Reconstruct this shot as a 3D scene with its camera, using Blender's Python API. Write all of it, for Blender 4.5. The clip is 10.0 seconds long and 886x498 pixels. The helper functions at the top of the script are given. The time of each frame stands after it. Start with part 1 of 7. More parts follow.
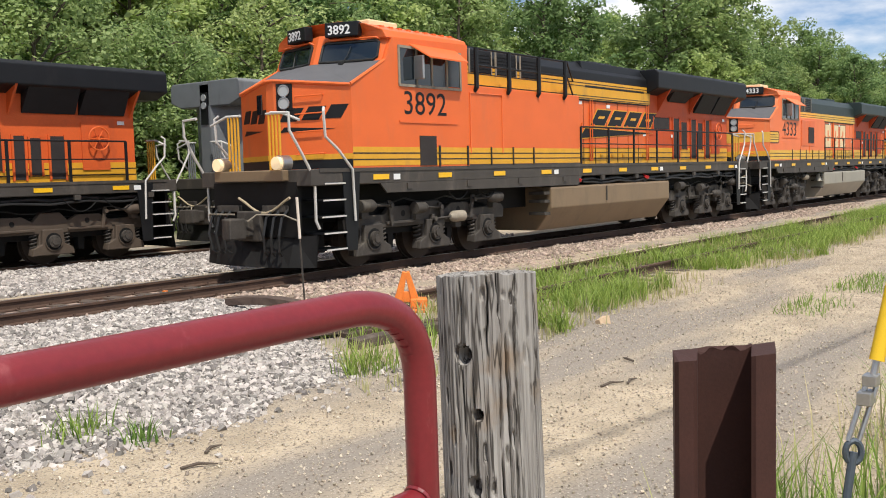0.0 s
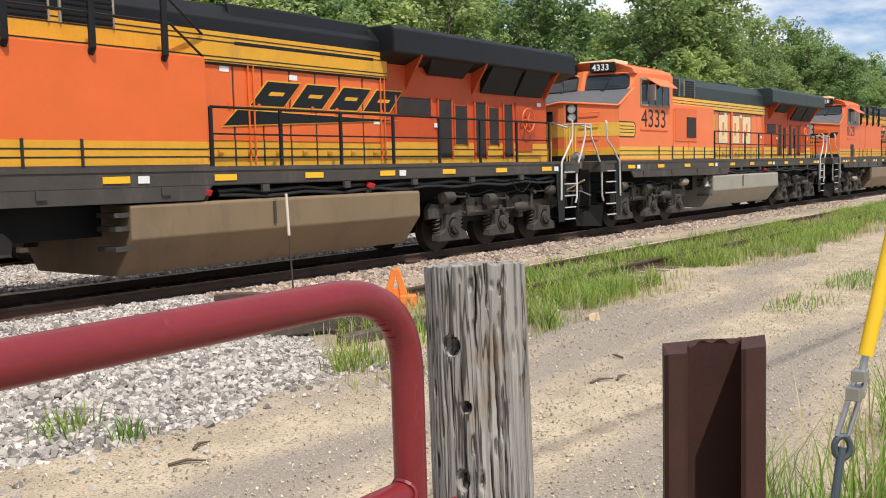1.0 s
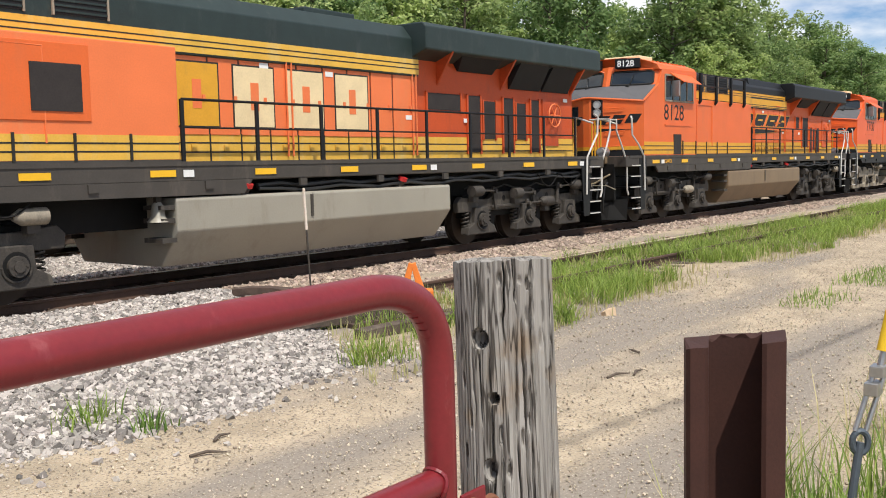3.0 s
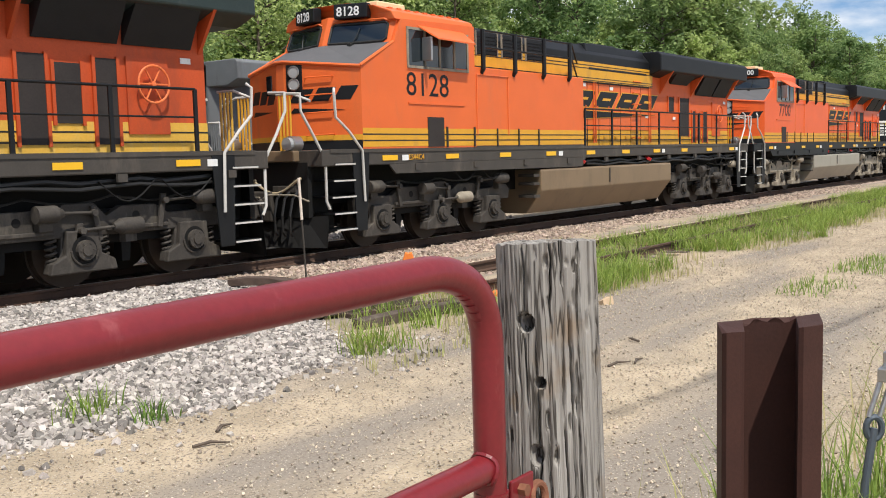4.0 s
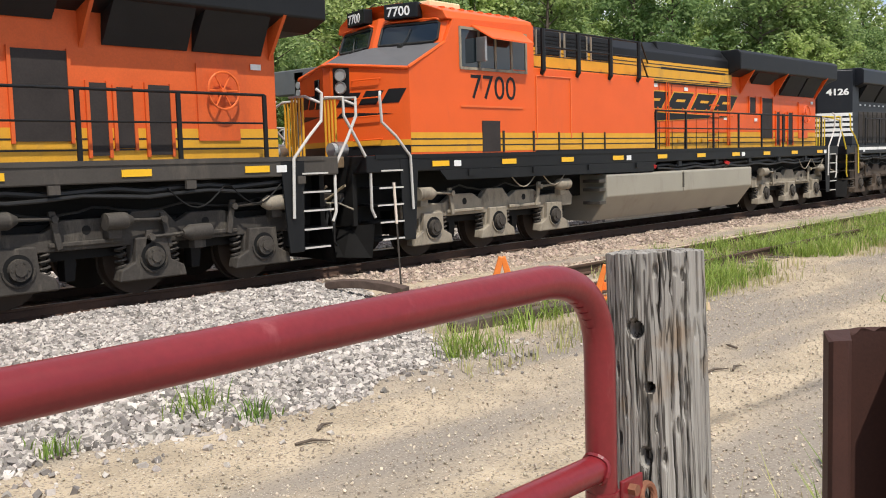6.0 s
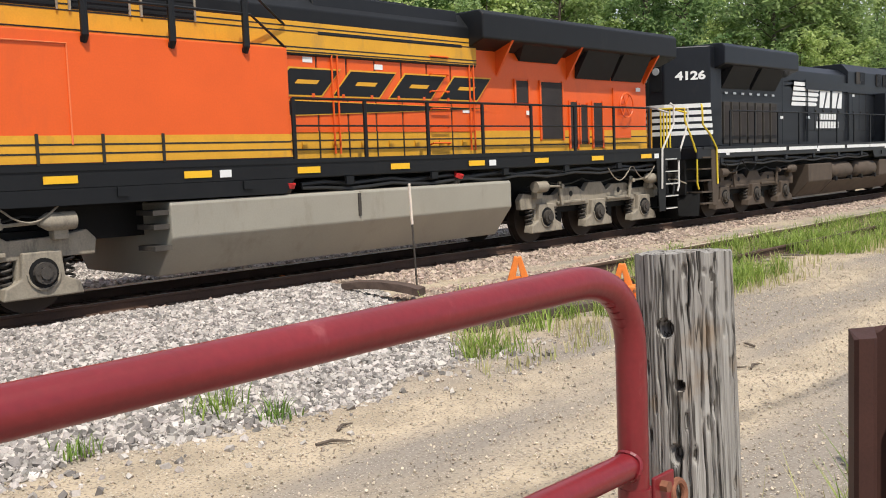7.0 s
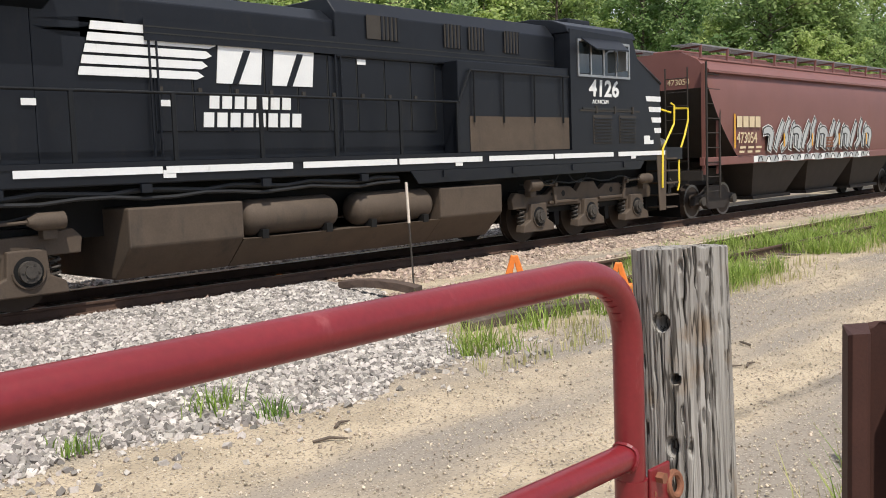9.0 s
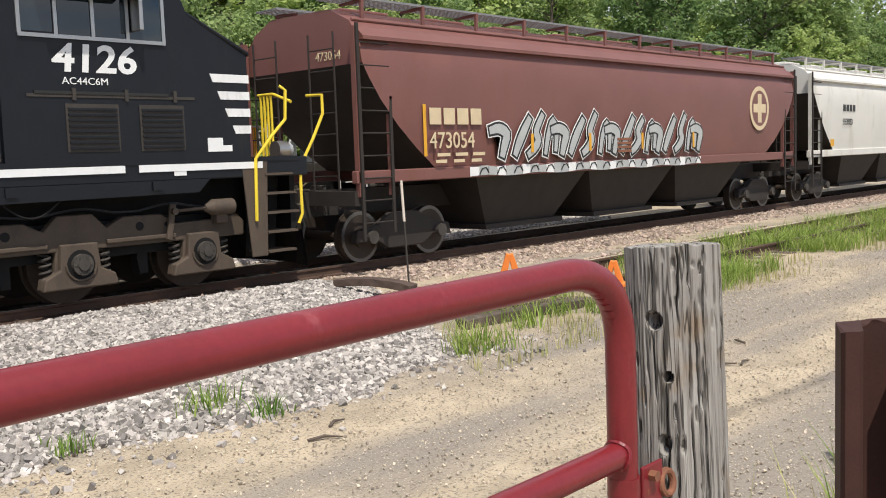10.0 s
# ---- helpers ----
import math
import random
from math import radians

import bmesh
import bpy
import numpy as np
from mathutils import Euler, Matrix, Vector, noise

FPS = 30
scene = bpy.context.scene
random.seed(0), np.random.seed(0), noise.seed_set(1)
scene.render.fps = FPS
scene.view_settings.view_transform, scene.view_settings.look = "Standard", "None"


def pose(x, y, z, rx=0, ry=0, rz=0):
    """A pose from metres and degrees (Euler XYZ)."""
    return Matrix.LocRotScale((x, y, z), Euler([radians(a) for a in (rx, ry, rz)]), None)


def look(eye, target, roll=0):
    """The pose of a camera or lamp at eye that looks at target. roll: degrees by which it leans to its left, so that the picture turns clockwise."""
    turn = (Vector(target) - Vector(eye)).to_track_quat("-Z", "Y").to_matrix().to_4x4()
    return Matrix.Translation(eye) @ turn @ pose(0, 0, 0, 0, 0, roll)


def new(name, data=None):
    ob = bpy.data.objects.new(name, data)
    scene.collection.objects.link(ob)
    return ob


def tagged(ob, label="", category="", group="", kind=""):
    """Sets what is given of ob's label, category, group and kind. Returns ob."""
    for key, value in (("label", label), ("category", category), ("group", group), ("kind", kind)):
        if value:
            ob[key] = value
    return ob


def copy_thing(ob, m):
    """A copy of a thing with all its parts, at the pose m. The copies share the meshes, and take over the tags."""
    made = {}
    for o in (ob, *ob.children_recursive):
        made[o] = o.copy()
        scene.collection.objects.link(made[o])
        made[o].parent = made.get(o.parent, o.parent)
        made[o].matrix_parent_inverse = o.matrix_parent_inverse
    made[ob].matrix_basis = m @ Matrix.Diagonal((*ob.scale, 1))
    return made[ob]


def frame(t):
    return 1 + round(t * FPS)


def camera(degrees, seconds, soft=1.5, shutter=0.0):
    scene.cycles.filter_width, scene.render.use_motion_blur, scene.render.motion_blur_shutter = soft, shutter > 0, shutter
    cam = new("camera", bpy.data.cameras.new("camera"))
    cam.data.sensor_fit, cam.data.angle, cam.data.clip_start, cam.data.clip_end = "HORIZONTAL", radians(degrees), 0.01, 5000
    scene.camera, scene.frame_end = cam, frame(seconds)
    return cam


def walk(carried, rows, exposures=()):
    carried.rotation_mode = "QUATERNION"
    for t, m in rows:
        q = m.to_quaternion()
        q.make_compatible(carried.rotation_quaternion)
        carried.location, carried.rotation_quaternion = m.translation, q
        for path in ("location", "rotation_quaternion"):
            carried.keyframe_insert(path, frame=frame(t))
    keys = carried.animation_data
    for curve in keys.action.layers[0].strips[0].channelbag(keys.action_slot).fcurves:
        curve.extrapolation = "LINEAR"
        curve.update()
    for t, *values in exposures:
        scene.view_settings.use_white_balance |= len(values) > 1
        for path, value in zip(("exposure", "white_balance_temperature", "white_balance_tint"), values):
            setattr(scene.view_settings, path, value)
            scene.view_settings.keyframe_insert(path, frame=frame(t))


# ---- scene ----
from math import sin, cos, pi, tan, sqrt

# ---------- camera: hand-held behind the gate, panning slowly ----------
cam = camera(49.1, 10.0, soft=1.0, shutter=0.0)
PATH = [
    (0, pose(-13.426, -13.650, 1.803, 85.48, 1.48, -53.10)),
    (0.5, pose(-13.416, -13.649, 1.797, 85.37, 1.53, -53.15)),
    (1, pose(-13.409, -13.641, 1.788, 85.33, 1.36, -53.69)),
    (1.5, pose(-13.429, -13.654, 1.796, 85.48, 1.37, -53.79)),
    (2, pose(-13.442, -13.652, 1.800, 85.51, 1.41, -53.17)),
    (2.5, pose(-13.447, -13.652, 1.799, 85.23, 1.34, -52.79)),
    (4, pose(-13.498, -13.547, 1.778, 84.46, 1.39, -53.44)),
    (4.5, pose(-13.512, -13.433, 1.773, 84.23, 2.62, -55.35)),
    (5, pose(-13.572, -13.527, 1.799, 84.22, 1.74, -52.54)),
    (5.5, pose(-13.584, -13.572, 1.796, 84.59, 1.08, -49.27)),
    (7, pose(-13.650, -13.567, 1.807, 84.83, 2.13, -47.36)),
    (7.5, pose(-13.662, -13.576, 1.804, 84.73, 2.16, -47.82)),
    (8, pose(-13.668, -13.582, 1.808, 84.95, 2.28, -48.04)),
    (8.5, pose(-13.671, -13.582, 1.804, 84.87, 2.19, -47.79)),
    (9, pose(-13.674, -13.580, 1.801, 84.78, 1.99, -47.56)),
    (9.5, pose(-13.675, -13.583, 1.803, 84.89, 1.96, -47.74)),
    (10, pose(-13.667, -13.582, 1.800, 84.67, 2.03, -47.83)),
]
walk(cam, PATH)

# ---------- daylight: high sun behind the camera, blue sky with fair-weather clouds ----------
SUN = Vector((-0.22, -0.42, 0.88)).normalized()
world = bpy.data.worlds.new("sky")
scene.world = world
world.use_nodes = True
wt = world.node_tree
wt.nodes.clear()
sky = wt.nodes.new("ShaderNodeTexSky")
sky.sky_type = "NISHITA"
sky.sun_disc = False
sky.sun_elevation = math.asin(SUN.z)
sky.sun_rotation = math.atan2(SUN.x, SUN.y)
sky.dust_density = 0.25
sky.ozone_density = 3.5
tc = wt.nodes.new("ShaderNodeTexCoord")
mp = wt.nodes.new("ShaderNodeMapping")
mp.inputs["Scale"].default_value = (2.2, 2.2, 7.0)
cn = wt.nodes.new("ShaderNodeTexNoise")
cn.inputs["Scale"].default_value = 2.6
cn.inputs["Detail"].default_value = 9
cn.inputs["Roughness"].default_value = 0.55
cr = wt.nodes.new("ShaderNodeValToRGB")
cr.color_ramp.elements[0].position, cr.color_ramp.elements[1].position = 0.41, 0.60
cm = wt.nodes.new("ShaderNodeMixRGB")
cm.inputs[2].default_value = (13.5, 13.6, 13.9, 1)
bg = wt.nodes.new("ShaderNodeBackground")
bg.inputs["Strength"].default_value = 0.078
wo = wt.nodes.new("ShaderNodeOutputWorld")
wt.links.new(tc.outputs["Generated"], mp.inputs["Vector"])
wt.links.new(mp.outputs[0], cn.inputs["Vector"])
wt.links.new(cn.outputs[0], cr.inputs[0])
wt.links.new(cr.outputs[0], cm.inputs[0])
tint = wt.nodes.new("ShaderNodeMixRGB")
tint.blend_type, tint.inputs[0].default_value = "MULTIPLY", 1.0
tint.inputs[2].default_value = (1.05, 1.22, 1.48, 1)
wt.links.new(sky.outputs[0], tint.inputs[1])
wt.links.new(tint.outputs[0], cm.inputs[1])
wt.links.new(cm.outputs[0], bg.inputs[0])
wt.links.new(bg.outputs[0], wo.inputs[0])
sun_data = bpy.data.lights.new("sun", "SUN")
sun_data.energy, sun_data.angle, sun_data.color = 4.6, radians(0.53), (1.0, 0.95, 0.87)
sun = new("sun", sun_data)
sun.matrix_world = look(SUN * 60, (0, 0, 0))
scene.view_settings.exposure = 0.0

# ---------- materials ----------
MATS = {}


def mat(name, col, rough=0.6, metal=0.0, var=0.12, scale=3.0, fine=40.0, bump=0.15, dirt=None, dirt_at=0.55, spec=0.4, island=0.0, bump_dist=0.01):
    """A painted, rusty, wooden or mineral surface: colour varied at two scales, optional dirt patches, fine relief."""
    if name in MATS:
        return MATS[name]
    m = bpy.data.materials.new(name)
    m.use_nodes = True
    t = m.node_tree
    b = t.nodes["Principled BSDF"]
    b.inputs["Roughness"].default_value, b.inputs["Metallic"].default_value = rough, metal
    b.inputs["Specular IOR Level"].default_value = spec
    co = t.nodes.new("ShaderNodeTexCoord")
    n1, n2 = t.nodes.new("ShaderNodeTexNoise"), t.nodes.new("ShaderNodeTexNoise")
    n1.inputs["Scale"].default_value, n1.inputs["Detail"].default_value = scale, 6
    n2.inputs["Scale"].default_value, n2.inputs["Detail"].default_value = fine, 4
    for n in (n1, n2):
        t.links.new(co.outputs["Object"], n.inputs["Vector"])
    mx = t.nodes.new("ShaderNodeMixRGB")
    mx.inputs[1].default_value = (*[c * (1 - var) for c in col], 1)
    mx.inputs[2].default_value = (*[min(1, c * (1 + var)) for c in col], 1)
    ad = t.nodes.new("ShaderNodeMath")
    ad.operation = "MULTIPLY_ADD"
    ad.inputs[1].default_value = 0.45
    t.links.new(n2.outputs[0], ad.inputs[0])
    hf = t.nodes.new("ShaderNodeMath")
    hf.operation = "MULTIPLY"
    hf.inputs[1].default_value = 0.55
    t.links.new(n1.outputs[0], hf.inputs[0])
    t.links.new(hf.outputs[0], ad.inputs[2])
    ct = t.nodes.new("ShaderNodeMapRange")
    ct.inputs[1].default_value, ct.inputs[2].default_value = 0.3, 0.7
    t.links.new(ad.outputs[0], ct.inputs[0])
    t.links.new(ct.outputs[0], mx.inputs[0])
    out = mx.outputs[0]
    if island:
        geo = t.nodes.new("ShaderNodeNewGeometry")
        hs = t.nodes.new("ShaderNodeHueSaturation")
        r = t.nodes.new("ShaderNodeMapRange")
        r.inputs[3].default_value, r.inputs[4].default_value = 1 - island, 1 + island
        t.links.new(geo.outputs["Random Per Island"], r.inputs[0])
        t.links.new(r.outputs[0], hs.inputs["Value"])
        r2 = t.nodes.new("ShaderNodeMapRange")
        r2.inputs[3].default_value, r2.inputs[4].default_value = 0.485, 0.515
        wn = t.nodes.new("ShaderNodeTexWhiteNoise")
        wn.noise_dimensions = "1D"
        t.links.new(geo.outputs["Random Per Island"], wn.inputs["W"])
        t.links.new(wn.outputs[0], r2.inputs[0])
        t.links.new(r2.outputs[0], hs.inputs["Hue"])
        t.links.new(out, hs.inputs["Color"])
        out = hs.outputs[0]
    if dirt:
        n3 = t.nodes.new("ShaderNodeTexNoise")
        n3.inputs["Scale"].default_value, n3.inputs["Detail"].default_value, n3.inputs["Roughness"].default_value = scale * 0.6, 8, 0.7
        m3 = t.nodes.new("ShaderNodeMapping")
        m3.inputs["Scale"].default_value = (1.6, 1.6, 0.5)
        t.links.new(co.outputs["Object"], m3.inputs["Vector"])
        t.links.new(m3.outputs[0], n3.inputs["Vector"])
        dr = t.nodes.new("ShaderNodeMapRange")
        dr.inputs[1].default_value, dr.inputs[2].default_value = dirt_at, dirt_at + 0.22
        t.links.new(n3.outputs[0], dr.inputs[0])
        dm = t.nodes.new("ShaderNodeMixRGB")
        dm.inputs[2].default_value = (*dirt, 1)
        t.links.new(dr.outputs[0], dm.inputs[0])
        t.links.new(out, dm.inputs[1])
        out = dm.outputs[0]
    t.links.new(out, b.inputs["Base Color"])
    if bump:
        bp = t.nodes.new("ShaderNodeBump")
        bp.inputs["Strength"].default_value, bp.inputs["Distance"].default_value = bump, bump_dist
        t.links.new(ad.outputs[0], bp.inputs["Height"])
        t.links.new(bp.outputs[0], b.inputs["Normal"])
    MATS[name] = m
    return m


ORANGE = mat("orange paint", (0.73, 0.138, 0.028), 0.45, var=0.08, scale=1.5, bump=0.03, dirt=(0.62, 0.14, 0.042), dirt_at=0.52)
ORANGE_CLEAN = mat("bright red-orange paint", (0.75, 0.108, 0.014), 0.42, var=0.07, scale=1.5, bump=0.03, dirt=(0.66, 0.10, 0.018), dirt_at=0.54)
ORANGE_DUSTY = mat("dusty orange paint", (0.66, 0.112, 0.022), 0.55, var=0.12, scale=1.2, bump=0.05, dirt=(0.45, 0.08, 0.025), dirt_at=0.52)
ORANGE_SOOTY = mat("sooty orange paint", (0.52, 0.075, 0.016), 0.6, var=0.14, scale=1.2, bump=0.05, dirt=(0.30, 0.06, 0.025), dirt_at=0.5)
ORANGE_FADED = mat("faded orange paint", (0.80, 0.19, 0.06), 0.5, var=0.08, scale=1.5, bump=0.03, dirt=(0.72, 0.25, 0.10), dirt_at=0.55)
YELLOW = mat("yellow paint", (0.68, 0.34, 0.025), 0.5, var=0.1, bump=0.03, dirt=(0.46, 0.25, 0.05), dirt_at=0.55)
YELLOW_PALE = mat("weathered yellow paint", (0.72, 0.42, 0.06), 0.55, var=0.12, bump=0.03, dirt=(0.68, 0.49, 0.17), dirt_at=0.52)
CREAM = mat("cream paint", (0.78, 0.62, 0.36), 0.55, var=0.12, bump=0.03)
BLACK = mat("black paint", (0.008, 0.0088, 0.010), 0.5, var=0.2, bump=0.04, dirt=(0.017, 0.0165, 0.016), dirt_at=0.58, spec=0.3)
GREEN_BLACK = mat("dark green paint", (0.02, 0.034, 0.032), 0.5, var=0.2, bump=0.04, dirt=(0.05, 0.06, 0.055), dirt_at=0.56)
STRIPE = mat("thin dark line", (0.02, 0.02, 0.018), 0.5, bump=0)
SILL = mat("grey sill paint", (0.060, 0.052, 0.044), 0.6, var=0.2, bump=0.05, dirt=(0.12, 0.10, 0.08), dirt_at=0.55)
NSBLACK = mat("glossy black paint", (0.0075, 0.009, 0.0125), 0.42, var=0.2, bump=0.03, dirt=(0.018, 0.0175, 0.017), dirt_at=0.56, spec=0.32)
NSDUST = mat("dust-covered black paint", (0.045, 0.038, 0.031), 0.7, var=0.25, bump=0.05, dirt=(0.03, 0.028, 0.026), dirt_at=0.5)
NSRUST = mat("brown dusty steel", (0.085, 0.062, 0.044), 0.75, var=0.2, bump=0.08, dirt=(0.045, 0.036, 0.03), dirt_at=0.55)
WHITE = mat("white paint", (0.78, 0.78, 0.76), 0.5, var=0.06, bump=0.03, dirt=(0.5, 0.48, 0.44), dirt_at=0.6)
RAILING = mat("white railing paint", (0.56, 0.54, 0.50), 0.5, var=0.15, bump=0.03)
YRAIL = mat("yellow railing paint", (0.75, 0.55, 0.04), 0.45, var=0.1, bump=0.03)
GRIME = mat("grimy truck steel", (0.058, 0.050, 0.042), 0.72, 0.1, var=0.35, scale=4, bump=0.25, dirt=(0.16, 0.14, 0.11), dirt_at=0.55)
GRIME_TAN = mat("dusty tan truck steel", (0.29, 0.25, 0.19), 0.78, 0.0, var=0.25, scale=4, bump=0.25, dirt=(0.09, 0.08, 0.065), dirt_at=0.52)
DARK = mat("oily black steel", (0.010, 0.0095, 0.009), 0.7, 0.0, spec=0.25, var=0.3, bump=0.2)
TANK_BROWN = mat("dusty brown fuel tank", (0.215, 0.15, 0.088), 0.5, var=0.12, scale=1.2, bump=0.04, dirt=(0.15, 0.105, 0.065), dirt_at=0.52)
TANK_GREY = mat("dusty grey fuel tank", (0.32, 0.295, 0.24), 0.42, var=0.10, scale=1.2, bump=0.04, dirt=(0.22, 0.19, 0.145), dirt_at=0.55)
GRILLE = mat("dark radiator grille", (0.01, 0.01, 0.011), 0.7, var=0.3, bump=0.2)
DOORGRILLE = mat("dusty dark door screen", (0.03, 0.024, 0.022), 0.75, var=0.3, bump=0.2)
GLARE = mat("grey anti-glare paint", (0.10, 0.10, 0.105), 0.8, var=0.12, bump=0.03)
RED = mat("red plastic cap", (0.55, 0.03, 0.03), 0.4, bump=0.03)
STEEL = mat("worn bright steel", (0.45, 0.44, 0.42), 0.35, 0.9, bump=0.1)
WHEELSTEEL = mat("brown wheel steel", (0.06, 0.045, 0.035), 0.6, 0.5, bump=0.1)
TREAD = mat("worn wheel rim", (0.16, 0.15, 0.14), 0.4, 0.8, bump=0.05)
HOSE = mat("rubber hose", (0.02, 0.02, 0.02), 0.5, bump=0.05)
HOSE_TAN = mat("dusty canvas hose", (0.42, 0.34, 0.22), 0.8, bump=0.1)
REFLECT = mat("yellow reflective tape", (0.85, 0.48, 0.02), 0.35, var=0.05, bump=0)
MAROON = mat("oxide brown hopper paint", (0.185, 0.078, 0.066), 0.5, var=0.14, scale=0.8, bump=0.05, dirt=(0.17, 0.065, 0.045), dirt_at=0.55)
# soot, plus the shade of downward-facing hopper surfaces, in one near-black colour
HOPPER_DARK = mat("sooty, shade-dark hopper underside", (0.03, 0.024, 0.02), 0.75, var=0.25, bump=0.1)
HOPPER_GREY = mat("light grey hopper paint", (0.62, 0.60, 0.55), 0.6, var=0.08, scale=0.8, bump=0.04, dirt=(0.38, 0.34, 0.27), dirt_at=0.56)
CARGREY = mat("mid grey car paint", (0.16, 0.17, 0.175), 0.6, var=0.1, bump=0.04, dirt=(0.11, 0.11, 0.11), dirt_at=0.55)
CARPALE = mat("pale grey car paint", (0.36, 0.37, 0.36), 0.6, var=0.1, bump=0.04, dirt=(0.25, 0.25, 0.24), dirt_at=0.55)
WALK = mat("galvanised roof walk", (0.25, 0.25, 0.25), 0.6, 0.3, var=0.15, bump=0.03)
LETTER = mat("faded cream lettering", (0.62, 0.5, 0.32), 0.6, var=0.12, bump=0.02)
PALE = mat("silver spray paint", (0.42, 0.43, 0.42), 0.5, var=0.15, bump=0.02)
RUSTRAIL = mat("rusty rail side", (0.085, 0.05, 0.034), 0.8, 0.1, var=0.25, bump=0.2)
RAILTOP = mat("polished rail head", (0.42, 0.41, 0.40), 0.3, 1.0, bump=0.05)
TIE = mat("weathered creosote wood", (0.09, 0.068, 0.052), 0.9, var=0.35, scale=6, bump=0.5, dirt=(0.17, 0.14, 0.11), dirt_at=0.55)
BALLAST = mat("pinkish brown ballast stone", (0.36, 0.28, 0.22), 0.9, var=0.25, scale=6, fine=60, bump=0.3, island=0.45)
GRAVEL = mat("light grey crushed stone", (0.365, 0.33, 0.297), 0.9, var=0.25, scale=8, fine=60, bump=0.3, island=0.62)
GATE = mat("oxide red gate paint", (0.185, 0.0155, 0.020), 0.33, var=0.16, scale=6, fine=90, bump=0.10, dirt=(0.40, 0.13, 0.13), dirt_at=0.60, spec=0.5)
BEAMRUST = mat("dark brown rusted steel", (0.046, 0.0155, 0.010), 0.75, var=0.22, scale=7, fine=120, bump=0.15, dirt=(0.095, 0.04, 0.026), dirt_at=0.6)
RUST = mat("bright rust", (0.22, 0.09, 0.05), 0.85, var=0.3, scale=20, bump=0.4)
SAFETY = mat("safety orange paint", (0.80, 0.22, 0.04), 0.5, var=0.12, scale=8, bump=0.05, dirt=(0.5, 0.2, 0.07), dirt_at=0.6)
STRAP = mat("yellow webbing", (0.80, 0.50, 0.02), 0.7, bump=0.2, fine=300)
PLANK = mat("old brown plank", (0.085, 0.058, 0.045), 0.9, var=0.3, scale=8, bump=0.5)
CONC = mat("pale sandy strip", (0.50, 0.42, 0.31), 0.95, var=0.12, scale=2, fine=50, bump=0.4)


def glass(name, col, rough=0.05):
    m = bpy.data.materials.new(name)
    m.use_nodes = True
    b = m.node_tree.nodes["Principled BSDF"]
    b.inputs["Base Color"].default_value = (*col, 1)
    b.inputs["Roughness"].default_value = rough
    b.inputs["Specular IOR Level"].default_value = 0.8
    return m


WINDOW = glass("tinted cab glass", (0.012, 0.018, 0.022))


def glow(name, col, power):
    m = bpy.data.materials.new(name)
    m.use_nodes = True
    b = m.node_tree.nodes["Principled BSDF"]
    b.inputs["Base Color"].default_value = (*col, 1)
    b.inputs["Emission Color"].default_value = (*col, 1)
    b.inputs["Emission Strength"].default_value = power
    return m


LAMP_ON = glow("lit headlamp lens", (0.9, 0.68, 0.40), 0.45)
LAMP_OFF = glass("headlamp lens", (0.35, 0.36, 0.36), 0.15)


def leafy(name, a, b_, trans=0.35):
    m = bpy.data.materials.new(name)
    m.use_nodes = True
    t = m.node_tree
    p = t.nodes["Principled BSDF"]
    p.inputs["Roughness"].default_value = 0.55
    p.inputs["Specular IOR Level"].default_value = 0.25
    g = t.nodes.new("ShaderNodeNewGeometry")
    oi = t.nodes.new("ShaderNodeObjectInfo")
    mx = t.nodes.new("ShaderNodeMixRGB")
    mx.inputs[1].default_value, mx.inputs[2].default_value = (*a, 1), (*b_, 1)
    t.links.new(g.outputs["Random Per Island"], mx.inputs[0])
    hs = t.nodes.new("ShaderNodeHueSaturation")
    mr = t.nodes.new("ShaderNodeMapRange")
    mr.inputs[3].default_value, mr.inputs[4].default_value = 0.478, 0.515
    t.links.new(oi.outputs["Random"], mr.inputs[0])
    t.links.new(mr.outputs[0], hs.inputs["Hue"])
    mv = t.nodes.new("ShaderNodeMapRange")
    mv.inputs[3].default_value, mv.inputs[4].default_value = 1.2, 0.8
    t.links.new(oi.outputs["Random"], mv.inputs[0])
    t.links.new(mv.outputs[0], hs.inputs["Value"])
    t.links.new(mx.outputs[0], hs.inputs["Color"])
    t.links.new(hs.outputs[0], p.inputs["Base Color"])
    tr = t.nodes.new("ShaderNodeBsdfTranslucent")
    t.links.new(hs.outputs[0], tr.inputs["Color"])
    ms = t.nodes.new("ShaderNodeMixShader")
    ms.inputs[0].default_value = trans
    t.links.new(p.outputs[0], ms.inputs[1])
    t.links.new(tr.outputs[0], ms.inputs[2])
    t.links.new(ms.outputs[0], t.nodes["Material Output"].inputs[0])
    return m


LEAF_LIGHT = leafy("yellow-green foliage", (0.23, 0.33, 0.095), (0.50, 0.60, 0.23), 0.55)
LEAF_PALE = leafy("pale fine foliage", (0.225, 0.32, 0.11), (0.50, 0.60, 0.25), 0.5)
LEAF = leafy("broadleaf foliage", (0.12, 0.205, 0.062), (0.37, 0.48, 0.19), 0.52)
GRASS = leafy("green grass", (0.11, 0.20, 0.035), (0.31, 0.43, 0.10), 0.42)
DRYGRASS = leafy("dry straw grass", (0.50, 0.44, 0.24), (0.34, 0.36, 0.14), 0.3)
BARK = mat("grey-brown bark", (0.11, 0.085, 0.065), 0.9, var=0.3, scale=4, bump=0.5)


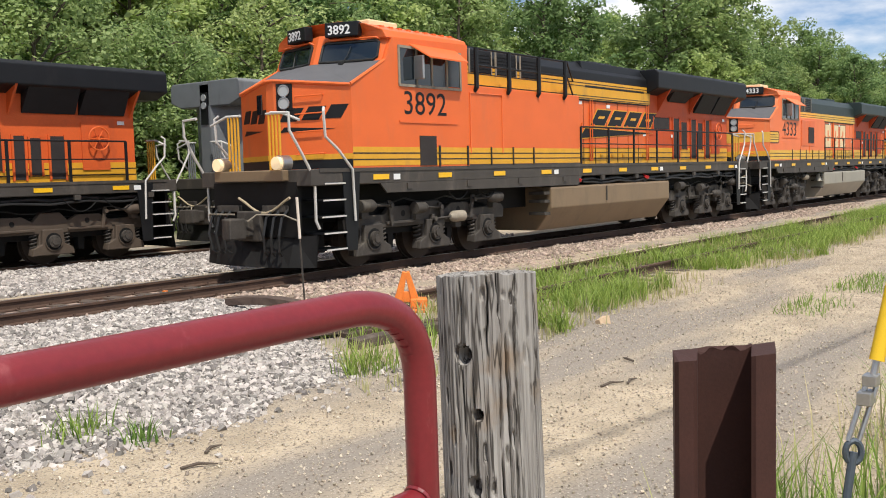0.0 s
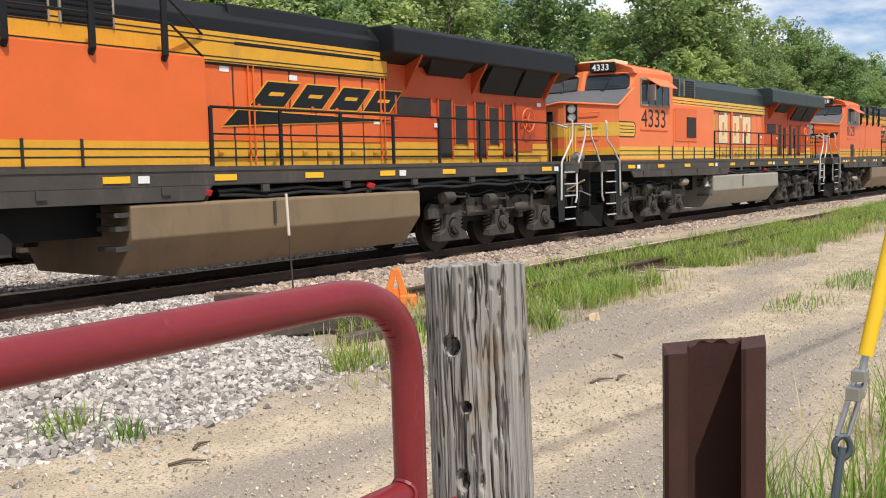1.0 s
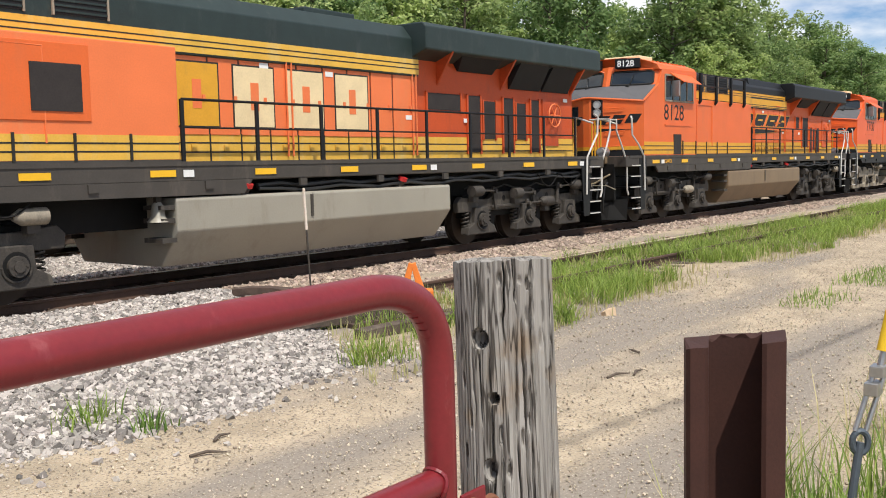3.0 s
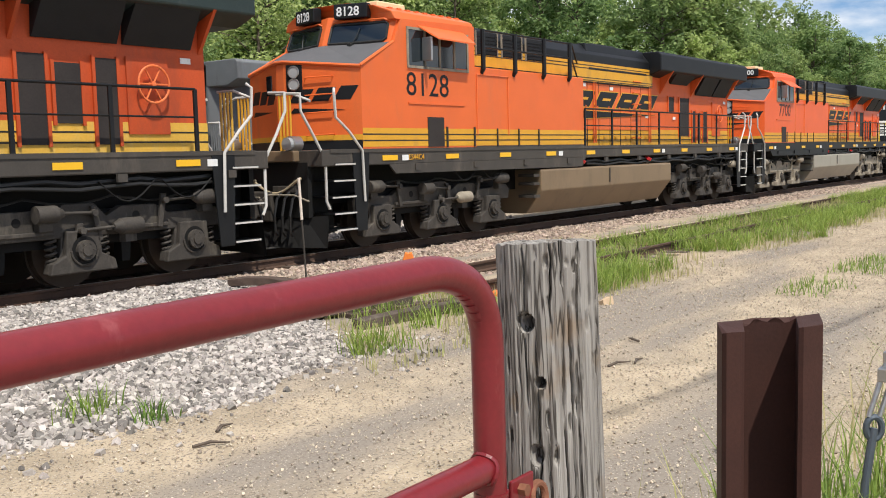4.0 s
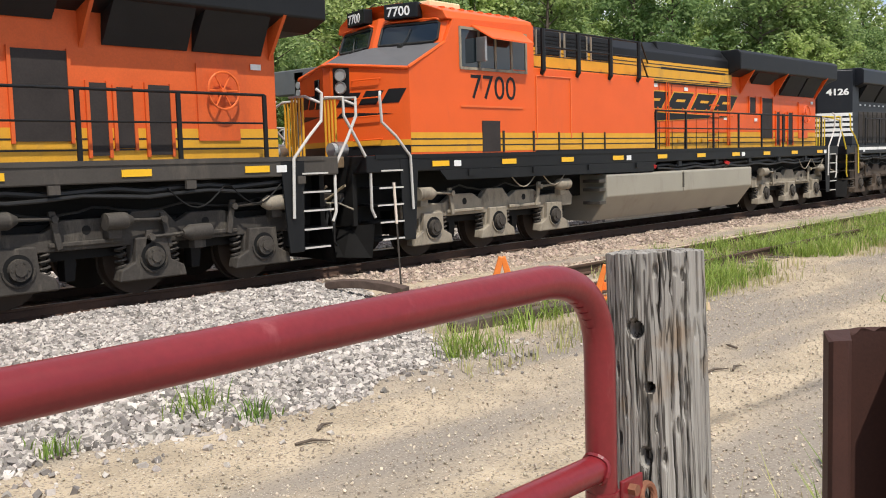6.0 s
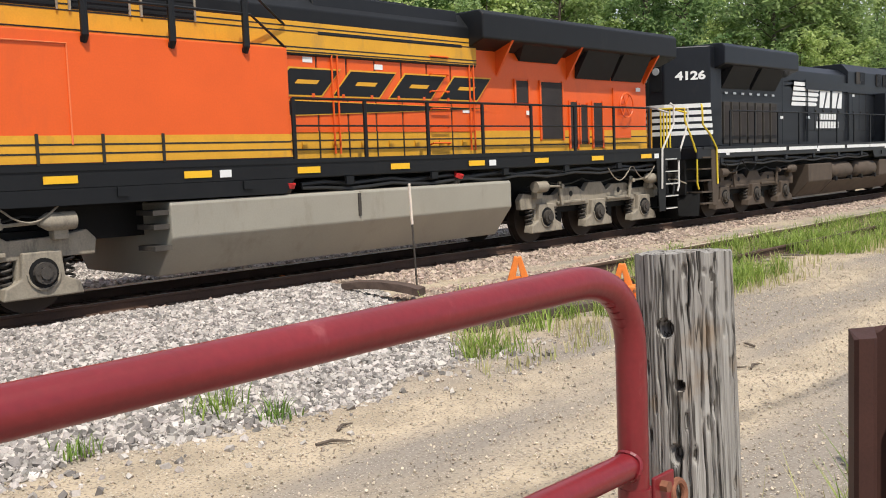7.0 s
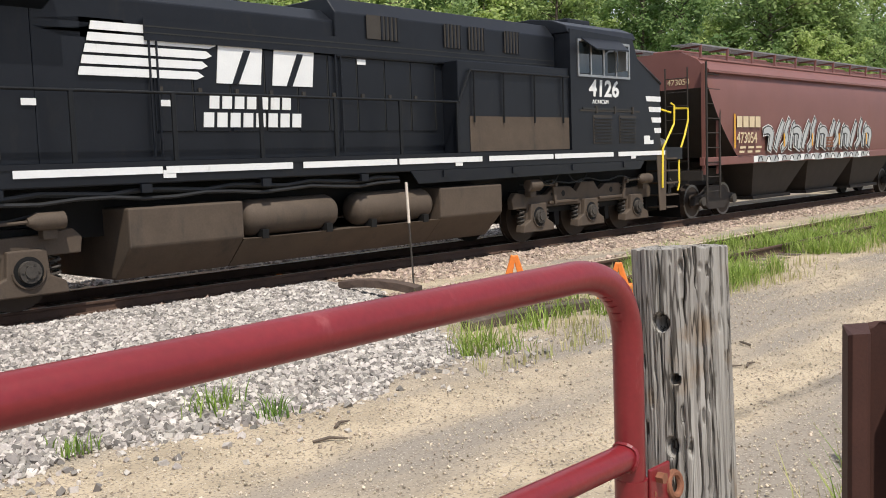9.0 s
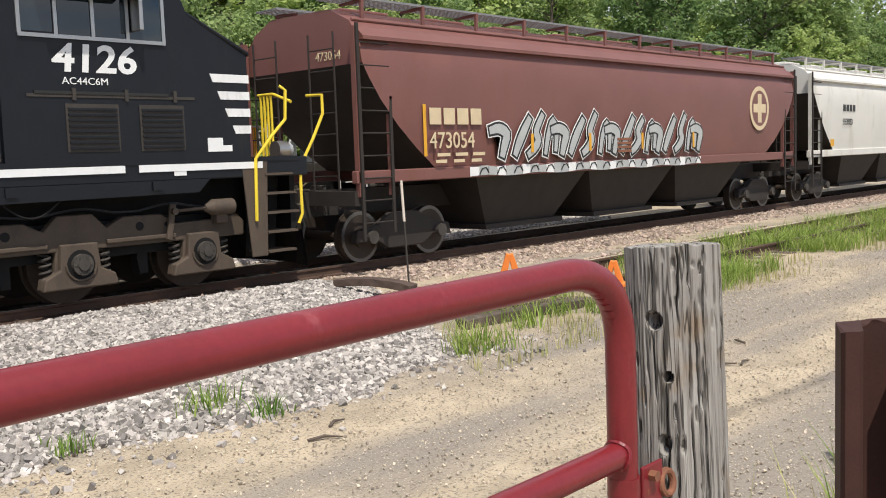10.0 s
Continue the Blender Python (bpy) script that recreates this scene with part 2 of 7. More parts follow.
def wood_post_material():
    m = bpy.data.materials.new("weathered grey post wood")
    m.use_nodes = True
    t = m.node_tree
    p = t.nodes["Principled BSDF"]
    p.inputs["Roughness"].default_value = 0.9
    p.inputs["Specular IOR Level"].default_value = 0.15
    co = t.nodes.new("ShaderNodeTexCoord")
    mp = t.nodes.new("ShaderNodeMapping")
    mp.inputs["Scale"].default_value = (115, 115, 4.0)
    t.links.new(co.outputs["Object"], mp.inputs["Vector"])
    n1 = t.nodes.new("ShaderNodeTexNoise")
    n1.inputs["Scale"].default_value, n1.inputs["Detail"].default_value, n1.inputs["Distortion"].default_value = 1.0, 8, 0.6
    t.links.new(mp.outputs[0], n1.inputs["Vector"])
    n2 = t.nodes.new("ShaderNodeTexNoise")
    n2.inputs["Scale"].default_value, n2.inputs["Detail"].default_value = 11, 6
    t.links.new(co.outputs["Object"], n2.inputs["Vector"])
    r = t.nodes.new("ShaderNodeValToRGB")
    e = r.color_ramp.elements
    e[0].position, e[0].color = 0.27, (0.085, 0.075, 0.066, 1)
    e[1].position, e[1].color = 0.72, (0.40, 0.38, 0.345, 1)
    k = e.new(0.42)
    k.color = (0.24, 0.222, 0.20, 1)
    t.links.new(n1.outputs[0], r.inputs[0])
    mx = t.nodes.new("ShaderNodeMixRGB")
    mx.inputs[2].default_value = (0.26, 0.17, 0.09, 1)
    mr = t.nodes.new("ShaderNodeMapRange")
    mr.inputs[1].default_value, mr.inputs[2].default_value, mr.inputs[4].default_value = 0.55, 0.72, 0.6
    t.links.new(n2.outputs[0], mr.inputs[0])
    t.links.new(mr.outputs[0], mx.inputs[0])
    t.links.new(r.outputs[0], mx.inputs[1])
    mc = t.nodes.new("ShaderNodeMapping")
    mc.inputs["Scale"].default_value = (26, 26, 1.6)
    t.links.new(co.outputs["Object"], mc.inputs["Vector"])
    n3 = t.nodes.new("ShaderNodeTexNoise")
    n3.inputs["Scale"].default_value, n3.inputs["Detail"].default_value, n3.inputs["Roughness"].default_value = 1.0, 3, 0.6
    t.links.new(mc.outputs[0], n3.inputs["Vector"])
    cr3 = t.nodes.new("ShaderNodeValToRGB")
    c3 = cr3.color_ramp.elements
    c3[0].position, c3[0].color = 0.475, (0, 0, 0, 1)
    c3[1].position, c3[1].color = 0.525, (0, 0, 0, 1)
    for at, val in ((0.492, 0.85), (0.508, 0.85)):
        c3.new(at).color = (val, val, val, 1)
    t.links.new(n3.outputs[0], cr3.inputs[0])
    mk = t.nodes.new("ShaderNodeMixRGB")
    mk.inputs[2].default_value = (0.035, 0.029, 0.024, 1)
    t.links.new(cr3.outputs[0], mk.inputs[0])
    t.links.new(mx.outputs[0], mk.inputs[1])
    t.links.new(mk.outputs[0], p.inputs["Base Color"])
    bp = t.nodes.new("ShaderNodeBump")
    bp.inputs["Strength"].default_value, bp.inputs["Distance"].default_value = 0.9, 0.006
    t.links.new(n1.outputs[0], bp.inputs["Height"])
    t.links.new(bp.outputs[0], p.inputs["Normal"])
    return m


POSTWOOD = wood_post_material()


def dirt_material():
    """Sandy yard soil: tan, with wheel-worn darker bands, damp patches and pebbles."""
    m = bpy.data.materials.new("sandy yard soil")
    m.use_nodes = True
    t = m.node_tree
    p = t.nodes["Principled BSDF"]
    p.inputs["Roughness"].default_value = 0.95
    p.inputs["Specular IOR Level"].default_value = 0.1
    g = t.nodes.new("ShaderNodeNewGeometry")

    def tex(kind, scale, detail=6, sx=1, sy=1):
        mp = t.nodes.new("ShaderNodeMapping")
        mp.inputs["Scale"].default_value = (sx, sy, 1)
        t.links.new(g.outputs["Position"], mp.inputs["Vector"])
        n = t.nodes.new(kind)
        n.inputs["Scale"].default_value = scale
        if "Detail" in n.inputs and kind != "ShaderNodeTexVoronoi":
            n.inputs["Detail"].default_value = detail
        t.links.new(mp.outputs[0], n.inputs["Vector"])
        return n

    def ramp(src, lo, hi):
        r = t.nodes.new("ShaderNodeMapRange")
        r.inputs[1].default_value, r.inputs[2].default_value = lo, hi
        t.links.new(src, r.inputs[0])
        return r.outputs[0]

    def mix(f, a, b_):
        x = t.nodes.new("ShaderNodeMixRGB")
        for i, v in ((0, f), (1, a), (2, b_)):
            if isinstance(v, tuple):
                x.inputs[i].default_value = (*v, 1)
            else:
                t.links.new(v, x.inputs[i])
        return x.outputs[0]

    big, mid, small = tex("ShaderNodeTexNoise", 0.45, 5, 0.30, 1.7), tex("ShaderNodeTexNoise", 2.5), tex("ShaderNodeTexNoise", 45, 3)
    vor = tex("ShaderNodeTexVoronoi", 48)
    c = mix(ramp(mid.outputs[0], 0.35, 0.65), (0.36, 0.295, 0.21), (0.49, 0.40, 0.285))
    c = mix(ramp(big.outputs[0], 0.46, 0.60), c, (0.27, 0.235, 0.195))
    c = mix(ramp(small.outputs[0], 0.52, 0.66), c, (0.20, 0.165, 0.13))
    peb = ramp(vor.outputs["Distance"], 0.33, 0.18)
    sel = ramp(vor.outputs["Color"], 0.48, 0.6)
    ml = t.nodes.new("ShaderNodeMath")
    ml.operation = "MULTIPLY"
    t.links.new(peb, ml.inputs[0])
    t.links.new(sel, ml.inputs[1])
    c = mix(ml.outputs[0], c, (0.55, 0.49, 0.41))
    xy = t.nodes.new("ShaderNodeSeparateXYZ")
    t.links.new(g.outputs["Position"], xy.inputs[0])
    c = mix(ramp(xy.outputs["Y"], 12.5, 16), c, (0.07, 0.10, 0.03))
    t.links.new(c, p.inputs["Base Color"])
    bp = t.nodes.new("ShaderNodeBump")
    bp.inputs["Strength"].default_value, bp.inputs["Distance"].default_value = 0.5, 0.02
    am = t.nodes.new("ShaderNodeMath")
    am.operation = "ADD"
    t.links.new(mid.outputs[0], am.inputs[0])
    t.links.new(ml.outputs[0], am.inputs[1])
    t.links.new(am.outputs[0], bp.inputs["Height"])
    t.links.new(bp.outputs[0], p.inputs["Normal"])
    return m


SOIL = dirt_material()
HILL = mat("wooded hillside floor", (0.05, 0.085, 0.025), 0.95, var=0.4, scale=0.4, fine=3, bump=0.6, bump_dist=0.3)


# ---------- mesh helpers ----------
class Shape:
    """Collects points and faces of one part."""

    def __init__(self):
        self.v, self.f = [], []

    def add(self, pts, faces):
        k = len(self.v)
        self.v += [tuple(p) for p in pts]
        self.f += [tuple(k + i for i in q) for q in faces]
        return self

    def box(self, x0, x1, y0, y1, z0, z1):
        if x0 > x1:
            x0, x1 = x1, x0
        if y0 > y1:
            y0, y1 = y1, y0
        return self.add([(x, y, z) for x in (x0, x1) for y in (y0, y1) for z in (z0, z1)],
                        [(0, 1, 3, 2), (4, 6, 7, 5), (0, 4, 5, 1), (2, 3, 7, 6), (0, 2, 6, 4), (1, 5, 7, 3)])

    def prism(self, poly, a, b, axis="y"):
        """A flat outline of (u, w) pairs pulled from a to b along an axis: y takes (x, z), x takes (y, z), z takes (x, y)."""
        put = {"y": lambda u, w, d: (u, d, w), "x": lambda u, w, d: (d, u, w), "z": lambda u, w, d: (u, w, d)}[axis]
        n = len(poly)
        pts = [put(u, w, a) for u, w in poly] + [put(u, w, b) for u, w in poly]
        return self.add(pts, [tuple(range(n - 1, -1, -1)), tuple(range(n, 2 * n))] + [(i, (i + 1) % n, n + (i + 1) % n, n + i) for i in range(n)])

    def tube(self, pts, r, n=8, closed_ends=True):
        pts = [Vector(p) for p in pts]
        rr = r if isinstance(r, (list, tuple)) else [r] * len(pts)
        ring0, k = [], len(self.v)
        up = None
        for i, p in enumerate(pts):
            d = (pts[min(i + 1, len(pts) - 1)] - pts[max(i - 1, 0)]).normalized()
            if up is None:
                up = d.orthogonal().normalized()
            up = (up - d * up.dot(d)).normalized()
            side = d.cross(up)
            for j in range(n):
                a = 2 * pi * j / n
                self.v.append(tuple(p + (up * cos(a) + side * sin(a)) * rr[i]))
        for i in range(len(pts) - 1):
            for j in range(n):
                self.f.append((k + i * n + j, k + i * n + (j + 1) % n, k + (i + 1) * n + (j + 1) % n, k + (i + 1) * n + j))
        if closed_ends:
            self.f.append(tuple(k + j for j in range(n - 1, -1, -1)))
            self.f.append(tuple(k + (len(pts) - 1) * n + j for j in range(n)))
        return self

    def disc_y(self, x, y0, y1, z, r, n=20):
        return self.tube([(x, y0, z), (x, y1, z)], r, n)

    def mesh(self, name, bevel=0.0, smooth=False):
        me = bpy.data.meshes.new(name)
        me.from_pydata(self.v, [], self.f)
        b = bmesh.new()
        b.from_mesh(me)
        bmesh.ops.recalc_face_normals(b, faces=b.faces)
        if bevel:
            es = [e for e in b.edges if len(e.link_faces) == 2 and e.calc_face_angle(0) > 0.5]
            bmesh.ops.bevel(b, geom=es, offset=bevel, segments=2, affect="EDGES", profile=0.5, clamp_overlap=True)
        if smooth:
            for q in b.faces:
                q.smooth = True
        b.to_mesh(me)
        b.free()
        if smooth:
            me.set_sharp_from_angle(angle=radians(40))
        return me


def part(name, shape, material, parent, label="", bevel=0.0, smooth=False):
    me = shape.mesh(name, bevel, smooth)
    me.materials.append(material)
    ob = new(name, me)
    ob.parent = parent
    if label:
        tagged(ob, label)
    return ob


def thing(name, label, category, m=None, group="", kind=""):
    ob = new(name)
    ob.empty_display_size = 0.2
    if m is not None:
        ob.matrix_basis = m
    return tagged(ob, label, category, group, kind)


def lettering(name, text, size, material, parent, m, shear=0.0, wide=1.0, thick=0.004, bold=0.0):
    """Painted characters in the built-in font, as a mesh; m places its baseline start."""
    if not text:
        return None
    cu = bpy.data.curves.new(name, "FONT")
    cu.body, cu.size, cu.extrude, cu.shear, cu.offset, cu.resolution_u = text, size, thick, shear, bold, 3
    ob = bpy.data.objects.new(name, cu)
    scene.collection.objects.link(ob)
    dg = bpy.context.evaluated_depsgraph_get()
    me = bpy.data.meshes.new_from_object(ob.evaluated_get(dg))
    bpy.data.objects.remove(ob)
    me.materials.append(material)
    me.transform(Matrix.Diagonal((wide, 1, 1, 1)))
    o = new(name, me)
    o.parent = parent
    o.matrix_basis = m
    return o


def near_side(x, y, z):
    """Lettering on a face that looks towards -y, read along +x."""
    return pose(x, y, z, 90, 0, 0)


def far_side(x, y, z):
    return pose(x, y, z, 90, 0, 180)

# ---------- rolling stock ----------
WHEELS = []          # (wheelset, radius, sense) that roll with their car


def wheelset(parent, x, r=0.533, gauge=0.72, sense=1, bright=False):
    s = Shape()
    for k in (-1, 1):
        s.disc_y(0, k * (gauge - 0.04), k * (gauge + 0.10), 0, r, 28)
        s.disc_y(0, k * (gauge + 0.09), k * (gauge + 0.14), 0, r * 0.42, 16)
        s.disc_y(0, k * (gauge - 0.08), k * (gauge - 0.04), 0, r + 0.028, 28)
    s.tube([(0, -gauge, 0), (0, gauge, 0)], 0.09, 12)
    w = part("wheelset", s, WHEELSTEEL, parent)
    for k in (-1, 1):
        rim = Shape()
        n = 28
        for i in range(n):
            a, b_ = 2 * pi * i / n, 2 * pi * (i + 1) / n
            y = k * (gauge + 0.103)
            rim.add([(r * cos(a), y, r * sin(a)), (r * cos(b_), y, r * sin(b_)), (r * 0.86 * cos(b_), y, r * 0.86 * sin(b_)), (r * 0.86 * cos(a), y, r * 0.86 * sin(a)),
                     (r * cos(a), y - k * 0.02, r * sin(a)), (r * cos(b_), y - k * 0.02, r * sin(b_))], [(0, 1, 2, 3), (0, 4, 5, 1)])
        part("rim", rim, TREAD if bright else WHEELSTEEL, w)
    w.matrix_basis = pose(x, 0, r)
    WHEELS.append((w, r, sense, x))
    return w


def truck(parent, xc, steel, seed, sense=1):
    """Three-axle locomotive truck: cast side frames with flared pedestals, springs, brake cylinders, bearing caps."""
    rng = random.Random(seed)
    hold = new("truck")
    hold.parent = parent
    xs = (xc - 1.95, xc, xc + 1.95)
    for x in xs:
        wheelset(parent, x, sense=sense)
    foot = [(-0.26, 0.84), (-0.29, 0.50), (-0.50, 0.40), (-0.54, 0.24), (0.54, 0.24), (0.50, 0.40), (0.29, 0.50), (0.26, 0.84)]
    under = []
    for dx in (-1.95, 0, 1.95):
        under += [(dx - 0.30, 0.74), (dx - 0.33, 0.48), (dx - 0.50, 0.40), (dx - 0.53, 0.25), (dx + 0.53, 0.25), (dx + 0.50, 0.40), (dx + 0.33, 0.48), (dx + 0.30, 0.74)]
    over = [(2.72, 0.74), (2.75, 0.95), (2.62, 1.08), (2.2, 1.02), (1.55, 1.0), (1.3, 1.15), (0.7, 1.15), (0.45, 1.02), (0.25, 1.22), (-0.25, 1.22), (-0.45, 1.02), (-0.7, 1.15), (-1.3, 1.15), (-1.55, 1.0),
            (-2.2, 1.02), (-2.62, 1.08), (-2.75, 0.95), (-2.72, 0.74)]
    for k in (-1, 1):
        part("side_frame", Shape().prism([(xc + u, w) for u, w in under + over], k * 1.06, k * 1.20), steel, hold, bevel=0.018)
        part("frame_rib", Shape().prism([(xc + u, w) for u, w in ((-1.5, 0.80), (-0.42, 0.80), (-0.42, 0.86), (-1.5, 0.86))], k * 1.19, k * 1.25), steel, hold, bevel=0.012)
        part("frame_rib", Shape().prism([(xc + u, w) for u, w in ((1.5, 0.80), (0.42, 0.80), (0.42, 0.86), (1.5, 0.86))], k * 1.19, k * 1.25), steel, hold, bevel=0.012)
        for dx, r in ((-0.95, 0.065), (0.95, 0.065), (-1.38, 0.035), (1.38, 0.035)):
            part("frame_hole", Shape().disc_y(xc + dx, k * 1.15, k * 1.204, 1.0, r, 12), DARK, hold)
        for x in xs:
            part("pedestal", Shape().prism([(x + u, w) for u, w in foot], k * 1.19, k * 1.29), steel, hold, bevel=0.02)
            part("bearing_recess", Shape().disc_y(x, k * 1.27, k * 1.294, 0.56, 0.20, 20), DARK, hold)
            j = Shape().disc_y(x, k * 1.28, k * 1.36, 0.56, 0.145, 18)
            j.disc_y(x, k * 1.35, k * 1.385, 0.56, 0.08, 12)
            for q in range(6):
                j.disc_y(x + 0.11 * cos(q * pi / 3), k * 1.35, k * 1.37, 0.56 + 0.11 * sin(q * pi / 3), 0.016, 6)
            part("bearing_cap", j, GRIME, hold)
            part("pedestal_liner", Shape().tube([(x + 0.215 * cos(a), k * 1.30, 0.56 + 0.215 * sin(a)) for a in [pi + i * pi / 10 for i in range(11)]], 0.018, 6), steel, hold, smooth=True)
            for dx in (-0.42, 0.42):
                c = Shape().tube([(x + dx + 0.07 * cos(a), k * 1.12 + 0.07 * sin(a), 0.39 + 0.34 * a / (8 * pi)) for a in [i * pi / 5 for i in range(41)]], 0.020, 5)
                part("coil_spring", c, GRIME, hold)
        for dx, z, ln, way in ((-2.25, 1.20, 0.36, 1), (2.2, 1.22, 0.36, -1)) + (((-0.6, 1.10, 0.30, 1), (0.75, 0.86, 0.34, -1)) if steel is GRIME else ()):
            c = Shape().tube([(xc + dx - ln / 2, k * 1.34, z), (xc + dx + ln / 2, k * 1.34, z)], 0.12, 16)
            c.tube([(xc + dx + way * ln / 2, k * 1.34, z), (xc + dx + way * (ln / 2 + 0.12), k * 1.34, z)], [0.12, 0.05], 16)
            b = part("brake_cylinder", c, GRIME_TAN if steel is GRIME_TAN or (steel is GRIME and rng.random() < 0.18) else steel, hold, smooth=True)
            part("push_rod", Shape().tube([(xc + dx + way * (ln / 2 + 0.1), k * 1.34, z), (xc + dx + way * (ln / 2 + 0.62), k * 1.30, z - 0.02)], 0.024, 8).tube([(xc + dx + way * (ln / 2 + 0.62), k * 1.26, z - 0.02), (xc + dx + way * (ln / 2 + 0.62), k * 1.36, z - 0.02)], 0.05, 10), steel, b)
            part("cylinder_bracket", Shape().box(xc + dx - 0.10, xc + dx + 0.10, k * 1.18, k * 1.34, z - 0.24, z - 0.10), steel, b, bevel=0.01)
            part("brake_lever", Shape().prism([(xc + dx + way * 0.74, z + 0.08), (xc + dx + way * 0.84, z + 0.08), (xc + dx + way * 0.92, z - 0.42), (xc + dx + way * 0.84, z - 0.44)], k * 1.24, k * 1.29), steel, b, bevel=0.01)
        for dx in (-1.1, 0.9):
            part("brake_shoe", Shape().prism([(xc + dx - 0.08, 0.30), (xc + dx + 0.06, 0.30), (xc + dx + 0.10, 0.55), (xc + dx + 0.02, 0.74), (xc + dx - 0.08, 0.74)], k * 0.78, k * 0.98), DARK, hold, bevel=0.01)
        pts = [(xc - 2.4 + i * 0.2, k * 1.12, 1.32 - 0.10 * abs(sin(i * 0.45 + seed)) - 0.02 * rng.random()) for i in range(25)]
        part("air_pipe", Shape().tube(pts, 0.018, 6), HOSE, hold)
        pts = [(xc + 0.2 + i * 0.12, k * 1.42, 1.52 - 0.30 * sin(pi * (i % 9) / 8)) for i in range(18)]
        part("hand_brake_chain", Shape().tube(pts, 0.014, 5), GRIME_TAN if steel is GRIME_TAN else DARK, hold)
    part("bolster", Shape().box(xc - 2.3, xc + 2.3, -1.0, 1.0, 0.6, 1.1), DARK, hold)
    return hold


def handrail(parent, xs, y, z0, z1, material, r=0.022, mid=True, post=0.035):
    """A walkway railing: one post after another with a top rail and a middle rail."""
    for x in xs:
        part("railing_post", Shape().box(x - post, x + post, y - 0.02, y + 0.02, z0, z1), material, parent, bevel=0.008)
    part("top_rail", Shape().tube([(xs[0], y, z1), (xs[-1], y, z1)], r, 8), material, parent)
    if mid:
        part("middle_rail", Shape().tube([(xs[0], y, (z0 + z1) / 2 + 0.05), (xs[-1], y, (z0 + z1) / 2 + 0.05)], r * 0.7, 6), material, parent)


def end_steps(parent, x, k, face, paint, railpaint, front=True):
    """Corner steps to the platform with curved grab rails. face: which way along x they look."""
    w = new("step_well")
    w.parent = parent
    y = k * 1.5
    s = Shape()
    s.prism([(x - 0.02 * face, 1.86), (x + 0.46 * face, 1.86), (x + 0.34 * face, 0.40), (x + 0.05 * face, 0.40)], y - k * 0.03, y)
    part("side_plate", s, paint, w, bevel=0.01)
    s = Shape().prism([(x - 0.04 * face, 1.86), (x - 0.7 * face, 1.86), (x - 0.52 * face, 0.36), (x + 0.05 * face, 0.36)], y - k * 0.62, y - k * 0.58)
    part("back_plate", s, DARK, w)
    for i in range(5):
        z = 0.44 + i * 0.30
        a = x - face * (0.60 - 0.05 * abs(i - 2))
        part("step_tread", Shape().box(a, x + 0.04 * face, y - k * 0.5, y, z, z + 0.035), paint, w)
        part("tread_edge", Shape().box(a, x + 0.04 * face, y, y + k * 0.014, z, z + 0.028), RAILING if railpaint is RAILING else NSRUST, w)
    p = [(x + 0.26 * face, y + k * 0.03, 0.95), (x + 0.22 * face, y + k * 0.03, 1.9), (x - 0.12 * face, y + k * 0.02, 2.25), (x - 0.42 * face, y - k * 0.02, 2.5), (x - 0.45 * face, y - k * 0.02, 2.95), (x - 0.38 * face, y - k * 0.08, 3.02)]
    part("grab_rail", Shape().tube(p, 0.026, 8), railpaint, w, smooth=True)
    p = [(x - 0.62 * face, y - k * 0.05, 0.85), (x - 0.70 * face, y - k * 0.05, 1.0), (x - 0.70 * face, y - k * 0.05, 1.75), (x - 1.0 * face, y - k * 0.05, 2.2), (x - 1.25 * face, y - k * 0.08, 2.6), (x - 1.25 * face, y - k * 0.08, 2.9), (x - 1.28 * face, y - k * 0.5, 2.92)]
    part("grab_rail", Shape().tube(p, 0.026, 8), railpaint, w, smooth=True)


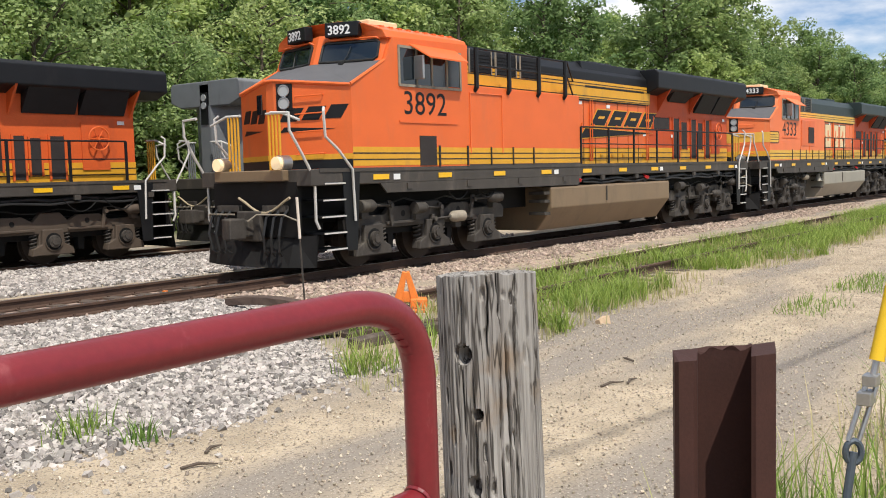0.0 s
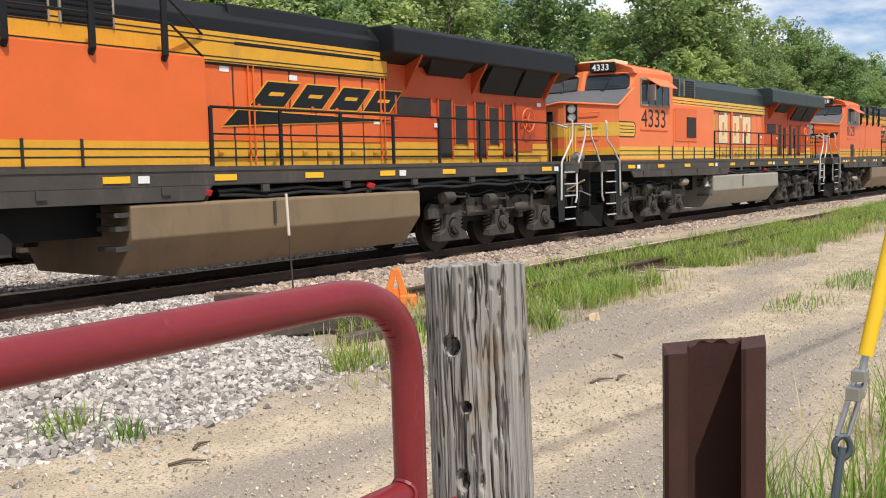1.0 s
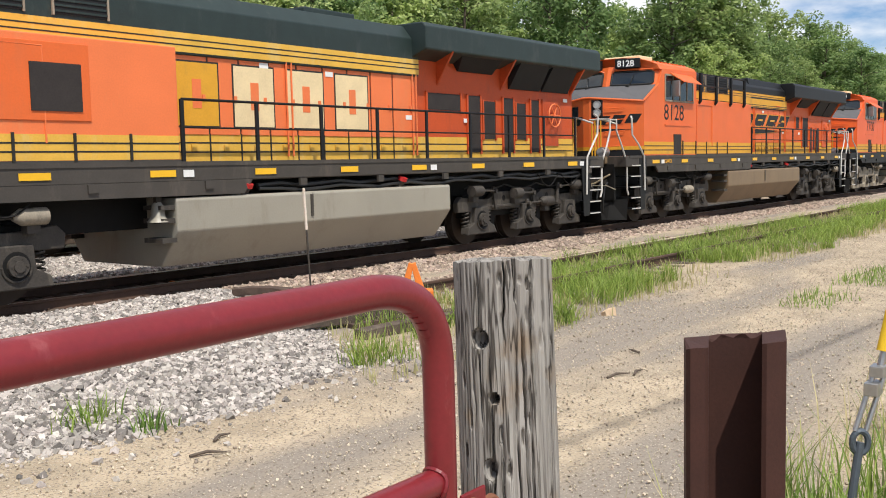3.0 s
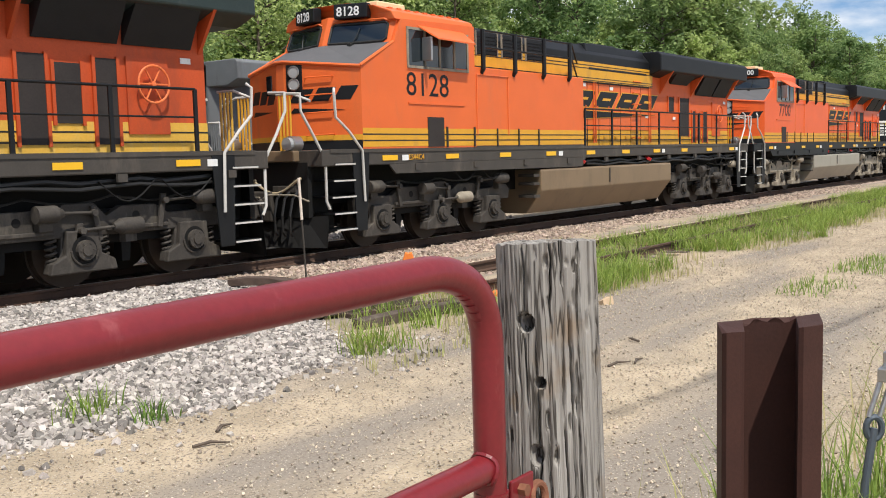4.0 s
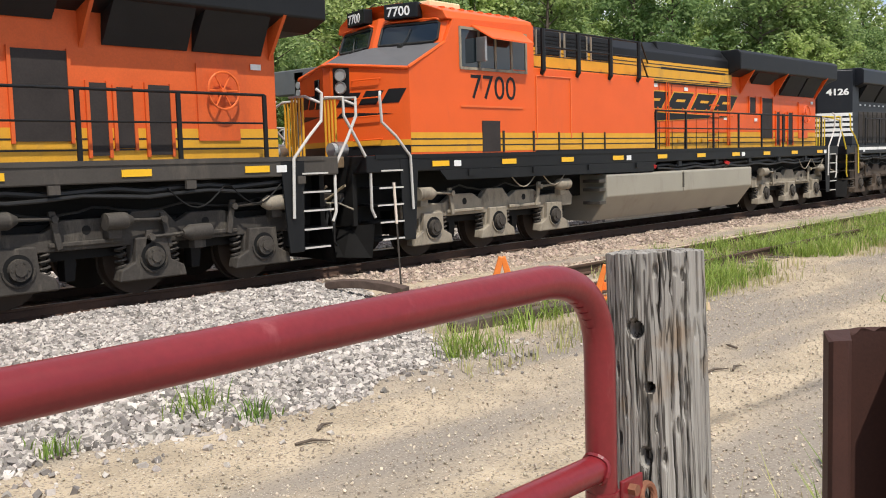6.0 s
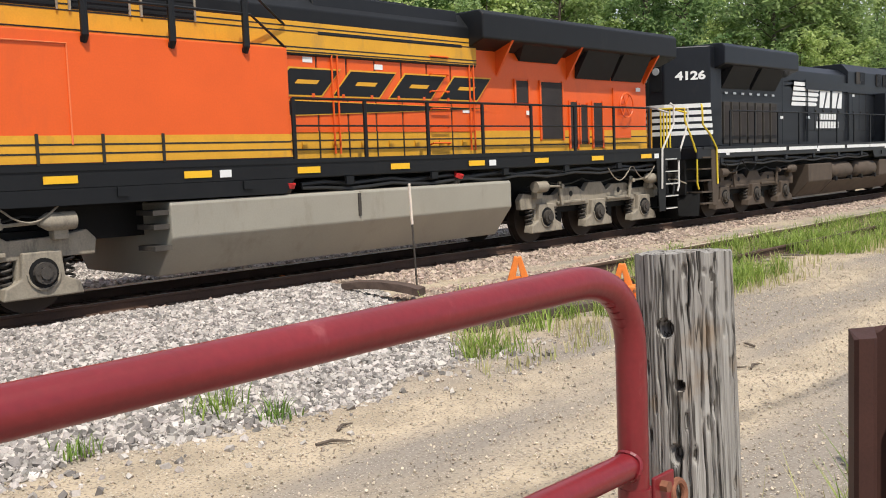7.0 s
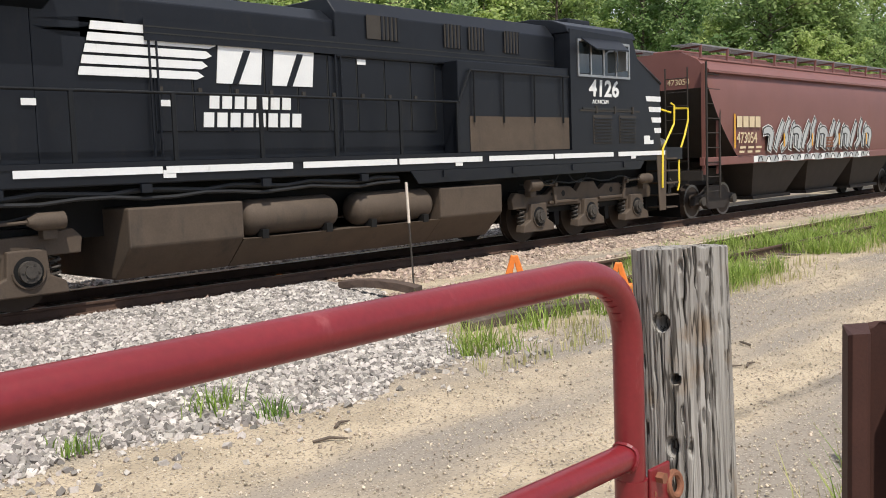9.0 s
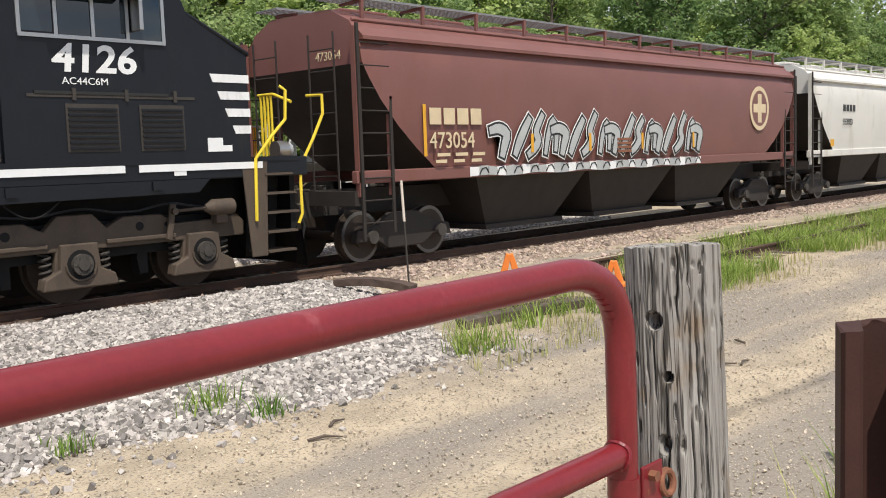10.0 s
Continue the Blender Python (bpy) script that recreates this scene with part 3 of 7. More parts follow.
def coupler_end(parent, x, face):
    """Knuckle coupler, plow and air hoses at one end of the platform."""
    c = Shape().box(x, x + 0.45 * face, -0.14, 0.14, 0.72, 1.02)
    c.prism([(x + 0.40 * face, -0.22), (x + 0.78 * face, -0.20), (x + 0.72 * face, 0.02), (x + 0.62 * face, 0.2), (x + 0.40 * face, 0.24)], 0.68, 1.06, "z")
    part("coupler", c, GRIME, parent, bevel=0.03)
    s = Shape()
    zl, n = 0.16, 6
    pts, fc = [], []
    for i in range(n + 1):
        y = -1.45 + 2.9 * i / n
        bow = 0.34 * (1 - (y / 1.45) ** 2)
        pts += [(x + face * (-0.08 + bow), y, zl), (x + face * (-0.16 + bow * 0.5), y, 0.74 - 0.12 * (1 - abs(y) / 1.45))]
    k = len(pts)
    pts += [(p[0] - 0.04 * face, p[1], p[2]) for p in pts]
    for i in range(n):
        a = 2 * i
        fc += [(a, a + 2, a + 3, a + 1), (k + a, k + a + 1, k + a + 3, k + a + 2), (a, k + a, k + a + 2, a + 2), (a + 1, a + 3, k + a + 3, k + a + 1)]
    s.add(pts, fc)
    part("snow_plow", s, DARK, parent, "black snow plow")
    part("pilot_plate", Shape().box(x - 0.05 - 0.06 * face, x + 0.05 - 0.06 * face, -1.12, 1.12, 0.7, 1.7), DARK, parent)
    for y in (-0.95, -0.75, -0.55, 0.55, 0.75, 0.95):
        h = Shape().tube([(x + 0.06 * face, y, 1.2), (x + 0.22 * face, y, 1.05), (x + 0.30 * face, y, 0.75), (x + 0.26 * face, y * 0.95, 0.45), (x + 0.16 * face, y * 0.9, 0.38)], 0.026, 7)
        part("brake_hose", h, HOSE, parent)
    part("cut_lever", Shape().tube([(x + 0.05 * face, -1.2, 1.0), (x + 0.22 * face, -1.0, 1.12), (x + 0.22 * face, -0.3, 1.12), (x + 0.35 * face, -0.2, 1.0)], 0.016, 6).tube([(x + 0.05 * face, 1.2, 1.0), (x + 0.22 * face, 1.0, 1.12), (x + 0.22 * face, 0.3, 1.12)], 0.016, 6), GRIME_TAN, parent, smooth=True)
    part("coupler_pocket", Shape().box(x - 0.05, x + 0.16 * face, -0.32, 0.32, 0.62, 1.18), GRIME, parent, bevel=0.03)
    for y in (-0.62, 0.62):
        part("hose_bracket", Shape().box(x, x + 0.10 * face, y - 0.3, y + 0.3, 1.16, 1.28), GRIME, parent, bevel=0.01)
    h = Shape().tube([(x + 0.1 * face, -1.05 + i * 0.15, 1.42 - 0.28 * sin(pi * i / 9) ** 1.3) for i in range(10)], 0.024, 7)
    part("jumper_cable", h, HOSE_TAN, parent, "dusty tan jumper cable")


def stripes(parent, x0, x1, y, z0, z1, k, paint, lines=2):
    """A painted band along a body side with thin dark lines in it."""
    part("colour_band", Shape().box(x0, x1, y, y + k * 0.006, z0, z1), paint, parent, "yellow band with thin dark lines")
    for i in range(lines):
        z = z0 + (z1 - z0) * (i + 1) / (lines + 1)
        part("band_line", Shape().box(x0, x1, y + k * 0.006, y + k * 0.010, z - 0.012, z + 0.012), STRIPE, parent)


def leaning(a, w, z, h, lean, d, f0=0.0, f1=1.0, t0=0.0, t1=1.0):
    """Outline of a leaning block, or of a slot in it."""
    at = lambda f, t: (a + d * (w * f + lean * t), z + h * t)
    return [at(f0, t0), at(f1, t0), at(f1, t1), at(f0, t1)]


def slant_logo(parent, x, y, z, h, k, ink, edge, pitch):
    """The railway's mark as four plain leaning blocks over a long tapering wedge."""
    o = new("company_mark")
    o.parent = parent
    d, lean = -k, 0.42
    for i in range(4):
        a, w, g = x + d * i * pitch, pitch * 0.80, 0.028
        back = [(a - g * d * 1.4, z - g), (a + d * (w + g * 0.6), z - g), (a + d * (w + lean + g * 1.4), z + h + g), (a + d * (lean - g * 0.6), z + h + g)]
        part("mark_edge", Shape().prism(back, y, y + k * 0.010), edge, o)
        part("mark_block", Shape().prism(leaning(a, w, z, h, lean, d), y, y + k * 0.014), ink, o)
        part("mark_slot", Shape().prism(leaning(a, w, z, h, lean, d, 0.30, 0.74, 0.43, 0.59), y, y + k * 0.017), edge, o)
    for grow, m, dy in ((0.025, edge, 0.010), (0.0, ink, 0.014)):
        q = [(x - 0.62 * d - grow * d, z - 0.36 - grow), (x - 0.30 * d, z - 0.09 + grow), (x + 4.0 * pitch * d + grow * 4 * d, z - 0.16)]
        part("mark_wedge", Shape().prism(q, y, y + k * dy), m, o)
    return o


NOSE_FLAT, NOSE_X = 0.10, -0.62
ALONG = Vector((-NOSE_X, 1.5 - NOSE_FLAT)).normalized()


def nose_flank(k, d, z, out=0.0):
    """A place on a flank of the pointed nose: d metres from the front edge, local x out, y to the viewer's right, z up."""
    n = Vector((-ALONG.y, k * ALONG.x, 0))
    p = Vector((NOSE_X + d * ALONG.x, k * (NOSE_FLAT + d * ALONG.y), z)) + n * out
    right = Vector((-n.y, n.x, 0))
    return Matrix(((n.x, right.x, 0, p.x), (n.y, right.y, 0, p.y), (0, 0, 1, p.z), (0, 0, 0, 1)))


def nose(parent, body, top_paint, bands):
    """Wide cab nose, pointed in plan, with a sloping top, headlight panel and small door window."""
    zb = 1.92
    pl = [(0.0, -1.5), (NOSE_X, -NOSE_FLAT), (NOSE_X, NOSE_FLAT), (0.0, 1.5)]
    tops = [3.48, 3.60, 3.60, 3.48]
    pts = [(x, y, zb) for x, y in pl] + [(x, y, z) for (x, y), z in zip(pl, tops)] + [(0.95, -1.42, 3.98), (0.95, 1.42, 3.98), (0.95, -1.42, zb), (0.95, 1.42, zb), (0.55, -0.1, 3.98), (0.55, 0.1, 3.98)]
    s = Shape().add(pts, [(0, 1, 5, 4), (1, 2, 6, 5), (2, 3, 7, 6), (0, 4, 8, 10), (3, 11, 9, 7)])
    n = part("nose", s, body, parent)
    part("nose_top", Shape().add([pts[4], pts[5], pts[6], pts[7], pts[9], pts[13], pts[12], pts[8]], [(0, 1, 6, 7), (1, 2, 5, 6), (2, 3, 4, 5)]), top_paint, n, "dull grey anti-glare nose top")
    trim = [(-0.01, -1.505, 3.46), (NOSE_X - 0.01, -NOSE_FLAT, 3.59), (NOSE_X - 0.01, NOSE_FLAT, 3.59), (-0.01, 1.505, 3.46)]
    part("edge_trim", Shape().tube(trim, 0.035, 8), body, n, smooth=True)
    for k in (-1, 1):
        part("edge_trim", Shape().tube([(-0.02, k * 1.5, 3.47), (1.0, k * 1.47, 3.98)], 0.035, 8), body, n, smooth=True)
    for z0, z1, m in bands:
        for k in (-1, 1):
            b = part("colour_band", Shape().box(0, 0.006, 0.0, -k * 1.53, z0, z1), m, n)
            b.matrix_basis = nose_flank(k, 0, 0)
        part("colour_band", Shape().box(NOSE_X - 0.006, NOSE_X, -NOSE_FLAT, NOSE_FLAT, z0, z1), m, n)
    lamp = part("headlight_panel", Shape().box(0, 0.02, -0.16, 0.16, -0.25, 0.25), BLACK, n, bevel=0.008)
    lamp.matrix_basis = nose_flank(-1, 0.22, 3.28)
    for z in (-0.115, 0.115):
        part("headlight", Shape().tube([(0.015, 0, z), (0.05, 0, z)], 0.10, 18), LAMP_OFF, lamp, "round glass headlight")
        part("headlight_rim", Shape().tube([(0.05, 0.105 * cos(a), z + 0.105 * sin(a)) for a in [i * pi / 8 for i in range(17)]], 0.013, 6), STEEL, lamp)
    w = part("door_window", Shape().box(0, 0.022, -0.14, 0.14, -0.19, 0.19), WINDOW, n, bevel=0.02)
    w.matrix_basis = nose_flank(1, 0.36, 3.18)
    for z in (2.2, 2.62, 2.95, 3.28):
        g = part("nose_grab_iron", Shape().tube([(0.0, -0.28, z), (0.06, -0.28, z), (0.06, 0.26, z + 0.02), (0.0, 0.26, z + 0.02)], 0.013, 6), body, n)
        g.matrix_basis = nose_flank(-1, 0.72, 0)
    return n


NUMBER_SHIFT = {"4333": -0.06, "8128": -0.18, "7700": 0.16}
TANK_FROM = {"3892": 7.15, "4333": 7.15}


def locomotive(number, livery, es=True, lamps=False, seed=1):
    """Six-axle wide-cab diesel. Local x runs back from the corner of the nose; rail head is z = 0."""
    L = livery
    body, top, band, sillm, tankm, steel, rails = L["body"], L["top"], L["band"], L["sill"], L["tank"], L["steel"], L["rails"]
    lead = L.get("mark", "") != "horse"
    root = thing("locomotive", L["label"], "locomotive", group="locomotives coupled in the passing train")
    sense = 1 if lead else -1
    # platform and sills
    R = 0.0 if lead else 0.45
    s = Shape().box(-1.10, 20.9 + R, -1.49, 1.49, 1.62, 1.92)
    part("platform", s, sillm, root, bevel=0.02)
    part("underframe", Shape().box(-0.9, 20.4, -0.75, 0.75, 0.9, 1.62), DARK, root)
    for k in (-1, 1):
        d = Shape().prism([(0.75, 1.63), (0.95, 1.44), (8.5, 1.40), (8.7, 1.63)], k * 1.46, k * 1.50)
        part("sill_skirt", d, sillm, root)
        part("sill_rib", Shape().box(-0.9, 20.6 + R, k * 1.49, k * 1.505, 1.86, 1.93), sillm, root)
        rng = random.Random(seed + k)
        for i in range(10):
            x = 0.55 + i * 2.05
            lead and part("reflector_strip", Shape().box(x, x + 0.46, k * 1.50, k * 1.506, 1.70, 1.80), REFLECT, root, "yellow reflective strip")
            if i % 3 == 0:
                part("warning_label", Shape().box(x + 0.60, x + 0.80, k * 1.50, k * 1.506, 1.69, 1.80), WHITE, root)
            part("jacking_pad", Shape().box(x + 1.0, x + 1.16, k * 1.48, k * 1.53, 1.50, 1.62), sillm, root)
        part("sill_conduit", Shape().tube([(8.9 + i * 0.5, k * 1.36, 1.52 + 0.03 * sin(i * 2.1)) for i in range(23)], 0.045, 7), HOSE, root)
        part("sill_conduit", Shape().tube([(8.9 + i * 0.5, k * 1.40, 1.44 + 0.03 * sin(i * 1.7 + 1)) for i in range(23)], 0.03, 7), HOSE, root)
    # trucks, tank
    truck(root, 2.72, steel, seed, sense)
    truck(root, 17.5, steel, seed + 5, sense)
    prof = [(-1.48, 1.38), (-1.50, 1.33), (-1.50, 0.86), (-1.06, 0.30), (1.06, 0.30), (1.50, 0.86), (1.50, 1.33), (1.48, 1.38)]
    if lead:
        tank = part("fuel_tank", Shape().prism(prof, TANK_FROM.get(number, 6.45), 14.1, "x"), tankm, root, bevel=0.025)
        for k in (-1, 1):
            for x in (8.6, 12.6):
                f = Shape().tube([(x, k * 1.36, 1.38), (x + 0.02, k * 1.42, 1.50)], 0.07, 10)
                part("filler_neck", f, GRIME, tank)
                part("filler_cap", Shape().tube([(x + 0.02, k * 1.42, 1.50), (x + 0.03, k * 1.45, 1.57)], 0.095, 12), RED, tank, "red filler cap")
            part("sight_glass", Shape().box(10.0, 10.06, k * 1.50, k * 1.52, 0.95, 1.33), GRIME, tank)
            part("tank_strap", Shape().box(10.05, 10.09, k * 1.49, k * 1.506, 0.86, 1.36), tankm, tank)
            for z in (0.7, 1.0, 1.2):
                part("tank_bracket", Shape().box(TANK_FROM.get(number, 6.45) - 0.25, TANK_FROM.get(number, 6.45) + 0.02, k * 1.0, k * 1.45, z, z + 0.07), GRIME, tank)
    else:
        for a, b_ in ((6.1, 7.9), (12.3, 14.2)):
            part("fuel_tank", Shape().prism([(-1.46, 1.30), (-1.46, 0.75), (-1.0, 0.28), (1.0, 0.28), (1.46, 0.75), (1.46, 1.30)], a, b_, "x"), tankm, root, bevel=0.03)
        part("tank_shelf", Shape().prism([(-1.44, 0.72), (-1.0, 0.28), (1.0, 0.28), (1.44, 0.72)], 7.9, 12.3, "x"), tankm, root)
        for k in (-1, 1):
            for a, b_ in ((8.0, 9.9), (10.3, 12.2)):
                c = Shape().tube([(a, k * 1.16, 1.02), (a + 0.06, k * 1.16, 1.02), (a + 0.16, k * 1.16, 1.02), (b_ - 0.16, k * 1.16, 1.02), (b_ - 0.06, k * 1.16, 1.02), (b_, k * 1.16, 1.02)], [0.14, 0.24, 0.29, 0.29, 0.24, 0.14], 20)
                part("air_reservoir", c, tankm, root, "brown cylindrical air tank", smooth=True)
                for x in (a + 0.3, b_ - 0.3):
                    part("tank_bracket", Shape().box(x - 0.06, x + 0.06, k * 1.3, k * 1.46, 0.7, 0.84), DARK, root)
    # ends
    coupler_end(root, -1.12, -1)
    coupler_end(root, 20.9 + R, 1)
    for k in (-1, 1):
        end_steps(root, -0.28, k, 1, BLACK if lead else NSRUST, rails)
        end_steps(root, 20.15 + R, k, -1, BLACK if lead else NSRUST, rails)
        for x in (-1.06, 20.85 + R):
            for i in range(4):
                part("end_railing_bar", Shape().tube([(x, k * (0.42 + i * 0.09), 1.92), (x, k * (0.42 + i * 0.09), 2.95)], 0.022, 7), band if lead else YRAIL, root, "yellow end railing bar")
            part("end_rail", Shape().tube([(x, k * 0.35, 2.95), (x, k * 0.75, 2.95), (x, k * 1.2, 2.8)], 0.025, 7), rails, root)
        dl = Shape().tube([(-1.20, k * 0.80, 2.04), (-1.30, k * 0.80, 2.04)], 0.12, 18)
        part("ditch_light", dl, LAMP_ON if lamps else LAMP_OFF, root, "round ditch light")
        part("ditch_light_housing", Shape().tube([(-1.0, k * 0.80, 2.04), (-1.22, k * 0.80, 2.04)], 0.145, 18), STEEL, root, smooth=True)
    part("front_anticlimber", Shape().box(-1.26, -1.09, -0.92, 0.92, 1.72, 1.92), TANK_BROWN if lead else sillm, root, bevel=0.02)
    # nose and cab
    bands = L["nose_bands"]
    n = nose(root, body, GLARE if lead else body, bands)
    cab = new("cab")
    cab.parent = root
    side = [(0.0, 1.92), (0.0, 3.48), (1.0, 3.98), (1.22, 4.44), (3.72, 4.50), (3.72, 1.92)]
    for k in (-1, 1):
        part("cab_side", Shape().prism(side, k * 1.44, k * 1.5), body, cab)
    part("cab_back", Shape().box(3.66, 3.72, -1.44, 1.44, 1.92, 4.5), body, cab)
    for k in (-1, 1):
        f = [(0.95, k * 1.44, 3.95), (0.55, 0, 3.95), (0.78, 0, 4.56), (1.2, k * 1.44, 4.5)]
        part("cab_front", Shape().add(f + [(a + 0.05, b, c) for a, b, c in f], [(0, 1, 2, 3), (4, 7, 6, 5), (0, 3, 7, 4), (0, 4, 5, 1), (3, 2, 6, 7)]), body, cab)
    arc = [(-1.5, 4.42), (-1.42, 4.58), (-1.05, 4.72), (-0.5, 4.80), (0.5, 4.80), (1.05, 4.72), (1.42, 4.58), (1.5, 4.42)]
    rf = [(1.06 - 0.40 * (1 - abs(y) / 1.5), y, z) for y, z in arc] + [(3.76, y, z) for y, z in arc]
    na = len(arc)
    part("cab_roof", Shape().add(rf, [(i, i + 1, na + i + 1, na + i) for i in range(na - 1)] + [(0, na, 2 * na - 1, na - 1)] + [tuple(range(na, 2 * na))] + [(0, 1, 6, 7), (1, 2, 5, 6), (2, 3, 4, 5)]), L.get("roof", body), cab, bevel=0.02)
    part("roof_unit", Shape().box(1.6, 2.5, -0.6, 0.6, 4.79, 4.93), CREAM if lead else top, cab, "small roof box", bevel=0.03)
    for i in range(9):
        part("roof_rivet_strip", Shape().box(1.25 + i * 0.28, 1.35 + i * 0.28, -1.2, -1.12, 4.66, 4.70), L.get("roof", body), cab)
    for k in (-1, 1):
        def wind(u, h, out=0.012):
            """A point on a half of the raked windshield: u from the middle to the side, h from foot to head."""
            return (0.55 + 0.40 * u + (0.23 + 0.02 * u) * h * 0.9 - out, k * (1.44 * u + out * 0.3), 3.95 + 0.55 * h)
        rim_ = [(0.10, 0.10), (0.88, 0.10), (0.93, 0.20), (0.91, 0.72), (0.86, 0.80), (0.14, 0.80), (0.10, 0.72)]
        part("windshield", Shape().add([wind(u, h) for u, h in rim_] + [wind(u, h, -0.01) for u, h in rim_], [tuple(range(7))] + [(i, (i + 1) % 7, 7 + (i + 1) % 7, 7 + i) for i in range(7)]), WINDOW, cab, "dark windshield pane")
        part("window_gasket", Shape().tube([wind(u, h, 0.015) for u, h in rim_ + rim_[:1]], 0.026, 6), STRIPE, cab)
        part("wiper", Shape().tube([wind(0.45, 0.02, 0.05), wind(0.5, 0.3, 0.04), wind(0.52, 0.62, 0.04)], 0.010, 5).tube([wind(0.2, 0.08, 0.045), wind(0.75, 0.08, 0.045)], 0.012, 5), STRIPE, cab)
        part("wiper_motor", Shape().box(*[c for p in ((-0.06, 0.06), (-0.05, 0.05), (-0.04, 0.04)) for c in p]), STRIPE, cab, bevel=0.01).matrix_basis = Matrix.Translation(wind(0.45, 0.0, 0.05))
        part("visor_rail", Shape().tube([wind(0.10, 0.82, 0.0), wind(0.14, 0.90, 0.06), wind(0.85, 0.90, 0.06), wind(0.92, 0.82, 0.0)], 0.018, 6), body, cab)
        lx, ly = 0.40, 1.44
        al = Vector((lx, k * ly, 0)).normalized()
        nn = Vector((-al.y * k, al.x * k, 0))
        rt_ = Vector((-nn.y, nn.x, 0))
        c0 = Vector((0.66, 0, 4.62)) + al * 0.62
        nb = part("number_board", Shape().box(-0.10, 0.09, -0.36, 0.36, -0.13, 0.15), BLACK, cab, "black number board", bevel=0.015)
        nb.matrix_basis = Matrix(((nn.x, rt_.x, 0, c0.x), (nn.y, rt_.y, 0, c0.y), (0, 0, 1, c0.z), (0, 0, 0, 1)))
        lettering("board_number", number, 0.25, WHITE, nb, pose(0.094, -0.30, -0.08, 90, 0, 90), bold=0.004)
    for k in (-1, 1):
        y = k * 1.5
        for a, b_ in ((1.42, 1.92), (1.98, 2.42), (2.48, 2.92), (3.0, 3.42)):
            z0, z1 = (3.56, 4.26) if a < 2.9 else (3.58, 4.24)
            part("side_window", Shape().box(a, b_, y - k * 0.01, y + k * 0.008, z0, z1), WINDOW, cab)
        fr = GRIME_TAN if lead else STEEL
        for x in (1.40, 1.95, 2.45, 2.96, 3.44):
            part("window_post", Shape().box(x - 0.025, x + 0.025, y, y + k * 0.025, 3.54, 4.28), fr, cab)
        for z in (3.53, 4.28):
            part("window_rail", Shape().box(1.38, 3.46, y, y + k * 0.03, z - 0.025, z + 0.025), fr, cab)
        aw = Shape().add([(1.75, y, 4.36), (3.3, y, 4.34), (3.25, y + k * 0.36, 4.08), (1.95, y + k * 0.36, 4.10), (1.75, y, 4.33), (3.3, y, 4.31), (3.25, y + k * 0.36, 4.05), (1.95, y + k * 0.36, 4.07)],
                         [(0, 1, 2, 3), (4, 7, 6, 5), (0, 4, 5, 1), (3, 2, 6, 7), (0, 3, 7, 4), (1, 5, 6, 2)])
        part("sun_awning", aw, body, cab)
        part("mirror", Shape().box(1.84, 1.90, y + k * 0.03, y + k * 0.26, 3.66, 4.12), STEEL, cab, bevel=0.01)
        part("drip_rail", Shape().box(1.38, 3.3, y, y + k * 0.02, 2.80, 2.84), STRIPE if not lead else ORANGE, cab)
        tx = 1.5 if k < 0 else 3.1
        place = near_side if k < 0 else far_side
        if lead:
            lettering("road_number", number, 0.76 if L["mark"] == "block" else 0.66, L["ink"], cab, place(tx + NUMBER_SHIFT.get(number, 0.0), y + k * 0.002, 2.90 if L["mark"] == "block" else 2.97), wide=1.18 if L["mark"] == "block" else 1.10, thick=0.002, bold=0.0)
        else:
            lettering("road_number", number, 0.5, WHITE, cab, place(3.04 if k > 0 else 1.9, y + k * 0.004, 3.10), wide=1.2, shear=0.08, bold=0.012)
    # equipment cabinet behind the cab, then the long hood
    ce = 8.7 if es else 7.3
    rs = 13.6 if lead else 15.2
    low = Shape().box(3.72, ce, -1.45, 1.45, 1.92, 3.66)
    part("equipment_cabinet", low, body, root, bevel=0.02)
    if not lead:
        part("lower_hood_top", Shape().prism([(-1.06, 3.60), (-1.06, 4.2), (-0.75, 4.42), (0.75, 4.42), (1.06, 4.2), (1.06, 3.60)], 9.9, rs, "x"), top, root, bevel=0.03)
    part("upper_hood", Shape().prism([(-1.12, 3.60), (-1.12, 4.35), (-0.9, 4.62), (0.9, 4.62), (1.12, 4.35), (1.12, 3.60)], 3.76, rs if lead else 10.0, "x"), top, root, bevel=0.02)
    part("engine_hood", Shape().box(ce, rs, -1.06, 1.06, 1.92, 3.92), body, root, bevel=0.02)
    rear = L.get("rear", body)
    part("radiator_house", Shape().box(rs, 20.0, -1.06, 1.06, 1.92, 4.2), rear, root, bevel=0.02)
    wing = [(-1.5, 4.12), (-1.5, 4.58), (-1.40, 4.67), (1.40, 4.67), (1.5, 4.58), (1.5, 4.12), (1.06, 3.95), (-1.06, 3.95)]
    part("radiator_wing", Shape().prism(wing, rs - 0.2, 20.75 if lead else 19.8, "x"), top, root, bevel=0.03)
    part("exhaust_stack", Shape().box(*((11.0, 12.4, -0.5, 0.5, 4.6, 4.80) if lead else (14.0, 14.8, -0.5, 0.5, 4.38, 4.85)), ), top, root, bevel=0.03)
    es and part("dynamic_brake_hatch", Shape().prism([(-1.14, 3.95), (-1.0, 4.66), (1.0, 4.66), (1.14, 3.95)], 7.6 if not es else 9.6, 9.4 if not es else 13.2, "x"), top, root, bevel=0.02)
    part("roof_vent", Shape().box(14.2, 18.6, -0.9, 0.9, 4.66, 4.72), GRIME, root)
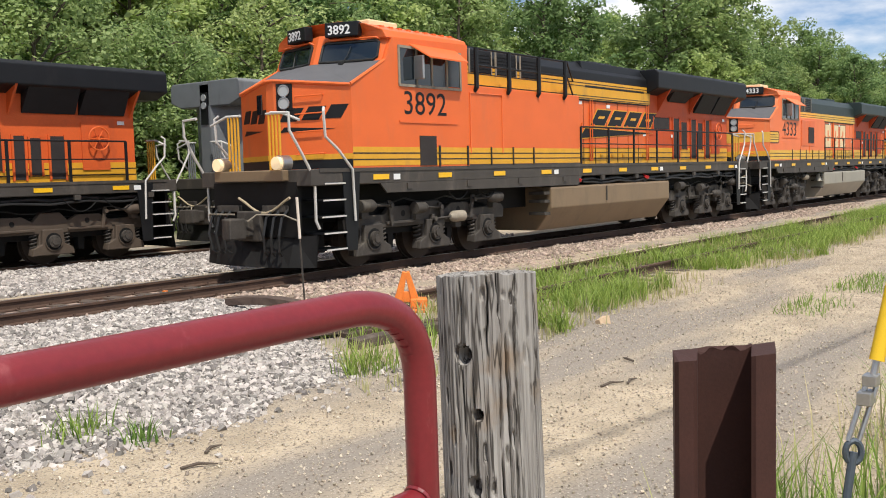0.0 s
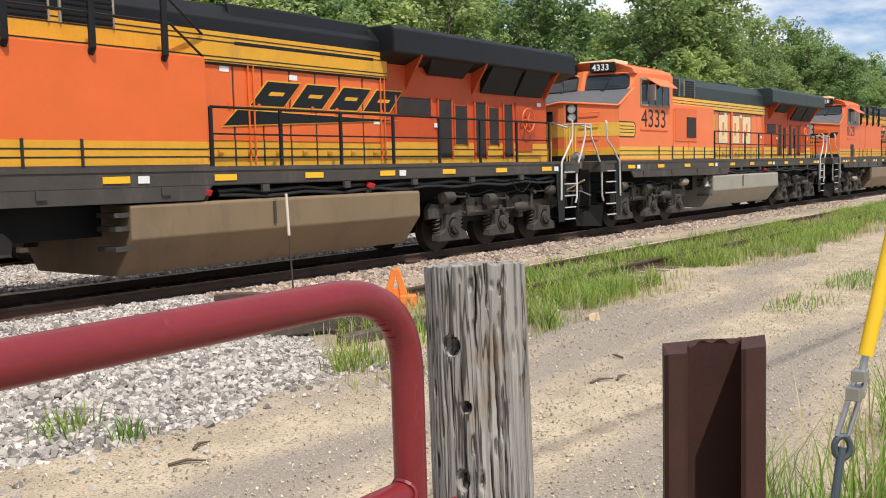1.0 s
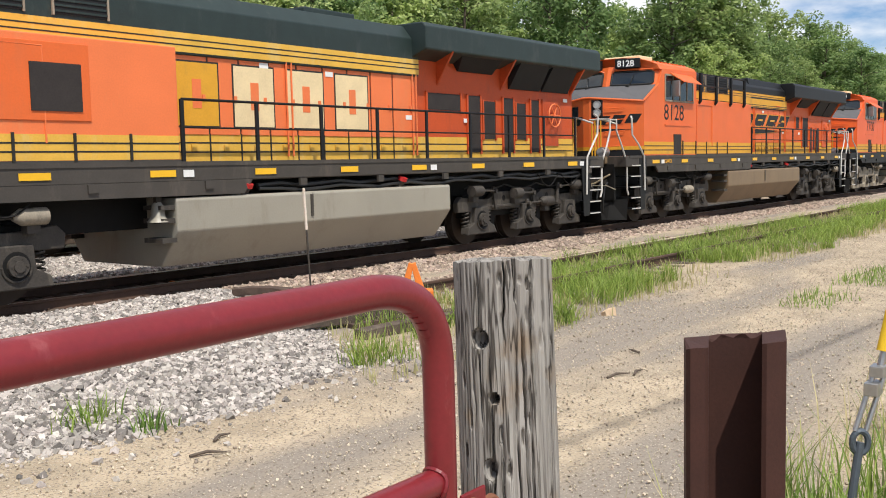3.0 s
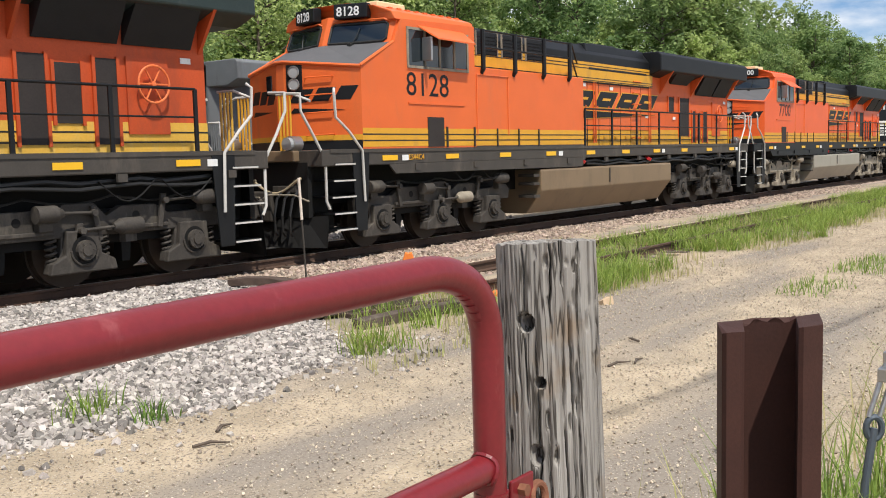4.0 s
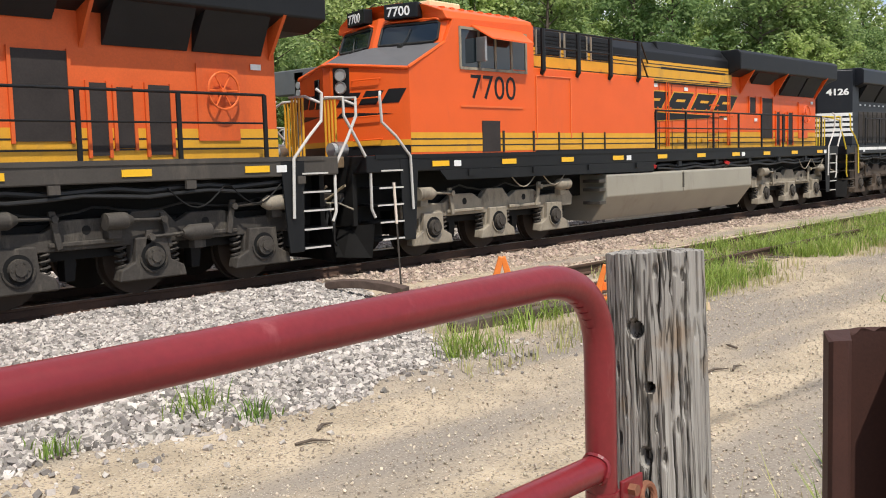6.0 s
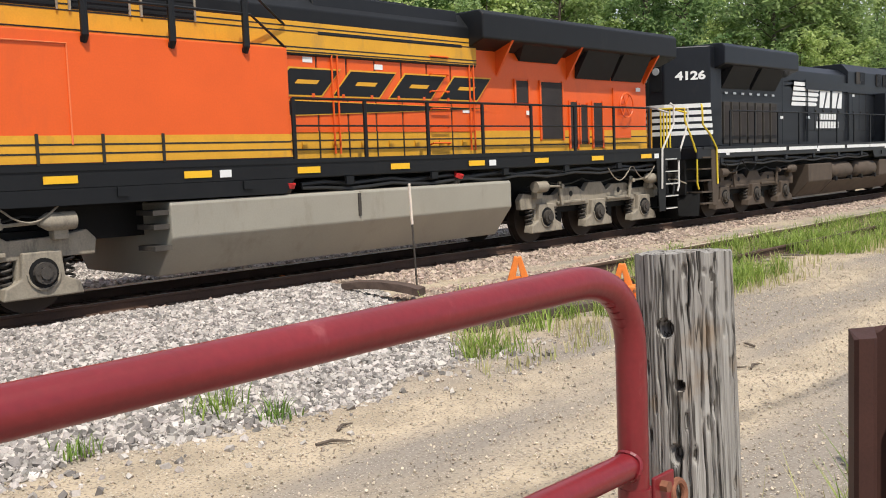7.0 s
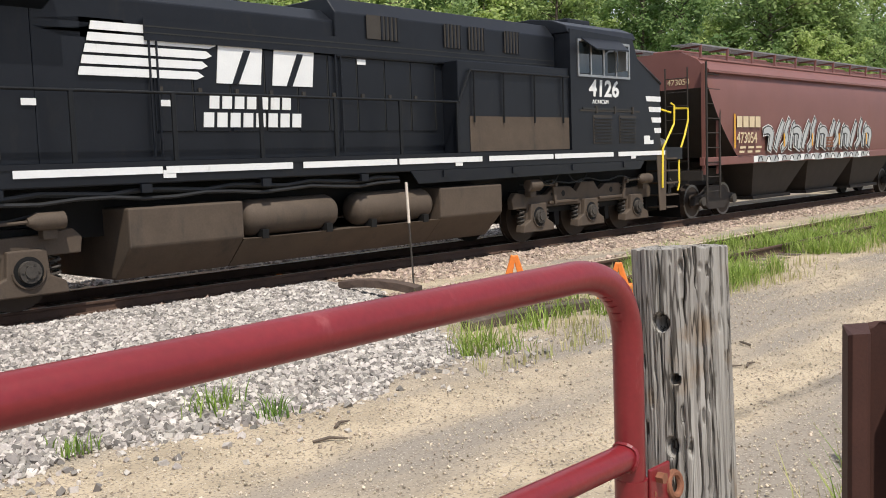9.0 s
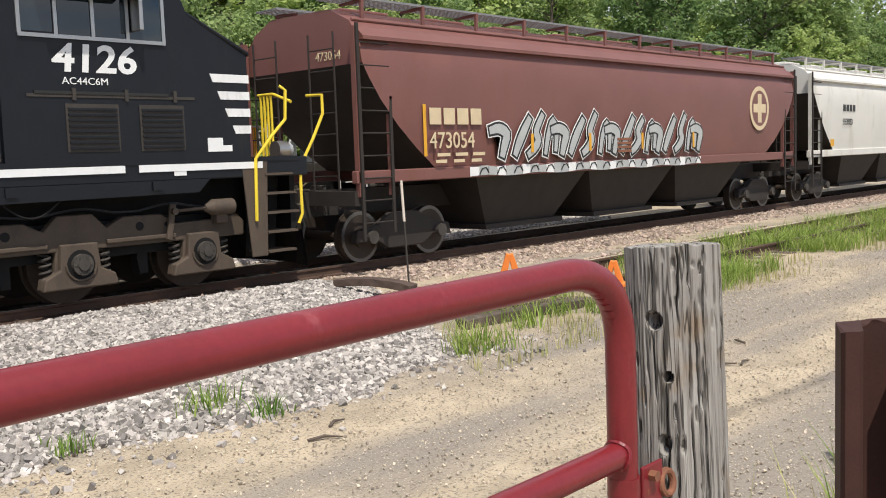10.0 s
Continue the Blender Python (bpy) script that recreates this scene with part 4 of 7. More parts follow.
    for k in (-1, 1):
        y = k * 1.06
        zt_ = 4.14 if lead and es else 3.94
        part("colour_band", Shape().box(3.80, 13.6, k * 1.12, k * 1.128, 3.64, zt_), band, root, "yellow band")
        for z in (3.665, 3.73, 3.98, 4.06) if zt_ > 4 else (3.75, 3.84):
            part("band_line", Shape().box(3.80, 13.6, k * 1.128, k * 1.132, z - 0.01, z + 0.01), STRIPE, root)
        if lead:
            stripes(root, 0.0, 3.70, k * 1.5, 1.965, 2.32, k, band)
            stripes(root, 3.74, ce - 0.02, k * 1.45, 1.965, 2.32, k, band)
            stripes(root, ce + 0.02, 20.0, y, 1.93, 2.38, k, band)
            part("sill_ledge", Shape().box(3.72, ce, k * 1.45, k * 1.462, 1.92, 1.96), sillm, root)
        # upper front vents and the railing over the cabinet
        for x in (4.3, 5.35, 6.4) if es else (4.2, 5.5) if lead else ():
            v = part("blower_vent", Shape().box(x, x + 0.85, k * 1.125, k * 1.14, 4.0, 4.5), GRILLE, root)
            for i in range(6):
                part("vent_slat", Shape().box(x, x + 0.85, k * 1.14, k * 1.152, 4.03 + i * 0.075, 4.06 + i * 0.075), top, v)
            for xx in (x - 0.02, x + 0.85):
                part("vent_frame", Shape().box(xx, xx + 0.03, k * 1.125, k * 1.16, 3.98, 4.52), GRIME_TAN if lead else top, v)
        if lead and es:
            for x in (4.05, 5.35, 6.65, 7.9):
                part("roof_bracket", Shape().tube([(x, k * 1.44, 3.55), (x, k * 1.50, 3.62), (x, k * 1.50, 4.48)], 0.055, 7), BLACK, root)
            for z in (4.1, 4.46):
                part("roof_rail", Shape().tube([(4.05, k * 1.50, z), (8.0, k * 1.50, z), (8.9, k * 1.16, z - 0.4)], 0.022, 6), BLACK, root)
        if lead:
            for x in (2.62, 3.62):
                part("band_divider", Shape().box(x, x + 0.05, k * 1.51, k * 1.53, 1.94, 2.36), STRIPE, root)
            for x in (4.6, 5.5, 6.4):
                part("band_divider", Shape().box(x, x + 0.04, k * 1.46, k * 1.48, 1.94, 2.34), STRIPE, root)
            es and part("electrical_door", Shape().box(2.0, 2.55, k * 1.5, k * 1.515, 1.95, 2.55), DOORGRILLE, root, "dark screened opening")
            hd = Shape().tube([(3.85, k * 1.462, 2.2), (3.85, k * 1.462, 3.5), (5.1, k * 1.462, 3.5), (5.1, k * 1.462, 2.2)], 0.014, 6)
            part("door_seam", hd, ORANGE_FADED if es else body, root)
            part("seam", Shape().box(8.3, 10.2, k * 1.07, k * 1.075, 2.85, 2.88), body, root)
        if lead and not es:
            part("cabinet_grille", Shape().box(4.9, 5.66, k * 1.45, k * 1.46, 2.62, 3.25), DOORGRILLE if lead else NSBLACK, root, "dark air intake grille")
            part("cabinet_box", Shape().box(4.0, 5.8, k * 1.45, k * 1.47, 2.5, 3.56), ORANGE if lead else body, root, bevel=0.01)
            part("intake_screen", Shape().box(4.9, 5.66, k * 1.47, k * 1.485, 2.63, 3.28), DOORGRILLE, root)
        # hood doors: panels with latches
        for i in range(7 if es else 9):
            x = ce + 0.25 + i * 0.66
            part("hood_door", Shape().box(x, x + 0.62, y, y + k * 0.02, 2.36, 3.62), body, root, bevel=0.006)
            part("door_gap", Shape().box(x - 0.03, x - 0.012, y, y + k * 0.012, 2.38, 3.62), STRIPE, root)
            part("door_latch", Shape().box(x + 0.5, x + 0.56, y + k * 0.02, y + k * 0.045, 2.9, 3.0), body if lead else L["low"], root)
            if lead:
                part("band_latch", Shape().box(x + 0.26, x + 0.36, y + k * 0.01, y + k * 0.035, 2.10, 2.2), band, root)
                part("band_divider", Shape().box(x - 0.025, x + 0.0, y + k * 0.008, y + k * 0.02, 1.93, 2.38), STRIPE, root)
        for x in (9.9, 13.4):
            for dx in (0, 0.12):
                part("drain_pipe", Shape().tube([(x + dx, y + k * 0.05, 2.0), (x + dx, y + k * 0.05, 3.9)], 0.018, 6), body if lead else top, root)
        # radiator end
        for a, b_ in (((14.7, 16.3), (17.0, 18.35), (18.45, 19.7)) if lead else ((15.8, 17.4), (17.6, 19.2))):
            zl = 3.80 if a < 15 else 3.52
            q = [(a + 0.3 * (a < 15), k * 1.10, zl), (b_, k * 1.10, zl), (b_ - 0.03, k * 1.44, 4.115), (a + 0.03, k * 1.44, 4.115)]
            q2 = [(u, k * 1.07, w) for u, v, w in q]
            part("radiator_screen", Shape().add(q + q2, [(0, 1, 2, 3), (4, 7, 6, 5), (0, 4, 5, 1), (1, 5, 6, 2), (2, 6, 7, 3), (3, 7, 4, 0)]), GRILLE, root, "dark sloping radiator screen")
        for x in ((14.3, 16.7, 19.9) if lead else ()):
            b = Shape().add([(x - 0.03, k * 1.06, 3.46), (x + 0.03, k * 1.06, 3.46), (x + 0.03, k * 1.5, 4.13), (x - 0.03, k * 1.5, 4.13), (x - 0.03, k * 1.06, 4.13), (x + 0.03, k * 1.06, 4.13)],
                            [(0, 1, 2, 3), (0, 4, 5, 1), (4, 3, 2, 5), (0, 3, 4), (1, 5, 2)])
            part("wing_bracket", b, rear, root)
        for a, b_, z0, z1 in (((14.85, 15.3, 2.95, 3.4), (15.7, 16.5, 2.2, 3.4), (16.75, 17.05, 2.0, 3.0), (17.15, 17.45, 2.1, 2.95), (17.65, 18.05, 2.0, 3.0)) if L.get("mark") == "slant" and number != "3892" else (() if not lead else ((13.9, 15.1, 2.95, 3.30), (15.35, 15.85, 2.05, 3.3), (15.95, 16.45, 2.35, 3.2), (16.75, 17.2, 2.05, 3.3), (17.3, 17.75, 2.35, 3.2), (17.95, 18.35, 2.05, 3.3)))):
            d = part("screened_door", Shape().box(a, b_, y, y + k * 0.025, z0, z1), DOORGRILLE if lead else L["low"], root, "dark dusty screened door")
            for e in ((a - 0.03, a + 0.02), (b_ - 0.02, b_ + 0.03)):
                part("door_stile", Shape().box(e[0], e[1], y, y + k * 0.04, z0 - 0.03, z1 + 0.03), rear if lead else L["low"], d)
        if lead and es and number != "3892":
            for i in range(6):
                part("ladder_rung", Shape().tube([(12.28, y, 2.12 + i * 0.32), (12.28, y + k * 0.09, 2.15 + i * 0.32), (12.76, y + k * 0.09, 2.15 + i * 0.32), (12.76, y, 2.12 + i * 0.32)], 0.016, 6), body, root)
        if not lead:
            part("cabinet_rail", Shape().tube([(7.32, k * 1.48, 2.88), (7.0, k * 1.5, 3.48), (3.8, k * 1.5, 3.48)], 0.022, 7), BLACK, root, smooth=True)
            for x in (6.9, 6.0, 5.0, 4.0):
                part("rail_post", Shape().tube([(x, k * 1.49, 2.5), (x, k * 1.5, 3.48)], 0.02, 6), BLACK, root)
        lead and part("hand_brake_panel", Shape().box(18.5, 19.25, y, y + k * 0.03, 2.2, 3.35), rear if lead else L["low"], root)
        w = Shape().tube([(18.9 + 0.28 * cos(a), y + k * 0.14, 2.95 + 0.28 * sin(a)) for a in [i * pi / 12 for i in range(25)]], 0.018, 6)
        for a in range(3):
            w.tube([(18.9 + 0.28 * cos(a * pi / 3), y + k * 0.12, 2.95 + 0.28 * sin(a * pi / 3)), (18.9 - 0.28 * cos(a * pi / 3), y + k * 0.12, 2.95 - 0.28 * sin(a * pi / 3))], 0.014, 5)
        w.tube([(18.9, y, 2.95), (18.9, y + k * 0.15, 2.95)], 0.04, 8)
        lead and part("hand_brake_wheel", w, body if lead else L["low"], root)
        for x, z in ((9.3, 3.5), (10.9, 3.45), (13.2, 2.72), (15.2, 2.7), (19.5, 3.3)):
            part("safety_label", Shape().box(x, x + 0.2, y + k * 0.022, y + k * 0.028, z, z + 0.09), WHITE, root, "small white label")
        # railings along the walkway
        xs = [ce + 0.05 + i * (19.4 - ce) / (7 if es else 8) for i in range(8 if es else 9)]
        handrail(root, xs, k * 1.46, 1.92, 2.88, BLACK, mid=lead)
        if not lead:
            for i in range(9):
                part("sill_stripe", Shape().box(-0.2 + i * 2.31, 1.9 + i * 2.31 + 0.15 * (i % 2), k * 1.505, k * 1.511, 1.755, 1.855), WHITE, root, "white sill stripe")
    lead and part("rear_wall_light", Shape().box(20.0, 20.03, -0.2, 0.2, 3.6, 4.1), BLACK, root)
    return root


def end_plan(g=0.0, x0=19.4):
    return [(x0, -1.2 - g), (20.05 + g * 0.5, -1.2 - g), (20.75 + g, -0.22 - g * 0.5), (20.75 + g, 0.22 + g * 0.5), (20.05 + g * 0.5, 1.2 + g), (x0, 1.2 + g)]


def end_hood(root, paint, trim=None):
    """Long-hood end, bevelled in plan, with two stacked lamps and wrapped stripes."""
    e = part("end_hood", Shape().prism(end_plan(), 1.93, 4.60, "z"), paint, root, bevel=0.03)
    p = part("lamp_panel", Shape().box(20.75, 20.77, -0.15, 0.15, 3.45, 4.35), BLACK, e)
    for z in (3.98, 4.20):
        part("rear_headlight", Shape().tube([(20.765, 0, z), (20.80, 0, z)], 0.10, 16), LAMP_OFF, p, "round glass headlight")
    for i in range(5 if trim else 0):
        part("end_stripe", Shape().prism(end_plan(0.006, 19.93 + 0.03 * i), 2.26 + i * 0.18, 2.37 + i * 0.18, "z"), trim, e, "white end stripe")


def locomotive_marks(root, L, es):
    for k in (-1, 1):
        if L["mark"] == "slant":
            a, step = (9.95, 0.98) if L is LEAD_PAINT else (8.6, 1.32)
            slant_logo(root, a if k < 0 else a + 4 * step, k * 1.085, 2.97, 0.42, k, BLACK, YELLOW, step)
            # the same mark across the nose flank
            o = new("nose_mark")
            o.parent = root
            for i in range(3):
                b = part("mark_block", Shape().prism(leaning(0, 0.34, 0, 0.25, 0.16, 1), 0.008, 0.0, "x"), BLACK, o)
                b.matrix_basis = nose_flank(k, (0.10 if k < 0 else 0.52) + i * 0.44, 2.82 + 0.02 * i)
            b = part("mark_wedge", Shape().prism([(0, 0), (1.1, 0.05), (0.1, 0.10)], 0.008, 0.0, "x"), BLACK, o)
            b.matrix_basis = nose_flank(k, 0.10 if k < 0 else 1.35, 2.62)
        elif L["mark"] == "block":
            o = new("company_mark")
            o.parent = root
            for i in range(4):
                a = (7.5 + i * 1.22) if k < 0 else (12.1 - i * 1.22)
                m = YELLOW if i == 0 else CREAM
                for e, mm, dy in ((0.03, STRIPE, 0.026), (0.0, m, 0.030)):
                    part("mark_block", Shape().box(a - e, a + 0.88 + e, k * 1.06, k * (1.06 + dy), 2.50 - e, 3.5 + e), mm, o)
                part("mark_slot", Shape().box(a + 0.36, a + 0.54, k * 1.06, k * 1.094, 2.78, 3.24), ORANGE_FADED, o)
            b = Shape().prism([(0.02, 2.62), (0.92, 2.62), (1.0, 2.68), (1.0, 2.94), (0.92, 3.0), (0.02, 3.0)], k * 1.50, k * 1.506)
            part("flank_panel", b, YELLOW_PALE, root, "yellow flank panel with dark outline")
            e = [(0.0, 2.60), (0.94, 2.60), (1.02, 2.68), (1.02, 2.94), (0.94, 3.02), (0.0, 3.02)]
            part("panel_outline", Shape().tube([(u, k * 1.503, w) for u, w in e], 0.014, 5), STRIPE, root)
            for z in (2.72, 2.81, 2.90):
                part("band_line", Shape().box(0.03, 0.96, k * 1.506, k * 1.51, z - 0.01, z + 0.01), STRIPE, root)
        else:
            o = new("company_mark")
            o.parent = root
            y = k * 1.085
            for i in range(5):
                z = 3.12 + i * 0.155
                a, b_ = 14.6 - 0.05 * i, 12.5 + 0.08 * abs(i - 3)
                part("mark_bar", Shape().prism([(a, z), (b_, z), (b_ - 0.12, z + 0.05), (b_ - 0.02, z + 0.115), (a - 0.03, z + 0.115)], y, y + k * 0.012), WHITE, o)
            for x0 in (11.5, 10.45):
                part("mark_block", Shape().prism([(x0 + 0.9, 3.08), (x0 + 0.08, 3.08), (x0, 3.86), (x0 + 0.82, 3.86)], y, y + k * 0.012), WHITE, o)
                part("mark_slit", Shape().prism([(x0 + 0.62, 3.08), (x0 + 0.50, 3.08), (x0 + 0.25, 3.6), (x0 + 0.38, 3.6)], y, y + k * 0.016), NSBLACK, o)
            for z, a, b_ in ((2.70, 12.55, 10.95), (2.42, 12.67, 10.75)):
                n_ = 7 if z > 2.6 else 8
                for i in range(n_):
                    w = (a - b_) / n_
                    part("name_bar", Shape().prism([(a - i * w, z), (a - i * w - w * 0.75, z), (a - i * w - w * 0.82, z + 0.22), (a - i * w - w * 0.08, z + 0.22)], y, y + k * 0.012), WHITE, o)
            part("dusty_panel", Shape().box(3.76, 7.0, k * 1.452, k * 1.462, 1.95, 2.62), NSRUST, root, "brown dust-covered lower panel")
            if k < 0:
                end_hood(root, NSBLACK, WHITE)
            for i in range(4):
                z = 2.28 + i * 0.25
                part("nose_stripe", Shape().prism([(-0.02, z), (0.26 + 0.12 * i, z), (0.31 + 0.12 * i, z + 0.12), (-0.02, z + 0.12)], k * 1.5, k * 1.508), WHITE, root, "white nose stripe")
            for x, w in ((1.14, 0.70), (2.15, 0.75)):
                v = part("cab_louvre", Shape().box(x, x + w, k * 1.5, k * 1.512, 2.05, 2.68), NSDUST, root)
                for i in range(8):
                    part("louvre_slat", Shape().box(x + 0.03, x + w - 0.03, k * 1.512, k * 1.53, 2.09 + i * 0.072, 2.12 + i * 0.072), NSBLACK, v)
            part("stencil_label", Shape().box(0.34, 0.76, k * 1.5, k * 1.508, 2.02, 2.11).box(0.50, 0.76, k * 1.5, k * 1.508, 2.11, 2.22), WHITE, root)
            lettering("type_letters", "AC44C6M", 0.13, WHITE, root, near_side(2.5, k * 1.504, 2.93) if k < 0 else far_side(2.92, k * 1.504, 2.93), wide=1.15)
            for x in (1.25, 2.0, 2.75):
                part("panel_hinge", Shape().box(x, x + 0.05, k * 1.5, k * 1.53, 2.72, 2.88), NSDUST, root)
            part("panel_seam", Shape().box(0.95, 3.4, k * 1.5, k * 1.512, 2.76, 2.80), NSDUST, root)
            for i in range(8):
                x = 15.72 + i * 0.50
                part("filter_door", Shape().box(x, x + 0.40, y - k * 0.02, y + k * 0.03, 2.0, 3.15), NSDUST, root, "dust-coated filter door", bevel=0.01)
                part("filter_mesh", Shape().box(x + 0.07, x + 0.33, y + k * 0.03, y + k * 0.036, 2.2, 3.05), DOORGRILLE, root)
                part("stencil_label", Shape().box(x + 0.1, x + 0.27, y + k * 0.0, y + k * 0.006, 3.36, 3.42), WHITE, root)
            nn = Vector((0.814, k * 0.581, 0))
            rt_ = Vector((-nn.y, nn.x, 0))
            p = Vector((20.40, k * 0.71, 3.73)) + nn * 0.012 - rt_ * 0.30
            lettering("end_number", "4126", 0.30, WHITE, root, Matrix(((rt_.x, 0, nn.x, p.x), (rt_.y, 0, nn.y, p.y), (0, 1, 0, p.z), (0, 0, 0, 1))), wide=1.3, bold=0.012)
            for z0, z1, a, b_ in ((3.92, 4.36, 5.0, 5.5), (3.92, 4.36, 6.1, 6.6), (3.92, 4.36, 6.8, 7.3), (3.95, 4.36, 8.5, 9.3)):
                v = part("hood_louvre", Shape().box(a, b_, k * 1.14, k * 1.15, z0, z1), NSDUST, root)
                for i in range(5):
                    part("louvre_slat", Shape().box(a + 0.02 + i * 0.1, a + 0.06 + i * 0.1, k * 1.15, k * 1.165, z0, z1), NSBLACK, v)


BN_BANDS = [(1.93, 2.10, BLACK), (2.10, 2.20, YELLOW)]
NEW_PAINT = dict(rear=ORANGE_DUSTY, body=ORANGE, top=BLACK, band=YELLOW, sill=SILL, tank=TANK_BROWN, steel=GRIME, rails=RAILING, ink=BLACK, mark="slant", nose_bands=BN_BANDS,
                 label="orange and black diesel locomotive with yellow bands, dusty brown fuel tank")
LEAD_PAINT = dict(NEW_PAINT, rear=ORANGE_SOOTY)
CLEAN_PAINT = dict(NEW_PAINT, body=ORANGE_CLEAN, rear=ORANGE_CLEAN, sill=BLACK, tank=TANK_GREY, steel=GRIME_TAN, label="bright orange diesel locomotive with clean grey fuel tank and tan trucks")
OLD_PAINT = dict(rear=ORANGE_SOOTY, body=ORANGE_FADED, top=GREEN_BLACK, band=YELLOW_PALE, sill=SILL, tank=TANK_GREY, steel=GRIME, rails=RAILING, ink=BLACK, mark="block",
                 nose_bands=[(1.93, 2.10, BLACK), (2.10, 2.30, YELLOW), (2.62, 3.0, YELLOW_PALE)], label="faded orange and dark green diesel locomotive with cream block mark")
NS_PAINT = dict(body=NSBLACK, top=NSBLACK, band=NSBLACK, sill=NSBLACK, tank=NSRUST, steel=NSRUST, rails=YRAIL, ink=WHITE, mark="horse", low=NSDUST,
                nose_bands=[(2.28 + i * 0.25, 2.41 + i * 0.25, WHITE) for i in range(4)], label="black diesel locomotive running long hood first, white stripes and brown dust")

UNITS = []
for number, L, es, start, turn, lamps in (("3892", LEAD_PAINT, True, -1.95, 0, True), ("4333", OLD_PAINT, False, 21.3, 0, False), ("8128", NEW_PAINT, True, 44.6, 0, False),
                                          ("7700", CLEAN_PAINT, True, 67.25, 0, False), ("4126", NS_PAINT, False, 110.34, 180, False)):
    ob = locomotive(number, L, es, lamps, int(number))
    locomotive_marks(ob, L, es)
    if number == "4333":
        bl = part("bell", Shape().tube([(6.95, -1.30, 1.32), (6.95, -1.30, 1.27), (6.95, -1.30, 1.10), (6.95, -1.30, 1.02)], [0.05, 0.09, 0.11, 0.17], 16), TANK_GREY, ob, "dusty cast bell", smooth=True)
        part("bell_hanger", Shape().box(6.90, 7.0, -1.34, -1.26, 1.30, 1.48), GRIME, bl, bevel=0.01)
    if number == "8128":
        lettering("type_letters", "ES44C4", 0.16, YELLOW, ob, near_side(1.35, -1.507, 1.70))
    UNITS.append((ob, start, turn))


def covered_hopper(name, paint, under, label, length=18.6, group="", moving=True):
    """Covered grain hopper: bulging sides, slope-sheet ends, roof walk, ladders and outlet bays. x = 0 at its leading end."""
    root = thing(name, label, "freight car", group=group)
    h = length
    b0, b1 = 1.0, h - 1.0
    half = [(1.50, 1.62), (1.55, 2.0), (1.58, 2.4), (1.60, 2.85), (1.60, 3.2), (1.585, 3.45), (1.50, 3.9), (1.30, 4.18), (0.8, 4.42)]
    prof = [(-y, z) for y, z in half] + [(y, z) for y, z in reversed(half)]
    n = len(prof)

    def cutin(z):
        u = max(0.0, 3.45 - z)
        return 0.55 + 0.45 * u + 0.30 * u * u
    pts = [(cutin(z), y, z) for y, z in prof] + [(h - cutin(z), y, z) for y, z in prof]
    s = Shape().add(pts, [(i, (i + 1) % n, n + (i + 1) % n, n + i) for i in range(n)])
    for o in (0, n):
        s.f += [(o + i, o + i + 1, o + n - 2 - i, o + n - 1 - i) for i in range(5, n // 2 - 1)]
    part("body", s, paint, root, smooth=True)
    # slope sheets look downward: their shade is put into the dark colour, with soot
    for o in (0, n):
        part("slope_sheet", Shape().add(pts[o:o + n], [(i, i + 1, n - 2 - i, n - 1 - i) for i in range(5)]), under, root, "slope sheet, black with soot and painted-in shade", smooth=True)
    for k in (-1, 1):
        # lower side and end corner posts
        part("side_sill", Shape().box(0.35, h - 0.35, k * 1.42, k * 1.56, 1.42, 1.64), paint, root, bevel=0.02)
        part("side_chord", Shape().prism([(k * 1.49, 3.84), (k * 1.61, 3.84), (k * 1.61, 3.90), (k * 1.44, 4.06)], 0.56, h - 0.56, "x"), paint, root)
        part("roof_chord", Shape().tube([(0.6, k * 1.30, 4.20), (h - 0.6, k * 1.30, 4.20)], 0.03, 8), paint, root)
        for e, f in ((0.45, 1), (h - 0.45, -1)):
            part("corner_post", Shape().box(e - 0.05, e + 0.05, k * 1.46, k * 1.56, 1.2, 4.05), paint, root)
            part("end_post", Shape().box(e + 0.75 * f - 0.04, e + 0.75 * f + 0.04, k * 1.48, k * 1.56, 1.2, 3.1), paint, root)
            for i in range(9):
                part("ladder_rung", Shape().tube([(e, k * 1.58, 0.75 + i * 0.38), (e + 0.72 * f, k * 1.58, 0.75 + i * 0.38)], 0.014, 6), under, root)
            part("ladder_stile", Shape().box(e + 0.72 * f - 0.03, e + 0.72 * f + 0.03, k * 1.565, k * 1.60, 0.55, 2.9), under, root)
            part("ladder_stile", Shape().box(e - 0.03, e + 0.03, k * 1.565, k * 1.60, 0.45, 4.1), under, root)
            for y in (0.45, 1.1):
                part("end_ladder_rail", Shape().tube([(e - 0.1 * f, k * y, 1.0), (e - 0.1 * f, k * y, 4.0)], 0.02, 6), under, root)
            for i in range(8):
                part("end_rung", Shape().tube([(e - 0.1 * f, k * 0.45, 1.2 + i * 0.36), (e - 0.1 * f, k * 1.1, 1.2 + i * 0.36)], 0.013, 5), under, root)
        # roof walk
        for i in range(12):
            x = 1.0 + i * (h - 2.0) / 11
            part("walk_bracket", Shape().prism([(k * 1.12, 4.24), (k * 1.16, 4.24), (k * 1.18, 4.60), (k * 0.6, 4.57), (k * 0.6, 4.53), (k * 1.11, 4.54)], x - 0.03, x + 0.03, "x"), paint, root)
        part("walk_edge", Shape().box(0.5, h - 0.5, k * 1.13, k * 1.16, 4.585, 4.625), WALK, root)
        part("walk_edge", Shape().box(0.5, h - 0.5, k * 0.55, k * 0.58, 4.585, 4.625), WALK, root)
        g = Shape()
        for i in range(int((h - 1.0) / 0.11)):
            g.box(0.5 + i * 0.11, 0.53 + i * 0.11, k * 0.58, k * 1.13, 4.59, 4.615)
